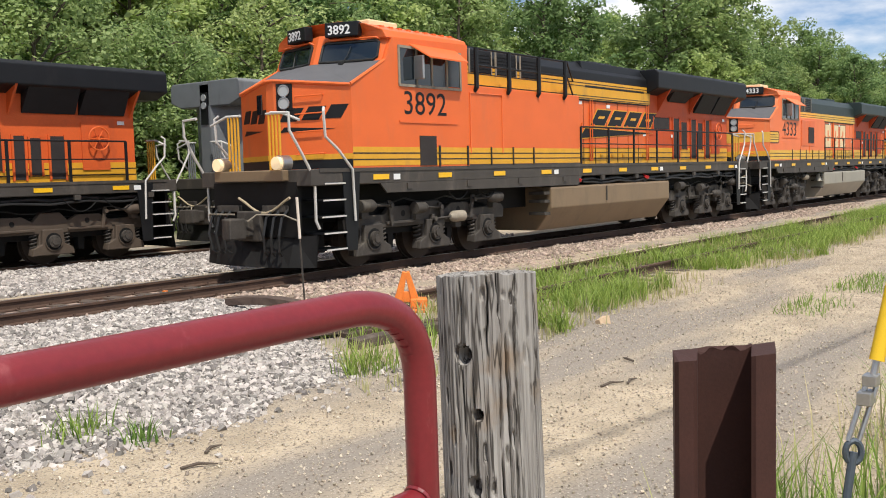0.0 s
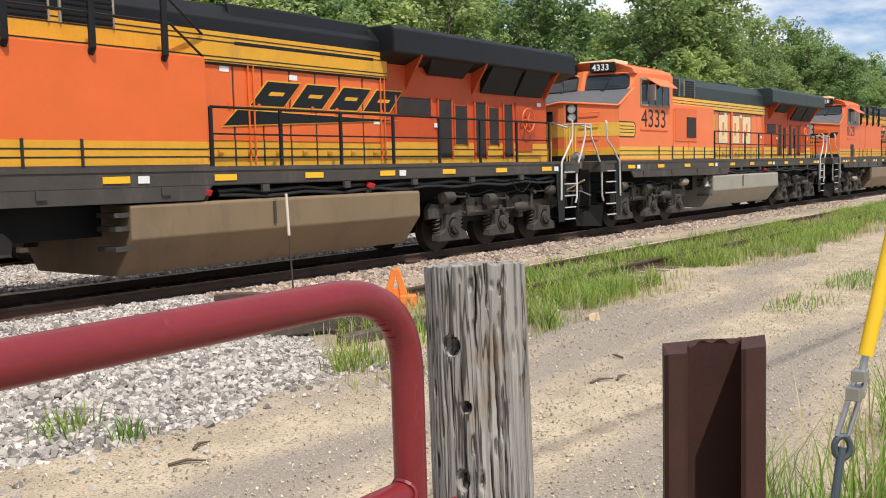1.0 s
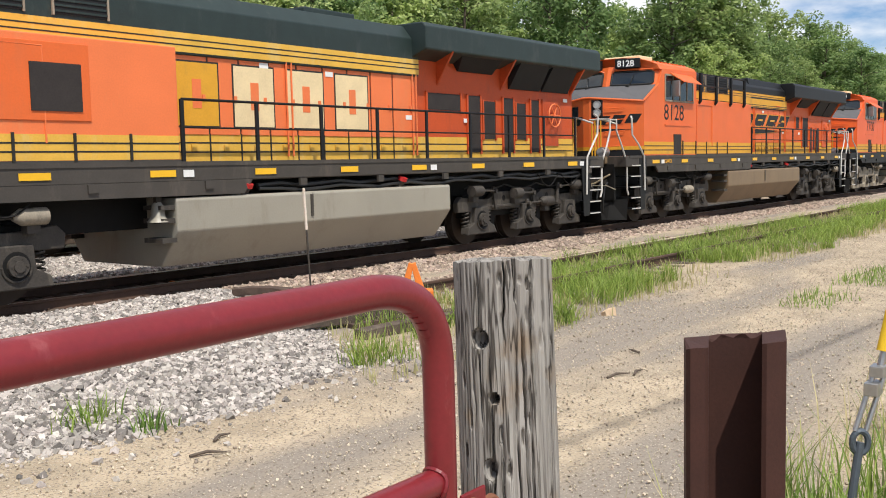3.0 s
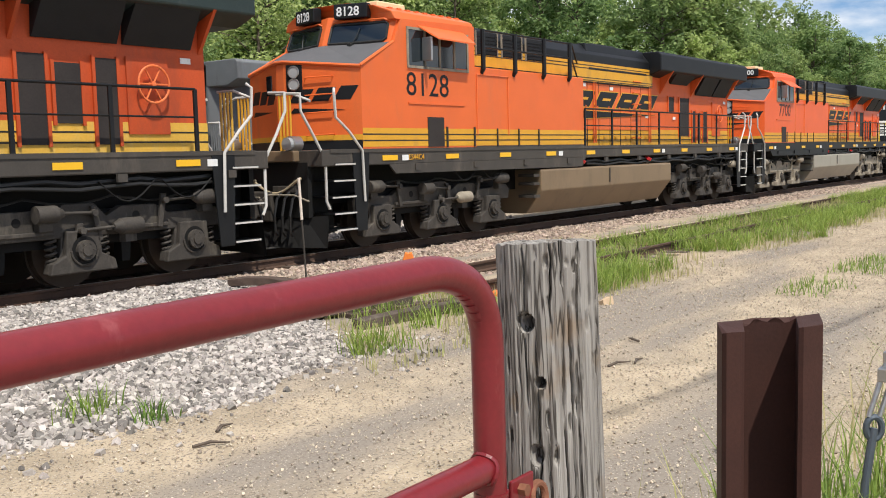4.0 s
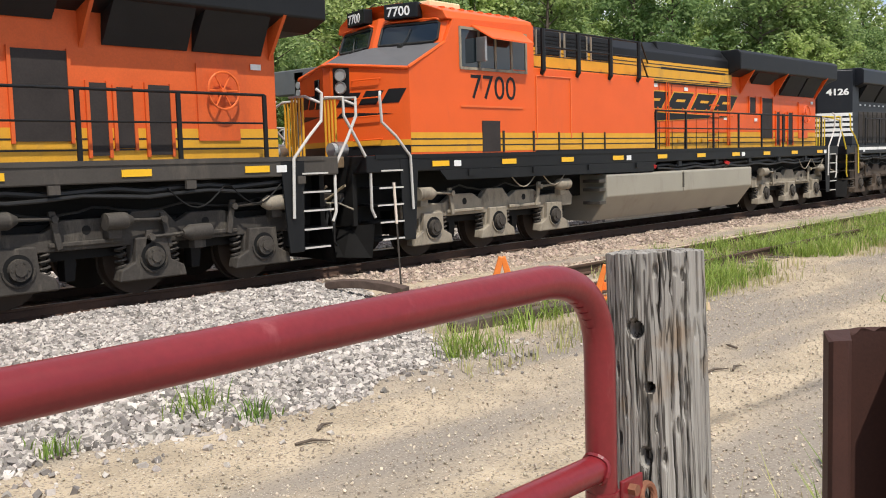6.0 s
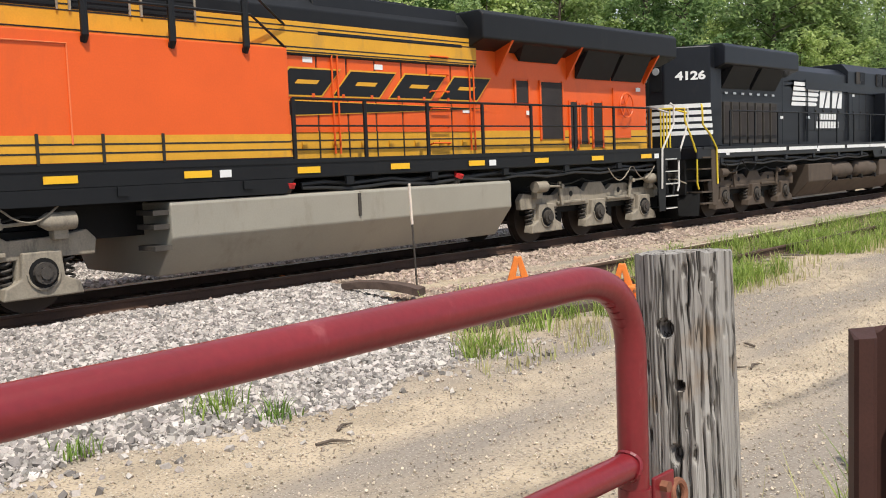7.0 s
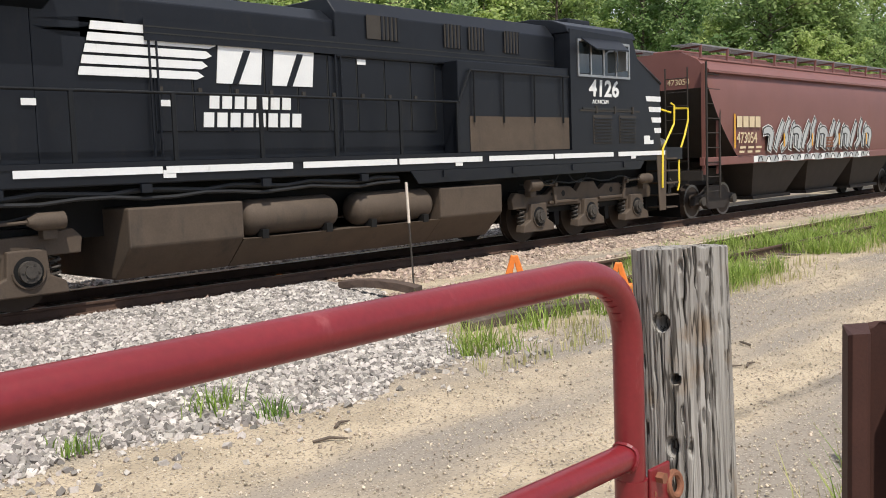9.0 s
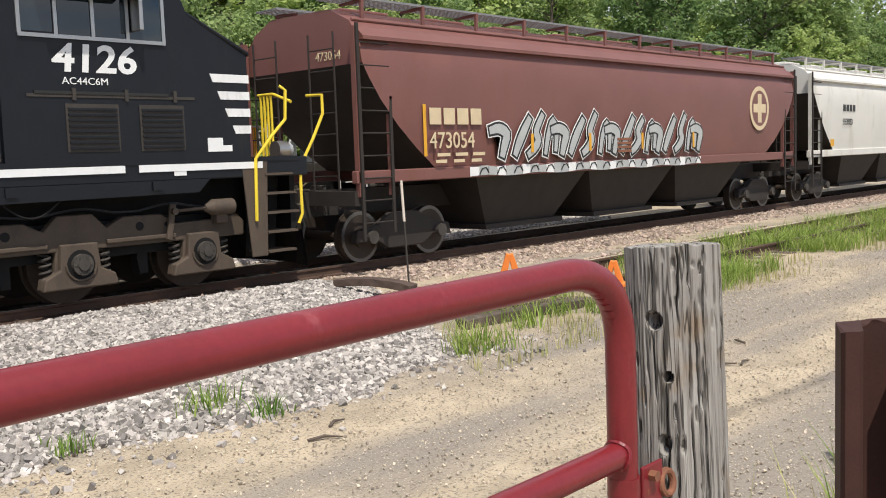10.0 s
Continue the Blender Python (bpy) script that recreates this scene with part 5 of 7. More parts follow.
        for q in range(4):
            g.box(0.5, h - 0.5, k * (0.67 + 0.11 * q), k * (0.69 + 0.11 * q), 4.59, 4.612)
        part("roof_walk_grating", g, WALK, root, "grey open roof walk grating")
    for i in range(8):
        x = 1.8 + i * (h - 3.6) / 7
        part("hatch_cover", Shape().box(x - 0.6, x + 0.6, -0.4, 0.4, 4.42, 4.56), paint, root, bevel=0.03)
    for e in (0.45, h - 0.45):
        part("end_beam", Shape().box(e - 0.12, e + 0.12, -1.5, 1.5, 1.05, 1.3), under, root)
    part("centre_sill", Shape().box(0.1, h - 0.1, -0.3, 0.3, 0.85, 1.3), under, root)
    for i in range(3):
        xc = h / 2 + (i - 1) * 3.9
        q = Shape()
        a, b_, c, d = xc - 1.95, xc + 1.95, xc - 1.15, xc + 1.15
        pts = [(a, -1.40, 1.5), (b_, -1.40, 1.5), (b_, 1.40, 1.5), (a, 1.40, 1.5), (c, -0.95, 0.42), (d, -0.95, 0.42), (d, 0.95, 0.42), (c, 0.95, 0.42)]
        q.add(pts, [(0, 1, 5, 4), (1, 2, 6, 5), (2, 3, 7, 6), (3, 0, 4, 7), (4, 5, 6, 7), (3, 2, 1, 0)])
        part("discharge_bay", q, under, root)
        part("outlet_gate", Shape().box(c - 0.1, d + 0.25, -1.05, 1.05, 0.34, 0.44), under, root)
    for e, f in ((0.0, 1), (h, -1)):
        c = Shape().box(e - 0.35 * f, e + 0.4 * f, -0.13, 0.13, 0.75, 1.02)
        part("coupler", c, GRIME, root, bevel=0.02)
        xc = e + 1.95 * f
        for dx in (-0.9, 0.9):
            if moving:
                wheelset(root, xc + dx, r=0.457, sense=1, bright=True)
            else:
                w = wheelset(root, xc + dx, r=0.457)
                WHEELS.pop()
        for k in (-1, 1):
            fr = [(-1.25, 0.36), (-1.2, 0.58), (-0.7, 0.66), (-0.35, 0.86), (0.35, 0.86), (0.7, 0.66), (1.2, 0.58), (1.25, 0.36), (0.75, 0.40), (0.45, 0.22), (-0.45, 0.22), (-0.75, 0.40)]
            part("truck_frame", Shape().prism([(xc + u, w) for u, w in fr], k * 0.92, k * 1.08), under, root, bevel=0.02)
            for dx in (-0.9, 0.9):
                part("bearing_cap", Shape().disc_y(xc + dx, k * 1.06, k * 1.18, 0.457, 0.12, 14), GRIME, root)
            for dx in (-0.16, 0, 0.16):
                part("truck_spring", Shape().tube([(xc + dx, k * 1.0, 0.30), (xc + dx, k * 1.0, 0.6)], 0.06, 8), GRIME, root)
    return root


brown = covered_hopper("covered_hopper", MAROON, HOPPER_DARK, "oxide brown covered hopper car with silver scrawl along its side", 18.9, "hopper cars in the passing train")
for k in (-1,):
    y = k * 1.615
    part("label_edge", Shape().box(1.95, 2.03, y, y - 0.004, 1.85, 2.78), YELLOW, brown)
    for i in range(4):
        part("owner_bar", Shape().box(2.12 + i * 0.38, 2.43 + i * 0.38, y, y - 0.006, 2.42, 2.72), LETTER, brown, "cream lettering block")
    lettering("car_number", "473054", 0.42, LETTER, brown, near_side(2.1, y - 0.004, 1.99), wide=1.0, bold=0.002)
    for i in range(3):
        part("data_bar", Shape().box(2.3 + i * 0.5, 2.65 + i * 0.5, y, y - 0.004, 1.84, 1.90), LETTER, brown)
        part("data_bar", Shape().box(2.25 + i * 0.5, 2.55 + i * 0.5, y, y - 0.004, 1.72, 1.78), LETTER, brown)
    # spray scrawl: interlocking strokes, no letters
    rng = random.Random(11)
    sc = new("spray_scrawl")
    sc.parent = brown
    def ribbon(path, w, g):
        """Outline of a fat brush stroke along a path, grown by g."""
        left, right = [], []
        for i, p in enumerate(path):
            d = (path[min(i + 1, len(path) - 1)] - path[max(i - 1, 0)]).normalized()
            e = Vector((-d.y, d.x)) * (w * (0.75 + 0.35 * sin(pi * i / (len(path) - 1))) / 2 + g)
            q = p + d * (g if i == len(path) - 1 else -g if i == 0 else 0)
            left.append(tuple(q + e))
            right.append(tuple(q - e))
        return left + right[::-1]

    def strokes():
        for i in range(17):
            x = 4.15 + i * 0.50 + rng.uniform(-0.05, 0.05)
            top_z = 2.42 + 0.20 * abs(sin(i * 0.8)) + rng.uniform(-0.05, 0.08)
            kind = i % 4
            if kind == 0:
                yield [(x - 0.35, 2.30), (x - 0.05, 2.36), (x + 0.22, 2.25), (x + 0.10, 2.0), (x + 0.02, 1.78)], 0.20
            elif kind == 1:
                yield [(x - 0.12, 1.80), (x + 0.02, 2.05), (x + 0.20, 2.30), (x + 0.42, top_z)], 0.19
            elif kind == 2:
                yield [(x + 0.40, top_z), (x + 0.12, 2.28), (x + 0.24, 2.10), (x + 0.06, 1.92), (x - 0.16, 1.80)], 0.18
            else:
                yield [(x - 0.02, 1.80), (x + 0.08, 2.2), (x + 0.28, top_z), (x + 0.40, 2.2), (x + 0.34, 1.86)], 0.15
    for i, (pp, w) in enumerate(strokes()):
        P = [Vector(q) for q in pp]
        P = [P[a].lerp(P[a + 1], t / 3) for a in range(len(P) - 1) for t in range(3)] + [P[-1]]
        P = [P[0]] + [(P[a - 1] + P[a] * 2 + P[a + 1]) / 4 for a in range(1, len(P) - 1)] + [P[-1]]
        dy = 0.0008 * i
        part("spray_halo", Shape().prism(ribbon(P, w, 0.060), y, y - 0.002 - dy * 0.2), WHITE, sc)
        part("spray_outline", Shape().prism(ribbon(P, w, 0.036), y, y - 0.007 - dy), STRIPE, sc)
        part("spray_fill", Shape().prism(ribbon(P, w, -0.006), y, y - 0.0076 - dy), PALE, sc)
    for x in (5.1, 7.2, 9.4, 11.9):
        part("safety_stripe", Shape().box(x, x + 0.09, y - 0.02, y - 0.024, 1.86, 2.24), YELLOW, brown, "yellow reflective strip")
    for q in range(4):
        part("spray_bar", Shape().box(8.35, 8.95, y - 0.021, y - 0.024, 1.80 + q * 0.09, 1.86 + q * 0.09), RUST, sc)
    lettering("end_number", "473054", 0.22, LETTER, brown, pose(0.545, -0.40, 3.56, 90, 0, -90))
    for i in range(34):
        x = 3.25 + i * 0.27
        part("spray_fill", Shape().prism([(x, 1.44 + 0.02 * sin(i)), (x + 0.28, 1.44 + 0.02 * sin(i + 1)), (x + 0.28, 1.62 + 0.02 * sin(i * 2.1)), (x, 1.62 + 0.02 * sin(i * 1.3))], -1.565, -1.572), PALE if i % 3 else WHITE, sc)
        if i % 2:
            part("spray_stroke", Shape().tube([(x, -1.575, 1.47), (x + 0.08, -1.575, 1.58), (x + 0.2, -1.575, 1.60), (x + 0.28, -1.575, 1.50)], 0.014, 4), STRIPE, sc)
    disc = lambda r, n=28: [(15.9 + r * cos(2 * pi * i / n), 2.9 + r * sin(2 * pi * i / n)) for i in range(n)]
    em = part("round_emblem", Shape().prism(disc(0.62), y + 0.01, y - 0.004), LETTER, brown, "worn round cream emblem with a cross")
    part("emblem_ring", Shape().prism(disc(0.50), y, y - 0.006), MAROON, em)
    part("emblem_cross", Shape().box(15.50, 16.30, y, y - 0.008, 2.78, 3.02).box(15.78, 16.02, y, y - 0.009, 2.5, 3.3), LETTER, em)
grey = covered_hopper("covered_hopper", HOPPER_GREY, HOPPER_DARK, "light grey covered hopper car", 18.6, "hopper cars in the passing train")
for i in range(4):
    part("owner_bar", Shape().box(3.0 + i * 0.3, 3.2 + i * 0.3, -1.615, -1.621, 2.9, 3.12), STRIPE, grey)
lettering("car_number", "353983", 0.30, STRIPE, grey, near_side(2.95, -1.618, 2.45))
part("yellow_patch", Shape().box(1.9, 2.2, -1.6, -1.606, 1.75, 1.98), YELLOW, grey)
UNITS += [(brown, 112.1, 0), (grey, 131.5, 0)]

# stopped train on the far track
FAR_Y, FAR_Z = 8.4, -0.12
far_paint = dict(NEW_PAINT, tank=TANK_GREY, steel=NSRUST, label="standing orange locomotive with dusty brown trucks on the far track")
rolling = len(WHEELS)
far_loco = locomotive("", far_paint, True, False, 77)
del WHEELS[rolling:]
far_loco.matrix_basis = pose(-18.4, FAR_Y, FAR_Z)
rolling = len(WHEELS)
grey_paint = dict(NEW_PAINT, body=CARGREY, rear=CARGREY, top=CARGREY, band=CARGREY, tank=TANK_GREY, mark="plain", nose_bands=[], label="plain grey locomotive standing coupled on the far track")
grey_loco = locomotive("", grey_paint, True, False, 78)
end_hood(grey_loco, CARGREY)
del WHEELS[rolling:]
grey_loco.matrix_basis = pose(25.5, FAR_Y, FAR_Z, 0, 0, 180)
for i in range(2):
    c = covered_hopper("covered_hopper", CARPALE, HOPPER_DARK, "grey covered hopper car standing on the far track", 18.6, "standing hopper cars", moving=False)
    c.matrix_basis = pose(27.6 + i * 19.3, FAR_Y, FAR_Z)

# ---------- ground, ballast, tracks ----------
BASE = -0.22


def ground_height(x, y):
    z = BASE + 0.03 * noise.noise((x * 0.25, y * 0.25, 0.3)) + 0.012 * noise.noise((x * 1.3, y * 1.3, 2.0))
    # wheel ruts of the yard road, running along the tracks
    for yr in (-8.6, -10.4):
        z -= 0.03 * math.exp(-((y - yr - 0.25 * sin(x * 0.22)) / 0.35) ** 2)
    if y > 16:
        z += min(9.5, (y - 16) * 0.14) * (0.75 + 0.35 * noise.noise((x * 0.012, y * 0.02, 5)))
    return z


def sheet(name, xs, ys, height, material, label, category, kind="structure"):
    v = [(x, y, height(x, y)) for y in ys for x in xs]
    n = len(xs)
    f = [(j * n + i, j * n + i + 1, (j + 1) * n + i + 1, (j + 1) * n + i) for j in range(len(ys) - 1) for i in range(n - 1)]
    me = bpy.data.meshes.new(name)
    me.from_pydata(v, [], f)
    me.materials.append(material)
    for p in me.polygons:
        p.use_smooth = True
    return tagged(new(name, me), label, category, kind=kind)


def steps(a, b, d):
    n = max(1, round((b - a) / d))
    return [a + (b - a) * i / n for i in range(n)]


gx = steps(-2000, -200, 300) + steps(-200, -30, 17) + steps(-30, 45, 0.5) + steps(45, 300, 15) + steps(300, 2000, 300) + [2000]
gy = steps(-2000, -100, 300) + steps(-100, -17, 8) + steps(-17, 13, 0.4) + steps(13, 90, 5) + steps(90, 2000, 300) + [2000]
sheet("ground", gx, gy, ground_height, SOIL, "sandy tan yard soil with wheel ruts and pebbles", "ground")


def bed_height(yc, z0, half, slope):
    def h(x, y):
        d = abs(y - yc)
        z = z0 + 0.02 * noise.noise((x * 1.1, y * 1.1, 4)) if d < half else z0 - (d - half) * slope
        return max(z + 0.03 * noise.noise((x * 2, y * 2, 7)), BASE - 0.25)
    return h


bx = steps(-200, -20, 9) + steps(-20, 40, 0.6) + steps(40, 400, 12) + [400]
sheet("ballast_bed", bx, steps(-3.3, 3.3, 0.22) + [3.3], bed_height(0, -0.185, 1.35, 0.09), BALLAST, "pinkish brown ballast bed under the near track", "ballast")
sheet("ballast_bed", bx, steps(FAR_Y - 5.0, FAR_Y + 3.2, 0.27) + [FAR_Y + 3.2], bed_height(FAR_Y, FAR_Z - 0.13, 1.7, 0.03), BALLAST, "pale ballast bed under the far track", "ballast")


def rocks(name, spots, material, label, category, lo, hi, seed):
    """Loose broken stones: squashed, twisted eight-cornered lumps in one mesh."""
    rng = np.random.default_rng(seed)
    P = np.asarray(spots)
    n = len(P)
    cube = np.array([(x, y, z) for x in (-1, 1) for y in (-1, 1) for z in (-1, 1)], float)
    q = rng.normal(size=(n, 4))
    q /= np.linalg.norm(q, axis=1)[:, None]
    w, x, y, z = q.T
    R = np.stack([np.stack([1 - 2 * (y * y + z * z), 2 * (x * y - z * w), 2 * (x * z + y * w)], 1),
                  np.stack([2 * (x * y + z * w), 1 - 2 * (x * x + z * z), 2 * (y * z - x * w)], 1),
                  np.stack([2 * (x * z - y * w), 2 * (y * z + x * w), 1 - 2 * (x * x + y * y)], 1)], 1)
    size = lo + (hi - lo) * rng.random(n) ** 2.0
    V = cube[None] * (0.75 + 0.5 * rng.random((n, 8, 3))) * (0.65 + 0.7 * rng.random((n, 1, 3)))
    V[:, :4, :] *= (0.55 + 0.45 * rng.random((n, 1, 1)))
    V = np.einsum("nij,nkj->nki", R, V) * size[:, None, None] * 0.5 + P[:, None, :]
    quads = np.array([(0, 1, 3, 2), (4, 6, 7, 5), (0, 4, 5, 1), (2, 3, 7, 6), (0, 2, 6, 4), (1, 5, 7, 3)])
    F = (quads[None] + 8 * np.arange(n)[:, None, None]).reshape(-1, 4)
    me = bpy.data.meshes.new(name)
    me.from_pydata(V.reshape(-1, 3).tolist(), [], F.tolist())
    me.materials.append(material)
    return tagged(new(name, me), label, category, kind="stuff")


rng = np.random.default_rng(3)


def scatter(n, x0, x1, y0, y1, keep, height):
    out = []
    xs, ys = rng.uniform(x0, x1, n), rng.uniform(y0, y1, n)
    for x, y in zip(xs, ys):
        if keep(x, y):
            out.append((x, y, height(x, y) + 0.01))
    return out


nearbed = bed_height(0, -0.185, 1.35, 0.09)
farbed = bed_height(FAR_Y, FAR_Z - 0.13, 1.7, 0.03)
spots = scatter(26000, -14, 9, -3.2, -1.15, lambda x, y: True, nearbed) + scatter(12000, 9, 36, -3.1, -1.15, lambda x, y: True, nearbed)
spots += scatter(9000, -5.5, 10, -4.5, -3.1, lambda x, y: rng.random() < 0.9 - 0.5 * (-3.1 - y), lambda x, y: max(nearbed(x, max(y, -3.25)) - 0.02, ground_height(x, y) - 0.01))
spots += scatter(3000, -14, 14, 0.95, 3.2, lambda x, y: True, nearbed)
rocks("ballast_stones", spots, BALLAST, "loose pinkish brown ballast stones beside the rails", "stones", 0.035, 0.085, 5)
spots = scatter(30000, -9, 12, 2.7, FAR_Y - 0.9, lambda x, y: True, lambda x, y: max(farbed(x, y), nearbed(x, y), ground_height(x, y)))
rocks("ballast_stones", spots, GRAVEL, "pale loose ballast between the two tracks", "stones", 0.05, 0.09, 6)


# dark base colour that stands in for the shade in gaps between stones
GAP_SHADE = mat("dark base for shade between stones", (0.13, 0.115, 0.10), 0.95, var=0.3, scale=5, fine=40, bump=0.5)


# heap of fresh crushed stone between road and track
def heap_edge(x):
    return -7.35 + 0.18 * sin(x * 1.7) + 0.1 * sin(x * 4.1)


def in_heap(x, y):
    wob = 0.25 * noise.noise((x * 0.9, y * 0.9, 9))
    right = -6.15 + (y + 7.1) * 0.66 + wob
    return y > heap_edge(x) + wob and x < right


def heap_height(x, y):
    u = min(1, max(0, (y - heap_edge(x)) / 3.2))
    v = min(1, max(0, (-6.15 + (y + 7.1) * 0.66 - x) / 1.2))
    fall = min(1, max(0, (-1.35 - y) / 0.8))
    return BASE - 0.03 + 0.24 * (u ** 0.8) * v * fall + 0.03 * noise.noise((x * 1.5, y * 1.5, 1)) * v


spots = scatter(95000, -13.5, -2.6, -7.9, -1.5, lambda x, y: in_heap(x, y) and rng.random() < 0.35 + 1.2 * min(1, (y - heap_edge(x)) / 0.5), heap_height)
spots += scatter(500, -13, -5, -8.3, -7.0, lambda x, y: not in_heap(x, y) and rng.random() < math.exp((y + 7.3) * 2.5), ground_height)
sx = steps(-40, -2.4, 0.3) + [-2.4]
# base sheet of the heap, coloured dark as shade between the loose stones
sheet("gravel_heap", sx, steps(-7.7, -1.4, 0.25) + [-1.4], lambda x, y: heap_height(x, y) - 0.02 if in_heap(x, y) and in_heap(x, y - 0.3) else BASE - 0.3, GAP_SHADE, "spread heap of light grey crushed stone", "gravel")
rocks("crushed_stone", spots, GRAVEL, "light grey crushed stones lying on the heap", "stones", 0.024, 0.062, 7)
spots = scatter(40000, -12, 12, -13, -6.8, lambda x, y: True, ground_height)
rocks("pebbles", spots, mat("sandy pebbles", (0.46, 0.39, 0.30), 0.9, var=0.2, island=0.38, bump=0.2), "small sandy pebbles strewn over the yard road", "pebbles", 0.004, 0.018, 8)


def rail_profile():
    return [(-0.07, -0.17), (0.07, -0.17), (0.07, -0.155), (0.012, -0.135), (0.010, -0.045), (0.036, -0.035), (0.036, -0.004), (0.03, 0.0), (-0.03, 0.0), (-0.036, -0.004), (-0.036, -0.035), (-0.010, -0.045), (-0.012, -0.135), (-0.07, -0.155)]


def railway(name, yc, zc, x0, x1, label, tie_from, tie_to, old=False):
    root = thing(name, label, "railway track", pose(0, yc, zc), kind="structure")
    for k in (-1, 1):
        s = Shape().prism([(k * 0.753 + u, w) for u, w in rail_profile()], x0, x1, "x")
        r = part("rail", s, RUSTRAIL, root)
        if not old:
            part("rail_head", Shape().box(x0, x1, k * 0.753 - 0.028, k * 0.753 + 0.028, 0.0, 0.003), RAILTOP, r, "polished running surface")
    me = Shape().box(-0.115, 0.115, -1.28, 1.28, -0.31, -0.155).mesh("tie", 0.012)
    me.materials.append(TIE)
    pl = Shape().box(-0.10, 0.10, -0.14, 0.14, -0.16, -0.145).box(-0.07, -0.04, -0.12, -0.09, -0.145, -0.12).box(0.04, 0.07, 0.09, 0.12, -0.145, -0.12).mesh("tie_plate")
    pl.materials.append(RUSTRAIL)
    rg = random.Random(int(yc * 10))
    n = int((tie_to - tie_from) / 0.53)
    for i in range(n):
        t = new("tie", me)
        t.parent = root
        t.matrix_basis = pose(tie_from + i * 0.53 + rg.uniform(-0.03, 0.03), rg.uniform(-0.05, 0.05), rg.uniform(-0.012, 0.012), 0, 0, rg.uniform(-1, 1))
        if not old and i < 90:
            for k in (-1, 1):
                p = new("tie_plate", pl)
                p.parent = root
                p.matrix_basis = pose(tie_from + i * 0.53, k * 0.753, 0)
    return root


railway("railway_track", 0, 0, -300, 600, "near track of rusty rails with polished heads on dark ties", -16, 60)
railway("railway_track", FAR_Y, FAR_Z, -300, 600, "far track of rusty rails on dark ties", -16, 30)
siding = railway("siding_track", -5.0, -0.04, -2.0, 400, "overgrown siding of rusty rails half hidden by grass", 1.5, 40, old=True)
sheet("sandy_strip", steps(0.5, 120, 1.2) + [120], steps(-4.35, -3.25, 0.2) + [-3.25],
      lambda x, y: BASE + 0.05 - 0.6 * max(0, abs(y + 3.8) - 0.38) + 0.02 * noise.noise((x, y, 3)), CONC, "pale sandy strip beside the siding", "ground")


# ---------- grass ----------
def blades(name, spots, material, label, lo, hi, seed, width=0.006, lean=0.5, category="grass"):
    """Bent grass blades, three-sided strips, in one mesh."""
    rg = np.random.default_rng(seed)
    v, f = [], []
    for x, y, z in spots:
        h = lo + (hi - lo) * rg.random()
        a, b = rg.uniform(0, 2 * pi), rg.uniform(0.1, lean) * h
        c, s = cos(a), sin(a)
        wv = width * (0.7 + 0.8 * rg.random())
        k = len(v)
        v += [(x - s * wv, y + c * wv, z), (x + s * wv, y - c * wv, z), (x + c * b * 0.35 - s * wv * 0.8, y + s * b * 0.35 + c * wv * 0.8, z + h * 0.55),
              (x + c * b * 0.35 + s * wv * 0.8, y + s * b * 0.35 - c * wv * 0.8, z + h * 0.55), (x + c * b, y + s * b, z + h * 0.95)]
        f += [(k, k + 1, k + 3, k + 2), (k + 2, k + 3, k + 4)]
    me = bpy.data.meshes.new(name)
    me.from_pydata(v, [], f)
    me.materials.append(material)
    return tagged(new(name, me), label, category, kind="stuff")


def tufts(spots, n, r):
    return [(x + rng.normal() * r, y + rng.normal() * r, z) for x, y, z in spots for _ in range(n)]


def clumped(x, y, cut=-0.05, sc=0.8):
    return noise.noise((x * sc, y * sc, 12)) > cut


def strip(x, y):
    lo = -7.25 + 0.35 * sin(x * 0.5) + 0.25 * noise.noise((x * 0.8, 0, 3)) - 0.0 * x
    return lo < y < -4.15 and x > -3.2 + (y + 7.2) * 1.5 and clumped(x, y, -0.02, 0.7) and clumped(x * 3, y * 3, -0.15, 0.9)


blades("grass_strip", tufts(scatter(5200, -3.4, 30, -7.6, -4.1, strip, ground_height), 13, 0.06), GRASS, "green grass growing over the siding rails", 0.05, 0.42, 1, 0.006, 1.5)
blades("grass_strip", scatter(16000, 30, 110, -8.2, -4.1, lambda x, y: clumped(x, y, -0.2, 0.5), ground_height), GRASS, "green grass strip along the siding", 0.15, 0.45, 2, 0.022)
blades("dry_grass", scatter(14000, -3.4, 40, -7.6, -3.9, lambda x, y: clumped(x, y, -0.1, 0.6), ground_height), DRYGRASS, "dry straw between the green grass", 0.05, 0.25, 3, 0.007)
blades("road_grass", scatter(4500, -0.5, 14, -10.6, -8.9, lambda x, y: abs(y + 9.75 + 0.02 * x) < 0.45 and clumped(x, y, 0.06, 0.9), ground_height), GRASS, "grass patch on the crown of the yard road", 0.04, 0.20, 4, 0.005, 1.2)
for (x, y), n, r, hh in (((-9.19, -6.85), 80, 0.26, 0.30), ((-8.99, -7.35), 50, 0.16, 0.22), ((-10.5, -7.0), 50, 0.15, 0.18)):
    pts = [(x + rng.normal() * r * 0.5, y + rng.normal() * r * 0.5, ground_height(x, y) + 0.03) for _ in range(n)]
    blades("weed_tuft", pts, GRASS, "green weed tuft at the edge of the crushed stone", 0.08, hh, int(x * -7), 0.006, 0.8, "weed")
pts = tufts(scatter(330, -6.9, -2.3, -7.9, -4.6, lambda x, y: x > -6.6 + (y + 7.4) * 0.72 and y > -7.45 + 0.4 * sin(x * 2.2) and clumped(x, y, 0.02, 1.2), ground_height), 10, 0.07)
blades("grass_patch", pts, GRASS, "grass tangled round old timbers beside the crushed stone", 0.08, 0.34, 9, 0.006, 1.2)
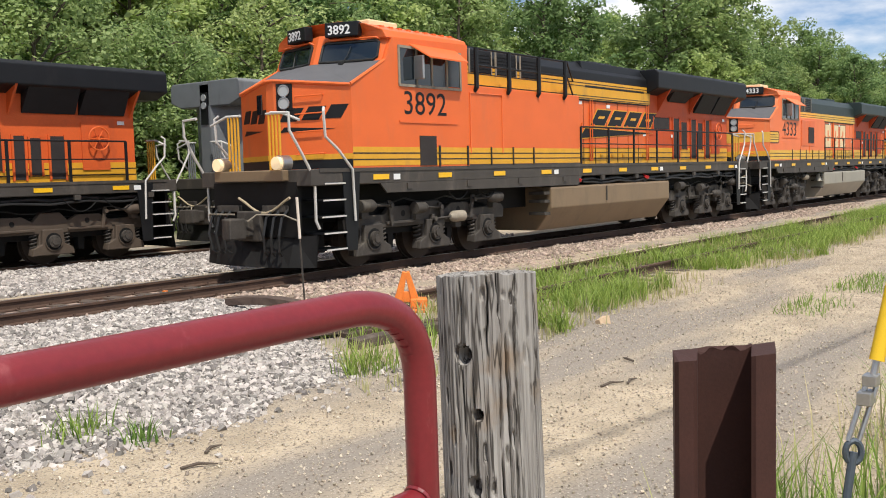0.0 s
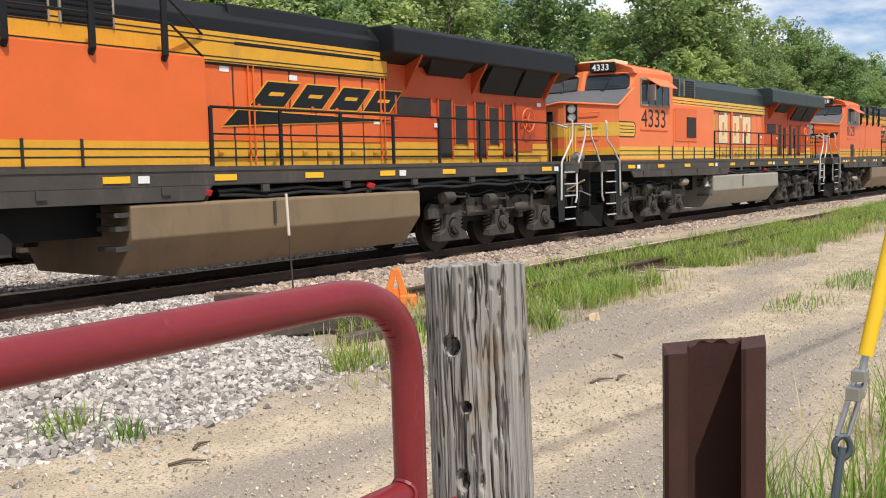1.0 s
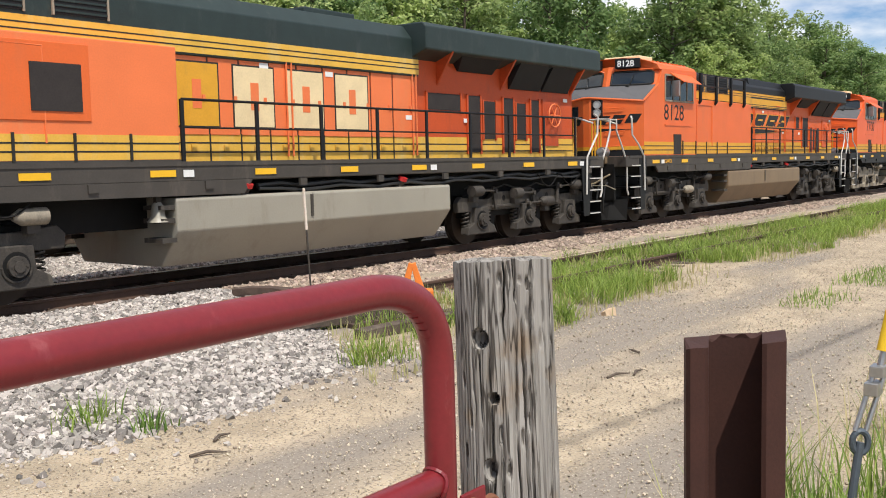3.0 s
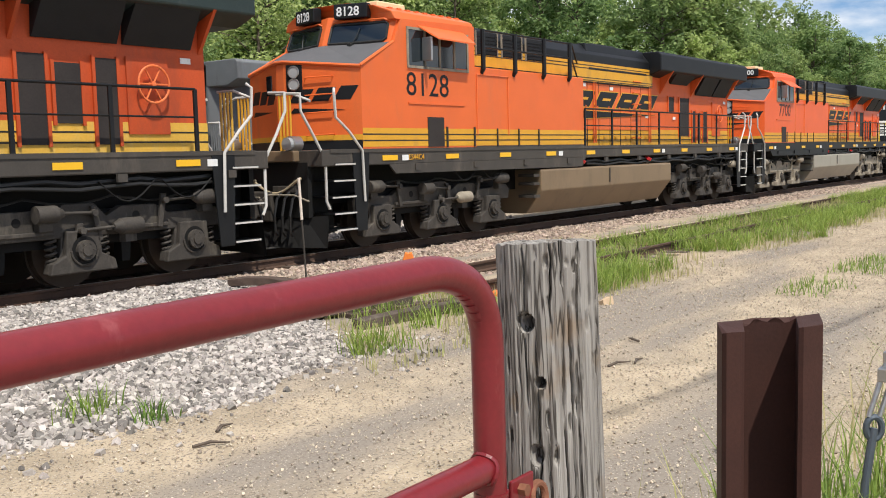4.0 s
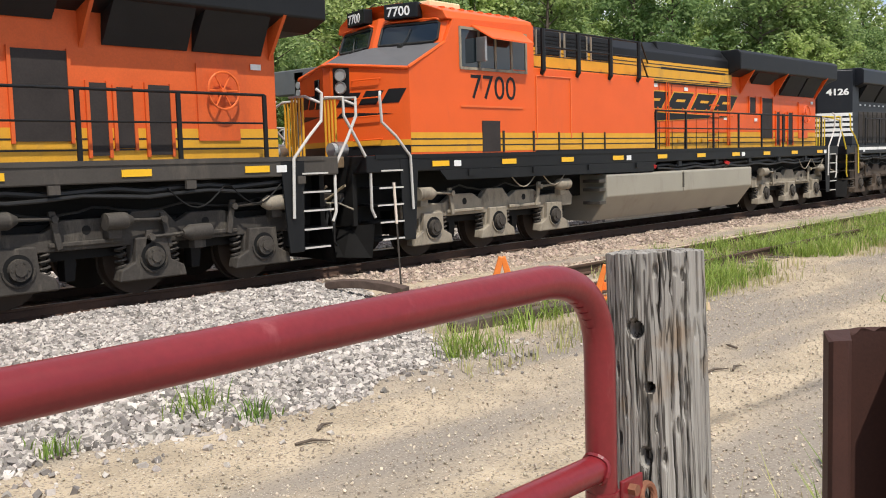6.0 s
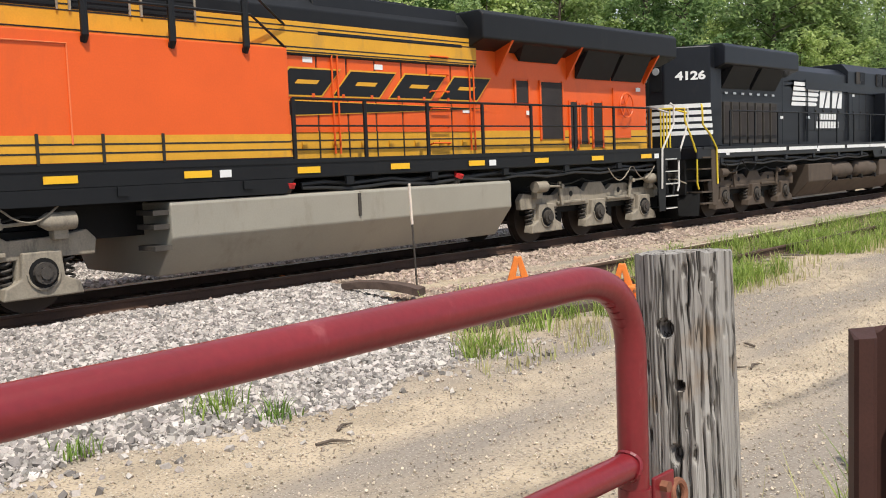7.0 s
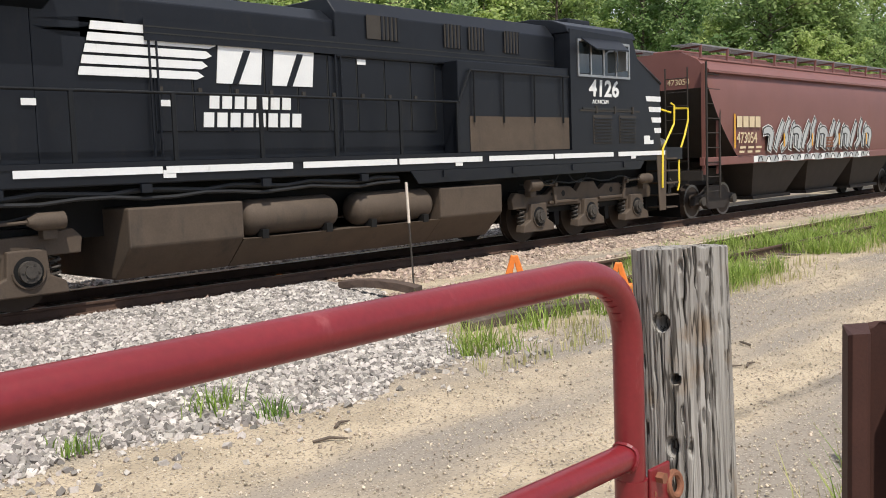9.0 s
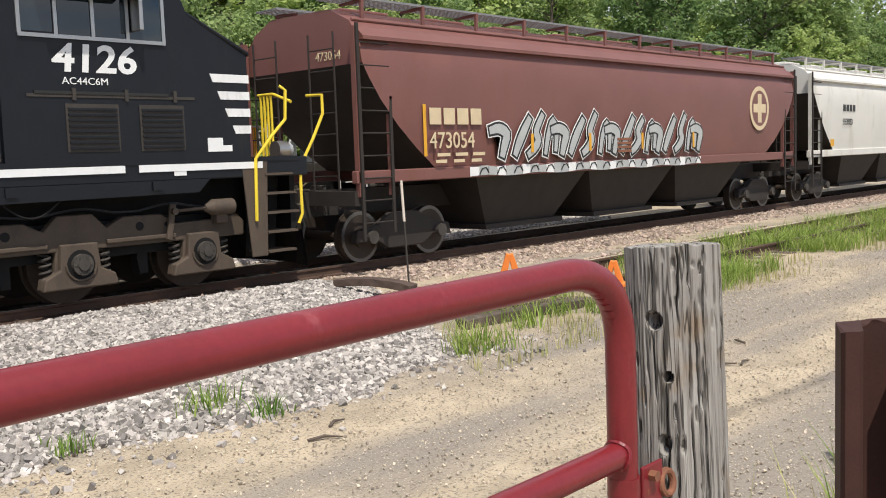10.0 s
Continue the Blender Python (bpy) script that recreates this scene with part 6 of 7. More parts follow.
pts = scatter(2600, -6.9, -2.3, -7.9, -4.6, lambda x, y: x > -6.6 + (y + 7.4) * 0.72 and clumped(x, y, 0.0, 1.3), ground_height)
blades("dry_grass", pts, DRYGRASS, "dry straw round the old timbers", 0.05, 0.2, 10, 0.006)


# ---------- woods ----------
def tree_meshes(seed, height, crown_from, spread, leaf, count):
    """Tapered trunk with limbs, and a crown of small leaf clumps with gaps."""
    rg = random.Random(seed)
    s = Shape()
    lean = (rg.uniform(-0.4, 0.4), rg.uniform(-0.4, 0.4))
    trunk = [(lean[0] * (t ** 1.5), lean[1] * (t ** 1.5), height * 0.9 * t) for t in [i / 7 for i in range(8)]]
    s.tube(trunk, [0.20 * (1 - 0.85 * i / 7) * height / 12 for i in range(8)], 7)
    clumps = []
    for i in range(26):
        t = crown_from + (0.97 - crown_from) * (i + rg.random()) / 26
        base = Vector((lean[0] * t ** 1.5, lean[1] * t ** 1.5, height * 0.9 * t))
        a = i * 2.4 + rg.uniform(-0.5, 0.5)
        u = (t - crown_from) / (1 - crown_from)
        reach = spread * (0.45 + 0.75 * sin(pi * min(1, u * 0.85 + 0.12))) * rg.uniform(0.55, 1.1)
        tip = base + Vector((cos(a) * reach, sin(a) * reach, reach * rg.uniform(0.15, 0.6)))
        midp = (base + tip) / 2 + Vector((0, 0, 0.12 * reach))
        s.tube([base, midp, tip], [0.05, 0.03, 0.012], 5)
        for q in range(4):
            c = base.lerp(tip, 0.45 + 0.2 * q) + Vector((rg.gauss(0, 0.3), rg.gauss(0, 0.3), rg.gauss(0, 0.3))) * spread * 0.28
            clumps.append((c, spread * rg.uniform(0.16, 0.34)))
    clumps += [(Vector((lean[0], lean[1], height * 0.95)), spread * 0.3)]
    g = np.random.default_rng(seed)
    idx = g.integers(0, len(clumps), count)
    C = np.array([tuple(clumps[i][0]) for i in idx])
    Rr = np.array([clumps[i][1] for i in idx])
    dv = g.normal(size=(count, 3))
    dv /= np.linalg.norm(dv, axis=1)[:, None]
    P = C + dv * (Rr * (0.35 + 0.75 * g.random(count) ** 0.5))[:, None] * np.array([1, 1, 0.75])
    nrm = dv * 0.45 + g.normal(size=(count, 3)) * 0.45 + np.array([0, 0, 0.65])
    nrm /= np.linalg.norm(nrm, axis=1)[:, None]
    t1 = np.cross(nrm, g.normal(size=(count, 3)))
    t1 /= np.linalg.norm(t1, axis=1)[:, None]
    t2 = np.cross(nrm, t1)
    sz = (leaf * (0.6 + 0.8 * g.random(count)))[:, None]
    V = np.stack([P - t1 * sz, P + t2 * sz * 0.55, P + t1 * sz, P - t2 * sz * 0.55], 1)
    me = bpy.data.meshes.new("crown")
    me.from_pydata(V.reshape(-1, 3).tolist(), [], np.arange(count * 4).reshape(-1, 4).tolist())
    me.materials.append(LEAF_PALE if seed > 6 else LEAF_LIGHT if seed in (1, 3, 6) else LEAF)
    tm = s.mesh("trunk")
    tm.materials.append(BARK)
    return tm, me


KINDS = []
for seed, hgt, cf, sp, leaf, cnt in ((1, 13, 0.22, 2.9, 0.17, 6500), (2, 15, 0.28, 2.6, 0.16, 6500), (3, 11, 0.12, 2.8, 0.17, 6000), (4, 16.5, 0.35, 3.0, 0.17, 6500), (5, 4.2, 0.08, 1.7, 0.13, 3000), (6, 5.5, 0.05, 2.0, 0.14, 3500), (7, 10, 0.14, 2.5, 0.10, 10000), (8, 9, 0.10, 2.3, 0.10, 9000)):
    KINDS.append(tree_meshes(seed, hgt, cf, sp, leaf, cnt))
LABELS = ["broad leafy tree with a full green crown at the wood's edge", "tall leafy tree with a loose green crown", "bushy leafy tree branching low", "tall slender tree with gaps in its crown",
          "low green bush at the edge of the wood", "rounded green shrub under the trees", "young pale green tree with fine leaves at the wood's edge", "young bushy pale tree with fine leaves"]
firsts = {}
rt = random.Random(21)


def plant(kind, x, y, size=1.0):
    m = pose(x, y, ground_height(x, y) - 0.1, 0, 0, rt.uniform(0, 360)) @ Matrix.Diagonal((size, size, size * rt.uniform(0.92, 1.1), 1))
    if kind not in firsts:
        bush = kind in (4, 5)
        root = thing("bush" if bush else "tree", LABELS[kind], "bush" if bush else "tree", group="bushes along the wood" if bush else "trees of the wood")
        for nm, me in zip(("trunk", "crown"), KINDS[kind]):
            o = new(nm, me)
            o.parent = root
        root.matrix_basis = m
        firsts[kind] = root
        return root
    r = copy_thing(firsts[kind], Matrix.Identity(4))
    r.matrix_basis = m
    return r


x = -12.0
while x < 330:
    far = x > 90
    low = 0.74 if 55 < x < 69 else 0.98 if 35 < x < 70 else 1.0 if x < 100 else 1.2 if x >= 130 else 0.95 if x >= 70 else 1.0
    gap = 3.4 if x < 60 else 5.0 if x < 130 else 9.0
    plant(rt.choice((0, 1, 2, 3)), x + rt.uniform(-1, 1), 21 + rt.uniform(-2.5, 2.5) + 0.03 * x, rt.uniform(0.8, 1.05) * low)
    plant(rt.choice((0, 1, 2, 3)), x + rt.uniform(-1, 1) + 1.7, 26.5 + rt.uniform(-2, 2) + 0.03 * x, rt.uniform(0.92, 1.2) * low)
    plant(rt.choice((0, 1, 3)), x + rt.uniform(-1, 1), 33 + rt.uniform(-2, 2) + 0.03 * x, rt.uniform(0.95, 1.25) * low)
    if x < 110:
        plant(rt.choice((4, 5)), x + rt.uniform(-1, 1), 16.5 + rt.uniform(-1, 1) + 0.02 * x, rt.uniform(0.7, 1.1))
        plant(rt.choice((4, 5)), x + 1.6 + rt.uniform(-1, 1), 18.5 + rt.uniform(-1, 1) + 0.02 * x, rt.uniform(0.8, 1.3))
    x += gap


# a front row of younger, paler trees at the wood's edge
for i in range(15):
    plant((6, 7)[i % 2], -6 + i * 2.6 + rt.uniform(-0.8, 0.8), 15.6 + 0.12 * i + rt.uniform(-0.8, 0.8), rt.uniform(0.8, 1.1))

# single tall trees standing over the wood
for x, y, k, size in ((74, 25, 3, 1.42), (79, 24.5, 1, 1.5), (84, 25, 3, 1.45), (93, 27, 3, 1.35), (140, 30, 0, 1.5)):
    plant(k, x, y, size)

# ---------- things beside the track ----------
st = thing("marker_stake", "thin steel stake with a faded white top, driven into the ballast", "stake", pose(-2.66, -2.79, BASE - 0.1, 0, -3, 0))
part("shaft", Shape().box(-0.014, 0.014, -0.010, 0.010, 0, 1.15), GRIME, st, "dark steel lower shaft", bevel=0.004)
part("painted_top", Shape().box(-0.020, 0.020, -0.013, 0.013, 1.15, 1.80), mat("faded white stake paint", (0.72, 0.62, 0.52), 0.7, var=0.2), st, "faded white painted top", bevel=0.004)


def orange_bracket(x, y, rz, size=1.0):
    """Cast A-shaped track fitting in safety orange."""
    o = thing("track_derail_frame", "safety orange cast A-frame track fitting standing on the ground", "track fitting", pose(x, y, BASE, 0, 0, rz), group="orange track fittings")
    for k in (-1, 1):
        part("leg", Shape().prism([(k * 0.24 * size, 0), (k * 0.10 * size, 0), (-k * 0.02 * size, 0.58 * size), (k * 0.05 * size, 0.60 * size)], -0.05, 0.05), SAFETY, o, bevel=0.012)
    part("cross_web", Shape().prism([(-0.17 * size, 0.14), (0.17 * size, 0.14), (0.10 * size, 0.30 * size), (-0.10 * size, 0.30 * size)], -0.03, 0.03), SAFETY, o, bevel=0.01)
    part("base_plate", Shape().box(-0.34 * size, 0.30 * size, -0.22, 0.22, 0.0, 0.05), SAFETY, o, bevel=0.015)
    part("hinge_block", Shape().box(0.05, 0.30 * size, -0.12, 0.12, 0.05, 0.20), SAFETY, o, bevel=0.02)
    part("bolt", Shape().tube([(0.17, -0.14, 0.13), (0.17, 0.14, 0.13)], 0.025, 8), RUST, o)
    return o


orange_bracket(-2.5, -4.72, -50, 1.0)
orange_bracket(-2.02, -6.2, -62, 0.85)


def timber(name, x, y, z, ln, w, t, rz, ry, material, label, sag=0.0):
    o = thing(name, label, "timber", pose(x, y, z, 0, ry, rz), group="old timbers")
    s = Shape()
    n = 8
    pts, f = [], []
    rg = random.Random(int(ln * 100 + x * 10))
    for i in range(n + 1):
        u = i / n
        dz = -sag * (2 * u - 1) ** 2
        j = rg.uniform(-0.006, 0.006)
        pts += [(ln * u, -w / 2 + j, dz), (ln * u, w / 2 + j, dz), (ln * u, w / 2 - j, t + dz + j), (ln * u, -w / 2 - j, t + dz - j)]
    for i in range(n):
        a = 4 * i
        f += [(a + k, a + (k + 1) % 4, a + 4 + (k + 1) % 4, a + 4 + k) for k in range(4)]
    f += [(3, 2, 1, 0), (4 * n, 4 * n + 1, 4 * n + 2, 4 * n + 3)]
    part("board", s.add(pts, f), material, o, bevel=0.006)
    return o


timber("old_plank", -4.15, -2.75, 0.02, 1.25, 0.26, 0.11, -70, 3, PLANK, "warped dark plank lying on the stone heap", 0.06)
timber("old_tie", -5.2, -6.1, -0.2, 2.3, 0.2, 0.12, -8, 0, TIE, "half-buried old tie in the grass", 0.02)
timber("old_tie", -5.6, -5.0, -0.16, 2.0, 0.2, 0.14, -20, 0, TIE, "weathered old tie lying beside the crushed stone", 0.0)
timber("old_plank", -4.7, -5.5, -0.2, 2.1, 0.16, 0.07, -15, 0, PLANK, "grey board lying in the grass", 0.02)
timber("old_plank", -4.3, -4.9, -0.19, 1.9, 0.14, 0.06, 5, 0, PLANK, "grey board lying in the grass", 0.0)
for x, y, rz, ln in ((-8.8, -7.96, 20, 0.22), (-9.14, -8.22, -30, 0.26), (-10.37, -6.95, 40, 0.3), (-5.12, -9.59, 10, 0.25), (-5.35, -9.5, -15, 0.3), (-4.2, -9.1, 60, 0.2)):
    o = thing("stick", "short dry stick lying on the sandy ground", "stick", pose(x, y, ground_height(x, y) + 0.015, 0, 0, rz), group="sticks on the road")
    part("twig", Shape().tube([(-ln / 2, 0, 0), (0, 0.02, 0.012), (ln / 2, -0.01, 0)], [0.012, 0.014, 0.006], 6), BARK, o)
stone = rocks("tan_stone", [(-2.28, -7.8, BASE + 0.03)], mat("tan sandstone", (0.55, 0.40, 0.26), 0.9, bump=0.3), "tan stone at the grass edge", "stone", 0.15, 0.16, 3)
stone["kind"] = ""

mk_ = thing("track_marker", "small orange marker block standing between the rails", "marker", pose(-3.57, -0.50, -0.20))
part("marker_block", Shape().prism([(-0.04, 0), (0.04, 0), (0.03, 0.19), (-0.03, 0.19)], -0.04, 0.04), SAFETY, mk_, bevel=0.008)

# signal mast far along the line
sg = thing("signal_mast", "dark railway signal mast with round heads beside the line", "signal", pose(33.0, -6.6, BASE))
part("mast", Shape().tube([(0, 0, 0), (0, 0, 7.6)], 0.09, 10), BLACK, sg)
for z in (6.5, 7.6):
    part("target", Shape().tube([(-0.06, 0, z), (-0.02, 0, z)], 0.42, 20), BLACK, sg)
    part("lamp_housing", Shape().tube([(-0.35, 0, z + 0.08), (0.12, 0, z + 0.08)], 0.14, 12), BLACK, sg)
part("ladder", Shape().tube([(0.3, -0.2, 0), (0.25, -0.2, 7.2)], 0.02, 6).tube([(0.3, 0.2, 0), (0.25, 0.2, 7.2)], 0.02, 6), GRIME, sg)

# ---------- foreground: gate, posts, guy strap ----------


def bezier_bend(a, corner, b, n=10):
    a, c, b = Vector(a), Vector(corner), Vector(b)
    return [a.lerp(c, t).lerp(c.lerp(b, t), t) for t in [i / n for i in range(n + 1)]]


cab_ = thing("utility_line", "black overhead cable strung between wooden poles beside the yard road", "utility line")
for y0, z0, r in ((-17.75, 15.0, 0.03),):
    part("cable", Shape().tube([(-45, y0 + 3.2, z0 + 0.5), (-11.3, y0 + 0.3, z0), (-4.4, y0 - 0.35, z0), (30, y0 - 3.6, z0 + 0.5)], r, 8), HOSE, cab_)
for px, py in ((-44.8, -14.55), (29.8, -21.35)):
    part("pole", Shape().tube([(px, py, BASE - 0.3), (px, py, 15.9)], [0.19, 0.13], 12), BARK, cab_, "tall wooden pole", smooth=True)
gate = thing("tube_gate", "oxide red tubular steel gate end with a crimped bend", "gate")
GY = -12.635
top = [(-16.2, GY, 1.565), (-14.5, GY, 1.575), (-13.28, GY, 1.583), (-12.75, GY, 1.590)] + bezier_bend((-12.36, GY, 1.594), (-12.152, GY, 1.606), (-12.155, GY, 1.44), 12) + [(-12.154, GY, 1.30), (-12.15, GY, 0.10)]
part("top_tube", Shape().tube(top, 0.0282, 20), GATE, gate, smooth=True)
for i, a in enumerate((0.44, 0.52, 0.60, 0.68, 0.76, 0.84)):
    p = bezier_bend((-12.36, GY, 1.594), (-12.152, GY, 1.606), (-12.155, GY, 1.44), 50)[int(a * 50)]
    q = bezier_bend((-12.36, GY, 1.594), (-12.152, GY, 1.606), (-12.155, GY, 1.44), 50)[int(a * 50) + 1]
    d = (q - p).normalized()
    inner = Vector((-1, 0, -1)).normalized()
    part("crimp", Shape().tube([p + inner * 0.013 - d * 0.006 + Vector((0, -0.002, 0)), p + inner * 0.013 + d * 0.006 + Vector((0, -0.002, 0))], 0.0175, 12), GATE, gate, smooth=True)
for z in (1.245, 0.88, 0.52, 0.16):
    part("cross_tube", Shape().tube([(-16.2, GY - 0.002, z), (-12.17, GY - 0.002, z)], 0.0255, 18), GATE, gate, smooth=True)
    part("weld_bead", Shape().tube([(-12.178 + 0.004 * sin(a * 3), GY - 0.002 + 0.027 * cos(a), z + 0.027 * sin(a)) for a in [i * pi / 10 for i in range(21)]], 0.005, 6), GATE, gate)
hinge = new("hinge")
hinge.parent = gate
part("hinge_plate", Shape().box(-12.132, -12.06, GY - 0.03, GY - 0.022, 1.12, 1.215), GATE, hinge, "chipped red hinge plate", bevel=0.003)
part("hinge_collar", Shape().tube([(-12.152, GY, 1.13), (-12.152, GY, 1.20)], 0.031, 16), GATE, hinge, smooth=True)
part("eye_bolt", Shape().tube([(-12.045 + 0.022 * cos(a), GY - 0.03 + 0.004 * sin(a), 1.165 + 0.022 * sin(a)) for a in [i * pi / 10 for i in range(21)]], 0.007, 8), RUST, hinge, "rusty eye bolt")
part("bolt_shank", Shape().tube([(-12.12, GY - 0.026, 1.165), (-12.02, GY + 0.03, 1.165)], 0.008, 8), RUST, hinge)
for z in (1.135, 1.195):
    part("nut", Shape().tube([(-12.105, GY - 0.045, z), (-12.105, GY - 0.022, z)], 0.011, 6), RUST, hinge)

# weathered wooden gate post, checked and bored
def gate_post():
    rg = random.Random(5)
    z0, z1 = BASE - 0.1, 1.612
    nu = 340
    levels = [z0 + (1.08 - z0) * i / 20 for i in range(20)] + [1.08 + (z1 - 1.08) * i / 130 for i in range(131)]
    nv = len(levels) - 1
    cracks = [(rg.uniform(0, 2 * pi), rg.uniform(0.025, 0.05), rg.uniform(0.6, 1.45), rg.uniform(1.2, 1.75), rg.uniform(0.005, 0.016)) for _ in range(34)]
    chips = [(rg.uniform(0, 2 * pi), rg.uniform(1.1, 1.6), rg.uniform(0.003, 0.006), rg.uniform(0.006, 0.026), rg.uniform(0.004, 0.012)) for _ in range(90)]
    v, f = [], []
    face = math.atan2(-0.62, -0.78)
    holes = [(face - 0.62, 1.468, 0.019, 0.045), (face - 0.36, 1.358, 0.012, 0.045), (face - 0.47, 1.225, 0.013, 0.03)]
    cracks += [(face - 0.62, 0.035, 1.30, 1.63, 0.04), (face - 0.42, 0.04, 0.8, 1.46, 0.045), (face + 0.30, 0.045, 1.1, 1.53, 0.045), (face + 0.42, 0.035, 0.9, 1.40, 0.045), (face - 0.1, 0.03, 1.42, 1.63, 0.03), (face + 0.12, 0.03, 0.9, 1.30, 0.035), (face + 0.55, 0.03, 1.1, 1.63, 0.012), (face + 0.0, 0.05, 1.54, 1.63, 0.014)]
    for j in range(nv + 1):
        z = levels[j]
        for i in range(nu):
            a = 2 * pi * i / nu
            r = 0.094 + 0.004 * noise.noise((cos(a) * 1.5, sin(a) * 1.5, z * 1.2)) + 0.0012 * noise.noise((cos(a) * 14, sin(a) * 14, z * 2.5)) + 0.0012 * noise.noise((cos(a) * 34, sin(a) * 34, z * 6))
            for ca, w, lo, hi, dp in cracks:
                if lo < z < hi:
                    dd = (a + 0.12 * noise.noise((z * 3, ca, 0)) + 0.05 * noise.noise((z * 22, ca, 4)) - ca + pi) % (2 * pi) - pi
                    r -= dp * (0.6 + 0.9 * noise.noise((z * 9, ca * 3, 7))) * math.exp(-(dd / (w * 0.5)) ** 2) * min(1, (z - lo) * 12, (hi - z) * 12 if hi < 1.6 else 1)
            for ca, cz, w, h, dp in chips:
                if abs(z - cz) < h:
                    dd = ((a - ca + pi) % (2 * pi) - pi) * 0.094
                    if abs(dd) < w:
                        r -= dp * (1 - (dd / w) ** 2) * (1 - ((z - cz) / h) ** 2)
            for ha, hz, hr, dp in holes:
                dd = ((a - ha + pi) % (2 * pi) - pi) * 0.094
                st_ = 1.7 if hz < 1.3 else 1.0
                q = (dd * dd + ((z - hz) / st_) ** 2) / (hr * hr) * (1 + 0.22 * noise.noise((dd * 60, z * 60, hz)))
                if q < 1:
                    r -= dp * (1 - q ** 2)
            zz = z + (0.006 * noise.noise((cos(a) * 5, sin(a) * 5, 3)) if j == nv else 0)
            v.append((r * cos(a), r * sin(a), zz))
    for j in range(nv):
        for i in range(nu):
            f.append((j * nu + i, j * nu + (i + 1) % nu, (j + 1) * nu + (i + 1) % nu, (j + 1) * nu + i))
    c = len(v)
    for q in range(1, 5):
        for i in range(nu):
            x, y, z = v[nv * nu + i]
            s = 1 - q / 4.6
            v.append((x * s, y * s, z1 + 0.004 + 0.004 * noise.noise((x * s * 60, y * s * 60, 1))))
    for q in range(4):
        lo = nv * nu if q == 0 else c + (q - 1) * nu
        hi = c + q * nu
        f += [(lo + i, lo + (i + 1) % nu, hi + (i + 1) % nu, hi + i) for i in range(nu)]
    f.append(tuple(c + 3 * nu + i for i in range(nu)))
    s = Shape().add(v, f)
    return s


post = thing("gate_post", "weathered grey round wooden post, cracked, with bored holes", "post", pose(-11.99, -12.695, 0, -3.2, 3.0, 0))
part("timber", gate_post(), POSTWOOD, post, smooth=True)

# sawn-off rusty steel section
U, W = Vector((0.605, -0.796, 0)), Vector((0.8, 0.6, 0))
T0 = Vector((-11.332, -12.746, 0))
bm_ = thing("steel_post", "dark brown rusted steel beam set upright, torch-cut top", "post")


def plan(uw):
    return [tuple((T0 + U * a * 1.15 + W * b * 1.15).xy) for a, b in uw]


def cut_plate(uw, name, ztop, seed):
    """An upright plate from a plan outline, with a ragged torch-cut top."""
    n = len(uw)
    P = plan(uw)
    rg = random.Random(seed)
    pts = [(x, y, BASE - 0.1) for x, y in P] + [(x, y, ztop(a) + rg.uniform(-0.003, 0.003)) for (x, y), (a, b) in zip(P, uw)]
    part(name, Shape().add(pts, [tuple(range(n - 1, -1, -1)), tuple(range(n, 2 * n))] + [(i, (i + 1) % n, n + (i + 1) % n, n + i) for i in range(n)]), BEAMRUST, bm_)


def strip_uw(a0, b0, a1, b1, t, n=8):
    d = Vector((a1 - a0, b1 - b0)).normalized()
    o = Vector((-d.y, d.x)) * t
    fwd = [(a0 + (a1 - a0) * i / n, b0 + (b1 - b0) * i / n) for i in range(n + 1)]
    return fwd + [(p[0] + o.x, p[1] + o.y) for p in reversed(fwd)]


zt = lambda a: 1.350 + 0.065 * a
cut_plate([(-0.006, 0.012), (0.000, 0.0), (0.030, 0.0), (0.040, 0.012), (0.072, 0.13), (0.018, 0.13)], "flange", zt, 1)
cut_plate(strip_uw(0.060, 0.132, 0.192, 0.132, 0.016, 14), "web", lambda a: 1.344 + 0.05 * a + 0.005 * sin(a * 140) + 0.003 * sin(a * 61), 2)
cut_plate([(0.148, 0.006), (0.156, 0.0), (0.200, 0.012), (0.204, 0.022), (0.238, 0.13), (0.188, 0.13)], "flange", zt, 3)

# guy wire with yellow guard, turnbuckle and anchor rod
guy = thing("guy_wire", "guy wire with yellow guard, galvanised turnbuckle and anchor rod", "guy wire")
A = Vector((-9.17, -12.50, BASE - 0.05))
h0, h1 = Vector((-9.035, -12.561, 0.536)), Vector((-8.964, -12.615, 0.824))
part("anchor_rod", Shape().tube([A, Vector((-9.065, -12.546, 0.364)), h0], 0.019, 10), mat("galvanised dark rod", (0.10, 0.12, 0.14), 0.5, 0.5), guy)
part("anchor_eye", Shape().tube([h0 + Vector((0.605, -0.796, 0)) * 0.035 * cos(a) + Vector((0, 0, 0.05 * sin(a))) for a in [i * pi / 8 for i in range(17)]], 0.015, 8), mat("galvanised dark rod", (0.1, 0.12, 0.14)), guy)
for k in (-1, 1):
    o = Vector((0.605, -0.796, 0)) * 0.024 * k
    part("turnbuckle_bar", Shape().tube([h0 + o + Vector((0, 0, 0.05)), h1 + o], 0.012, 8), STEEL, guy)
part("clamp", Shape().box(-0.05, 0.05, -0.03, 0.03, 0, 0.06), STEEL, guy, bevel=0.005).matrix_basis = Matrix.Translation(h0.lerp(h1, 0.72))
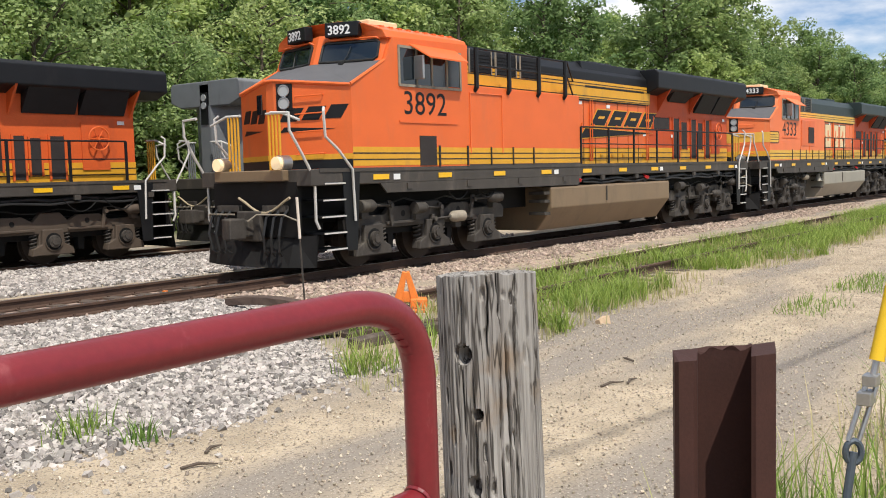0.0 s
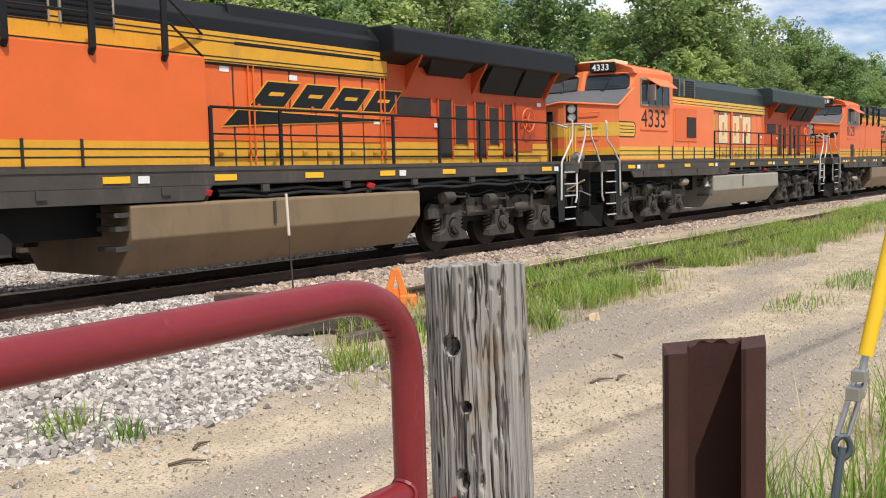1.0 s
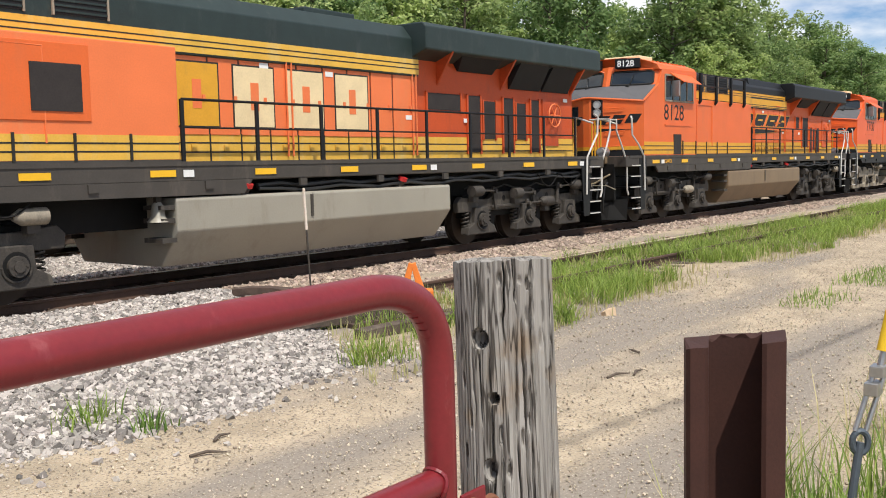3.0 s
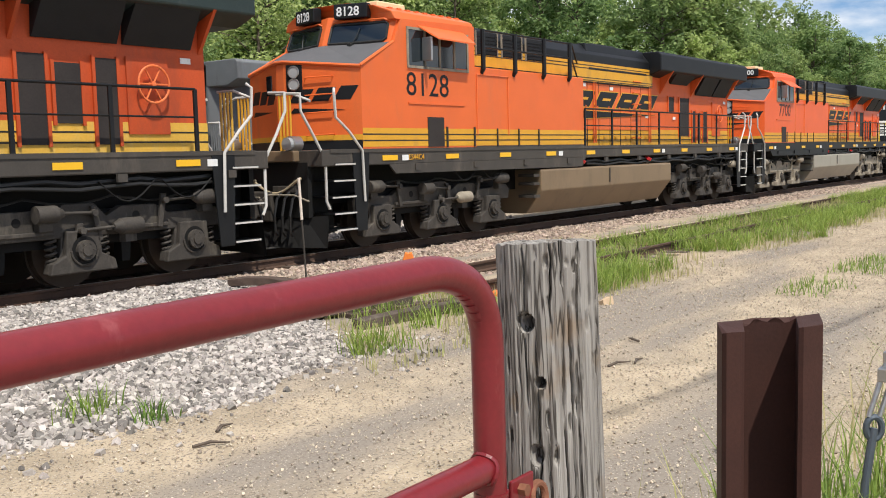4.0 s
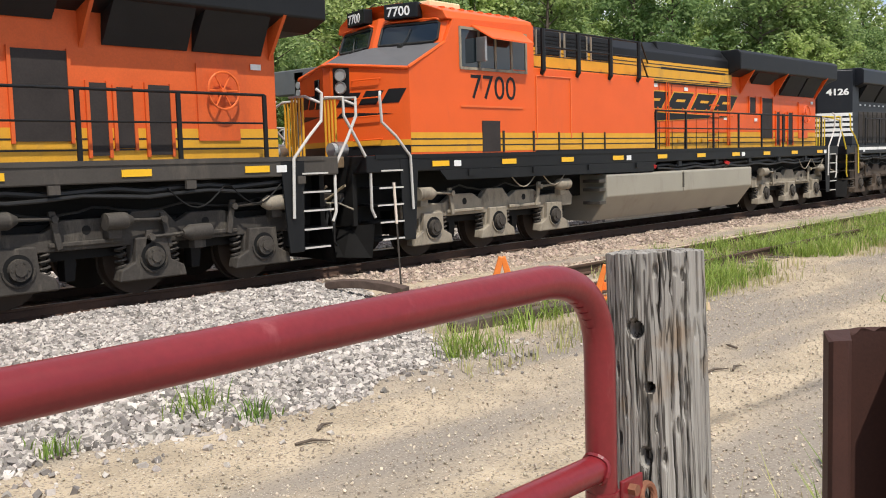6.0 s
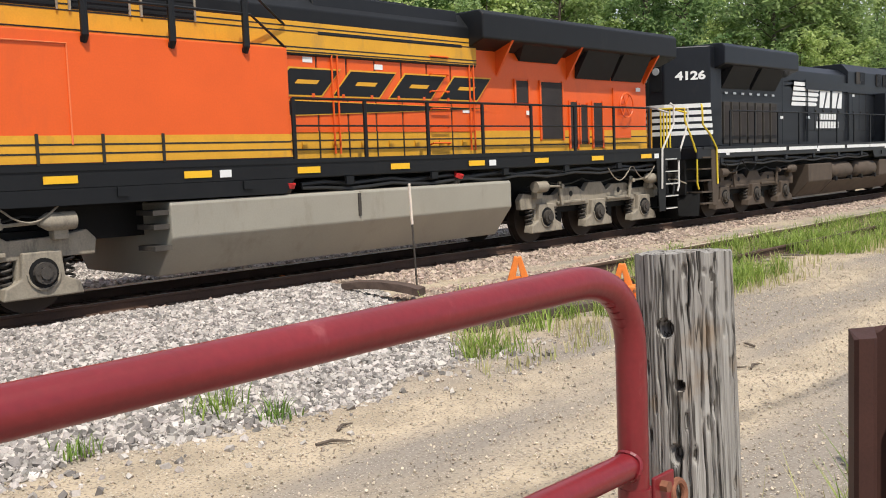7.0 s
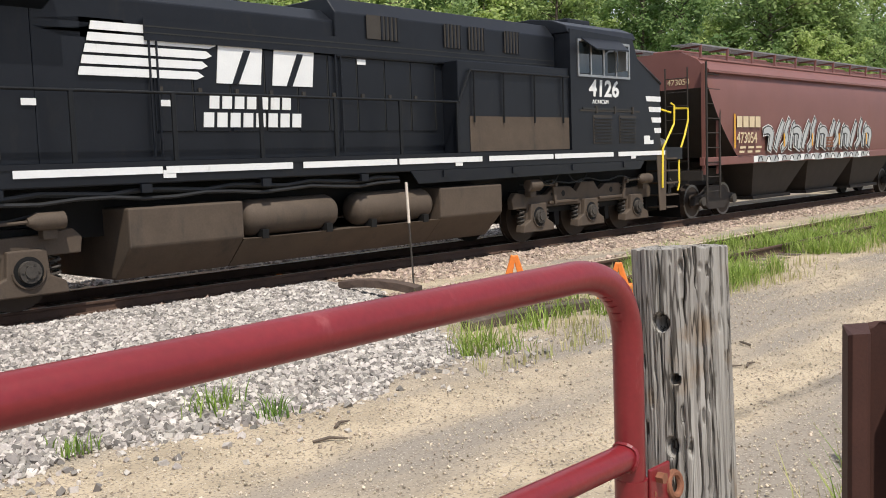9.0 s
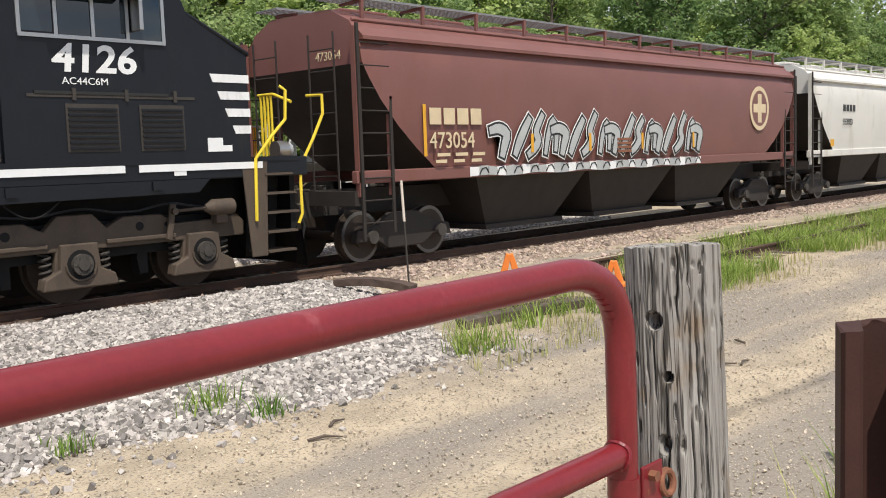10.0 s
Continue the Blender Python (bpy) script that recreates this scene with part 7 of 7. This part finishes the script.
part("clamp", Shape().box(-0.04, 0.04, -0.03, 0.03, 0, 0.05), STEEL, guy, bevel=0.005).matrix_basis = Matrix.Translation(h1)
up_ = (Vector((-8.847, -12.687, 1.313)) - h1)
part("wire", Shape().tube([h1, h1 + up_ * 0.25], 0.016, 8), STEEL, guy)
part("yellow_guard", Shape().tube([h1 + up_ * 0.22, h1 + up_ * 5.5], 0.032, 12), STRAP, guy, "yellow plastic guy guard", smooth=True)

pts = scatter(3600, -9.6, -5.2, -13.4, -11.9, lambda x, y: y < -12.05 + 0.25 * sin(x * 2) - 0.06 * (x + 9) and clumped(x, y, -0.35, 1.3), ground_height)
blades("tall_weeds", pts, GRASS, "tall green weeds round the guy anchor", 0.2, 0.7, 30, 0.005, 0.8)
pts = scatter(500, -9.6, -5.5, -13.4, -11.7, lambda x, y: clumped(x, y, -0.1, 1.5), ground_height)
blades("tall_weeds", pts, DRYGRASS, "dry straw among the weeds", 0.3, 0.8, 31, 0.005, 0.6)
pts = scatter(160, -10.6, -9.4, -12.3, -11.7, lambda x, y: clumped(x, y, -0.1, 2), ground_height)
blades("thin_weeds", pts, DRYGRASS, "thin weeds beside the posts", 0.3, 0.75, 32, 0.003, 0.4)

# ---------- the train rolls past ----------
RUN = ((0.0, -1.95), (0.5, 4.03), (1.0, 9.85), (1.5, 15.45), (2.0, 21.16), (2.5, 26.94), (4.0, 44.35), (4.5, 50.55), (5.0, 56.25), (5.5, 62.25), (7.0, 79.93), (7.5, 85.72), (8.0, 91.4),
       (8.5, 97.11), (9.0, 102.96), (9.5, 108.88), (10.0, 115.0))


def run_at(t):
    return float(np.interp(t, [a for a, b in RUN], [b for a, b in RUN]))


def motions():
    for ob, start, turn in UNITS:
        walk(ob, [(t, pose(start - s, 0, 0, 0, 0, turn)) for t, s in RUN])
    ticks = [i / 15 for i in range(151)]
    roll = [run_at(t) for t in ticks]
    for w, r, sense, x in WHEELS:
        walk(w, [(t, pose(x, 0, r, 0, -sense * math.degrees((s - roll[0]) / r), 0)) for t, s in zip(ticks, roll)])


motions()
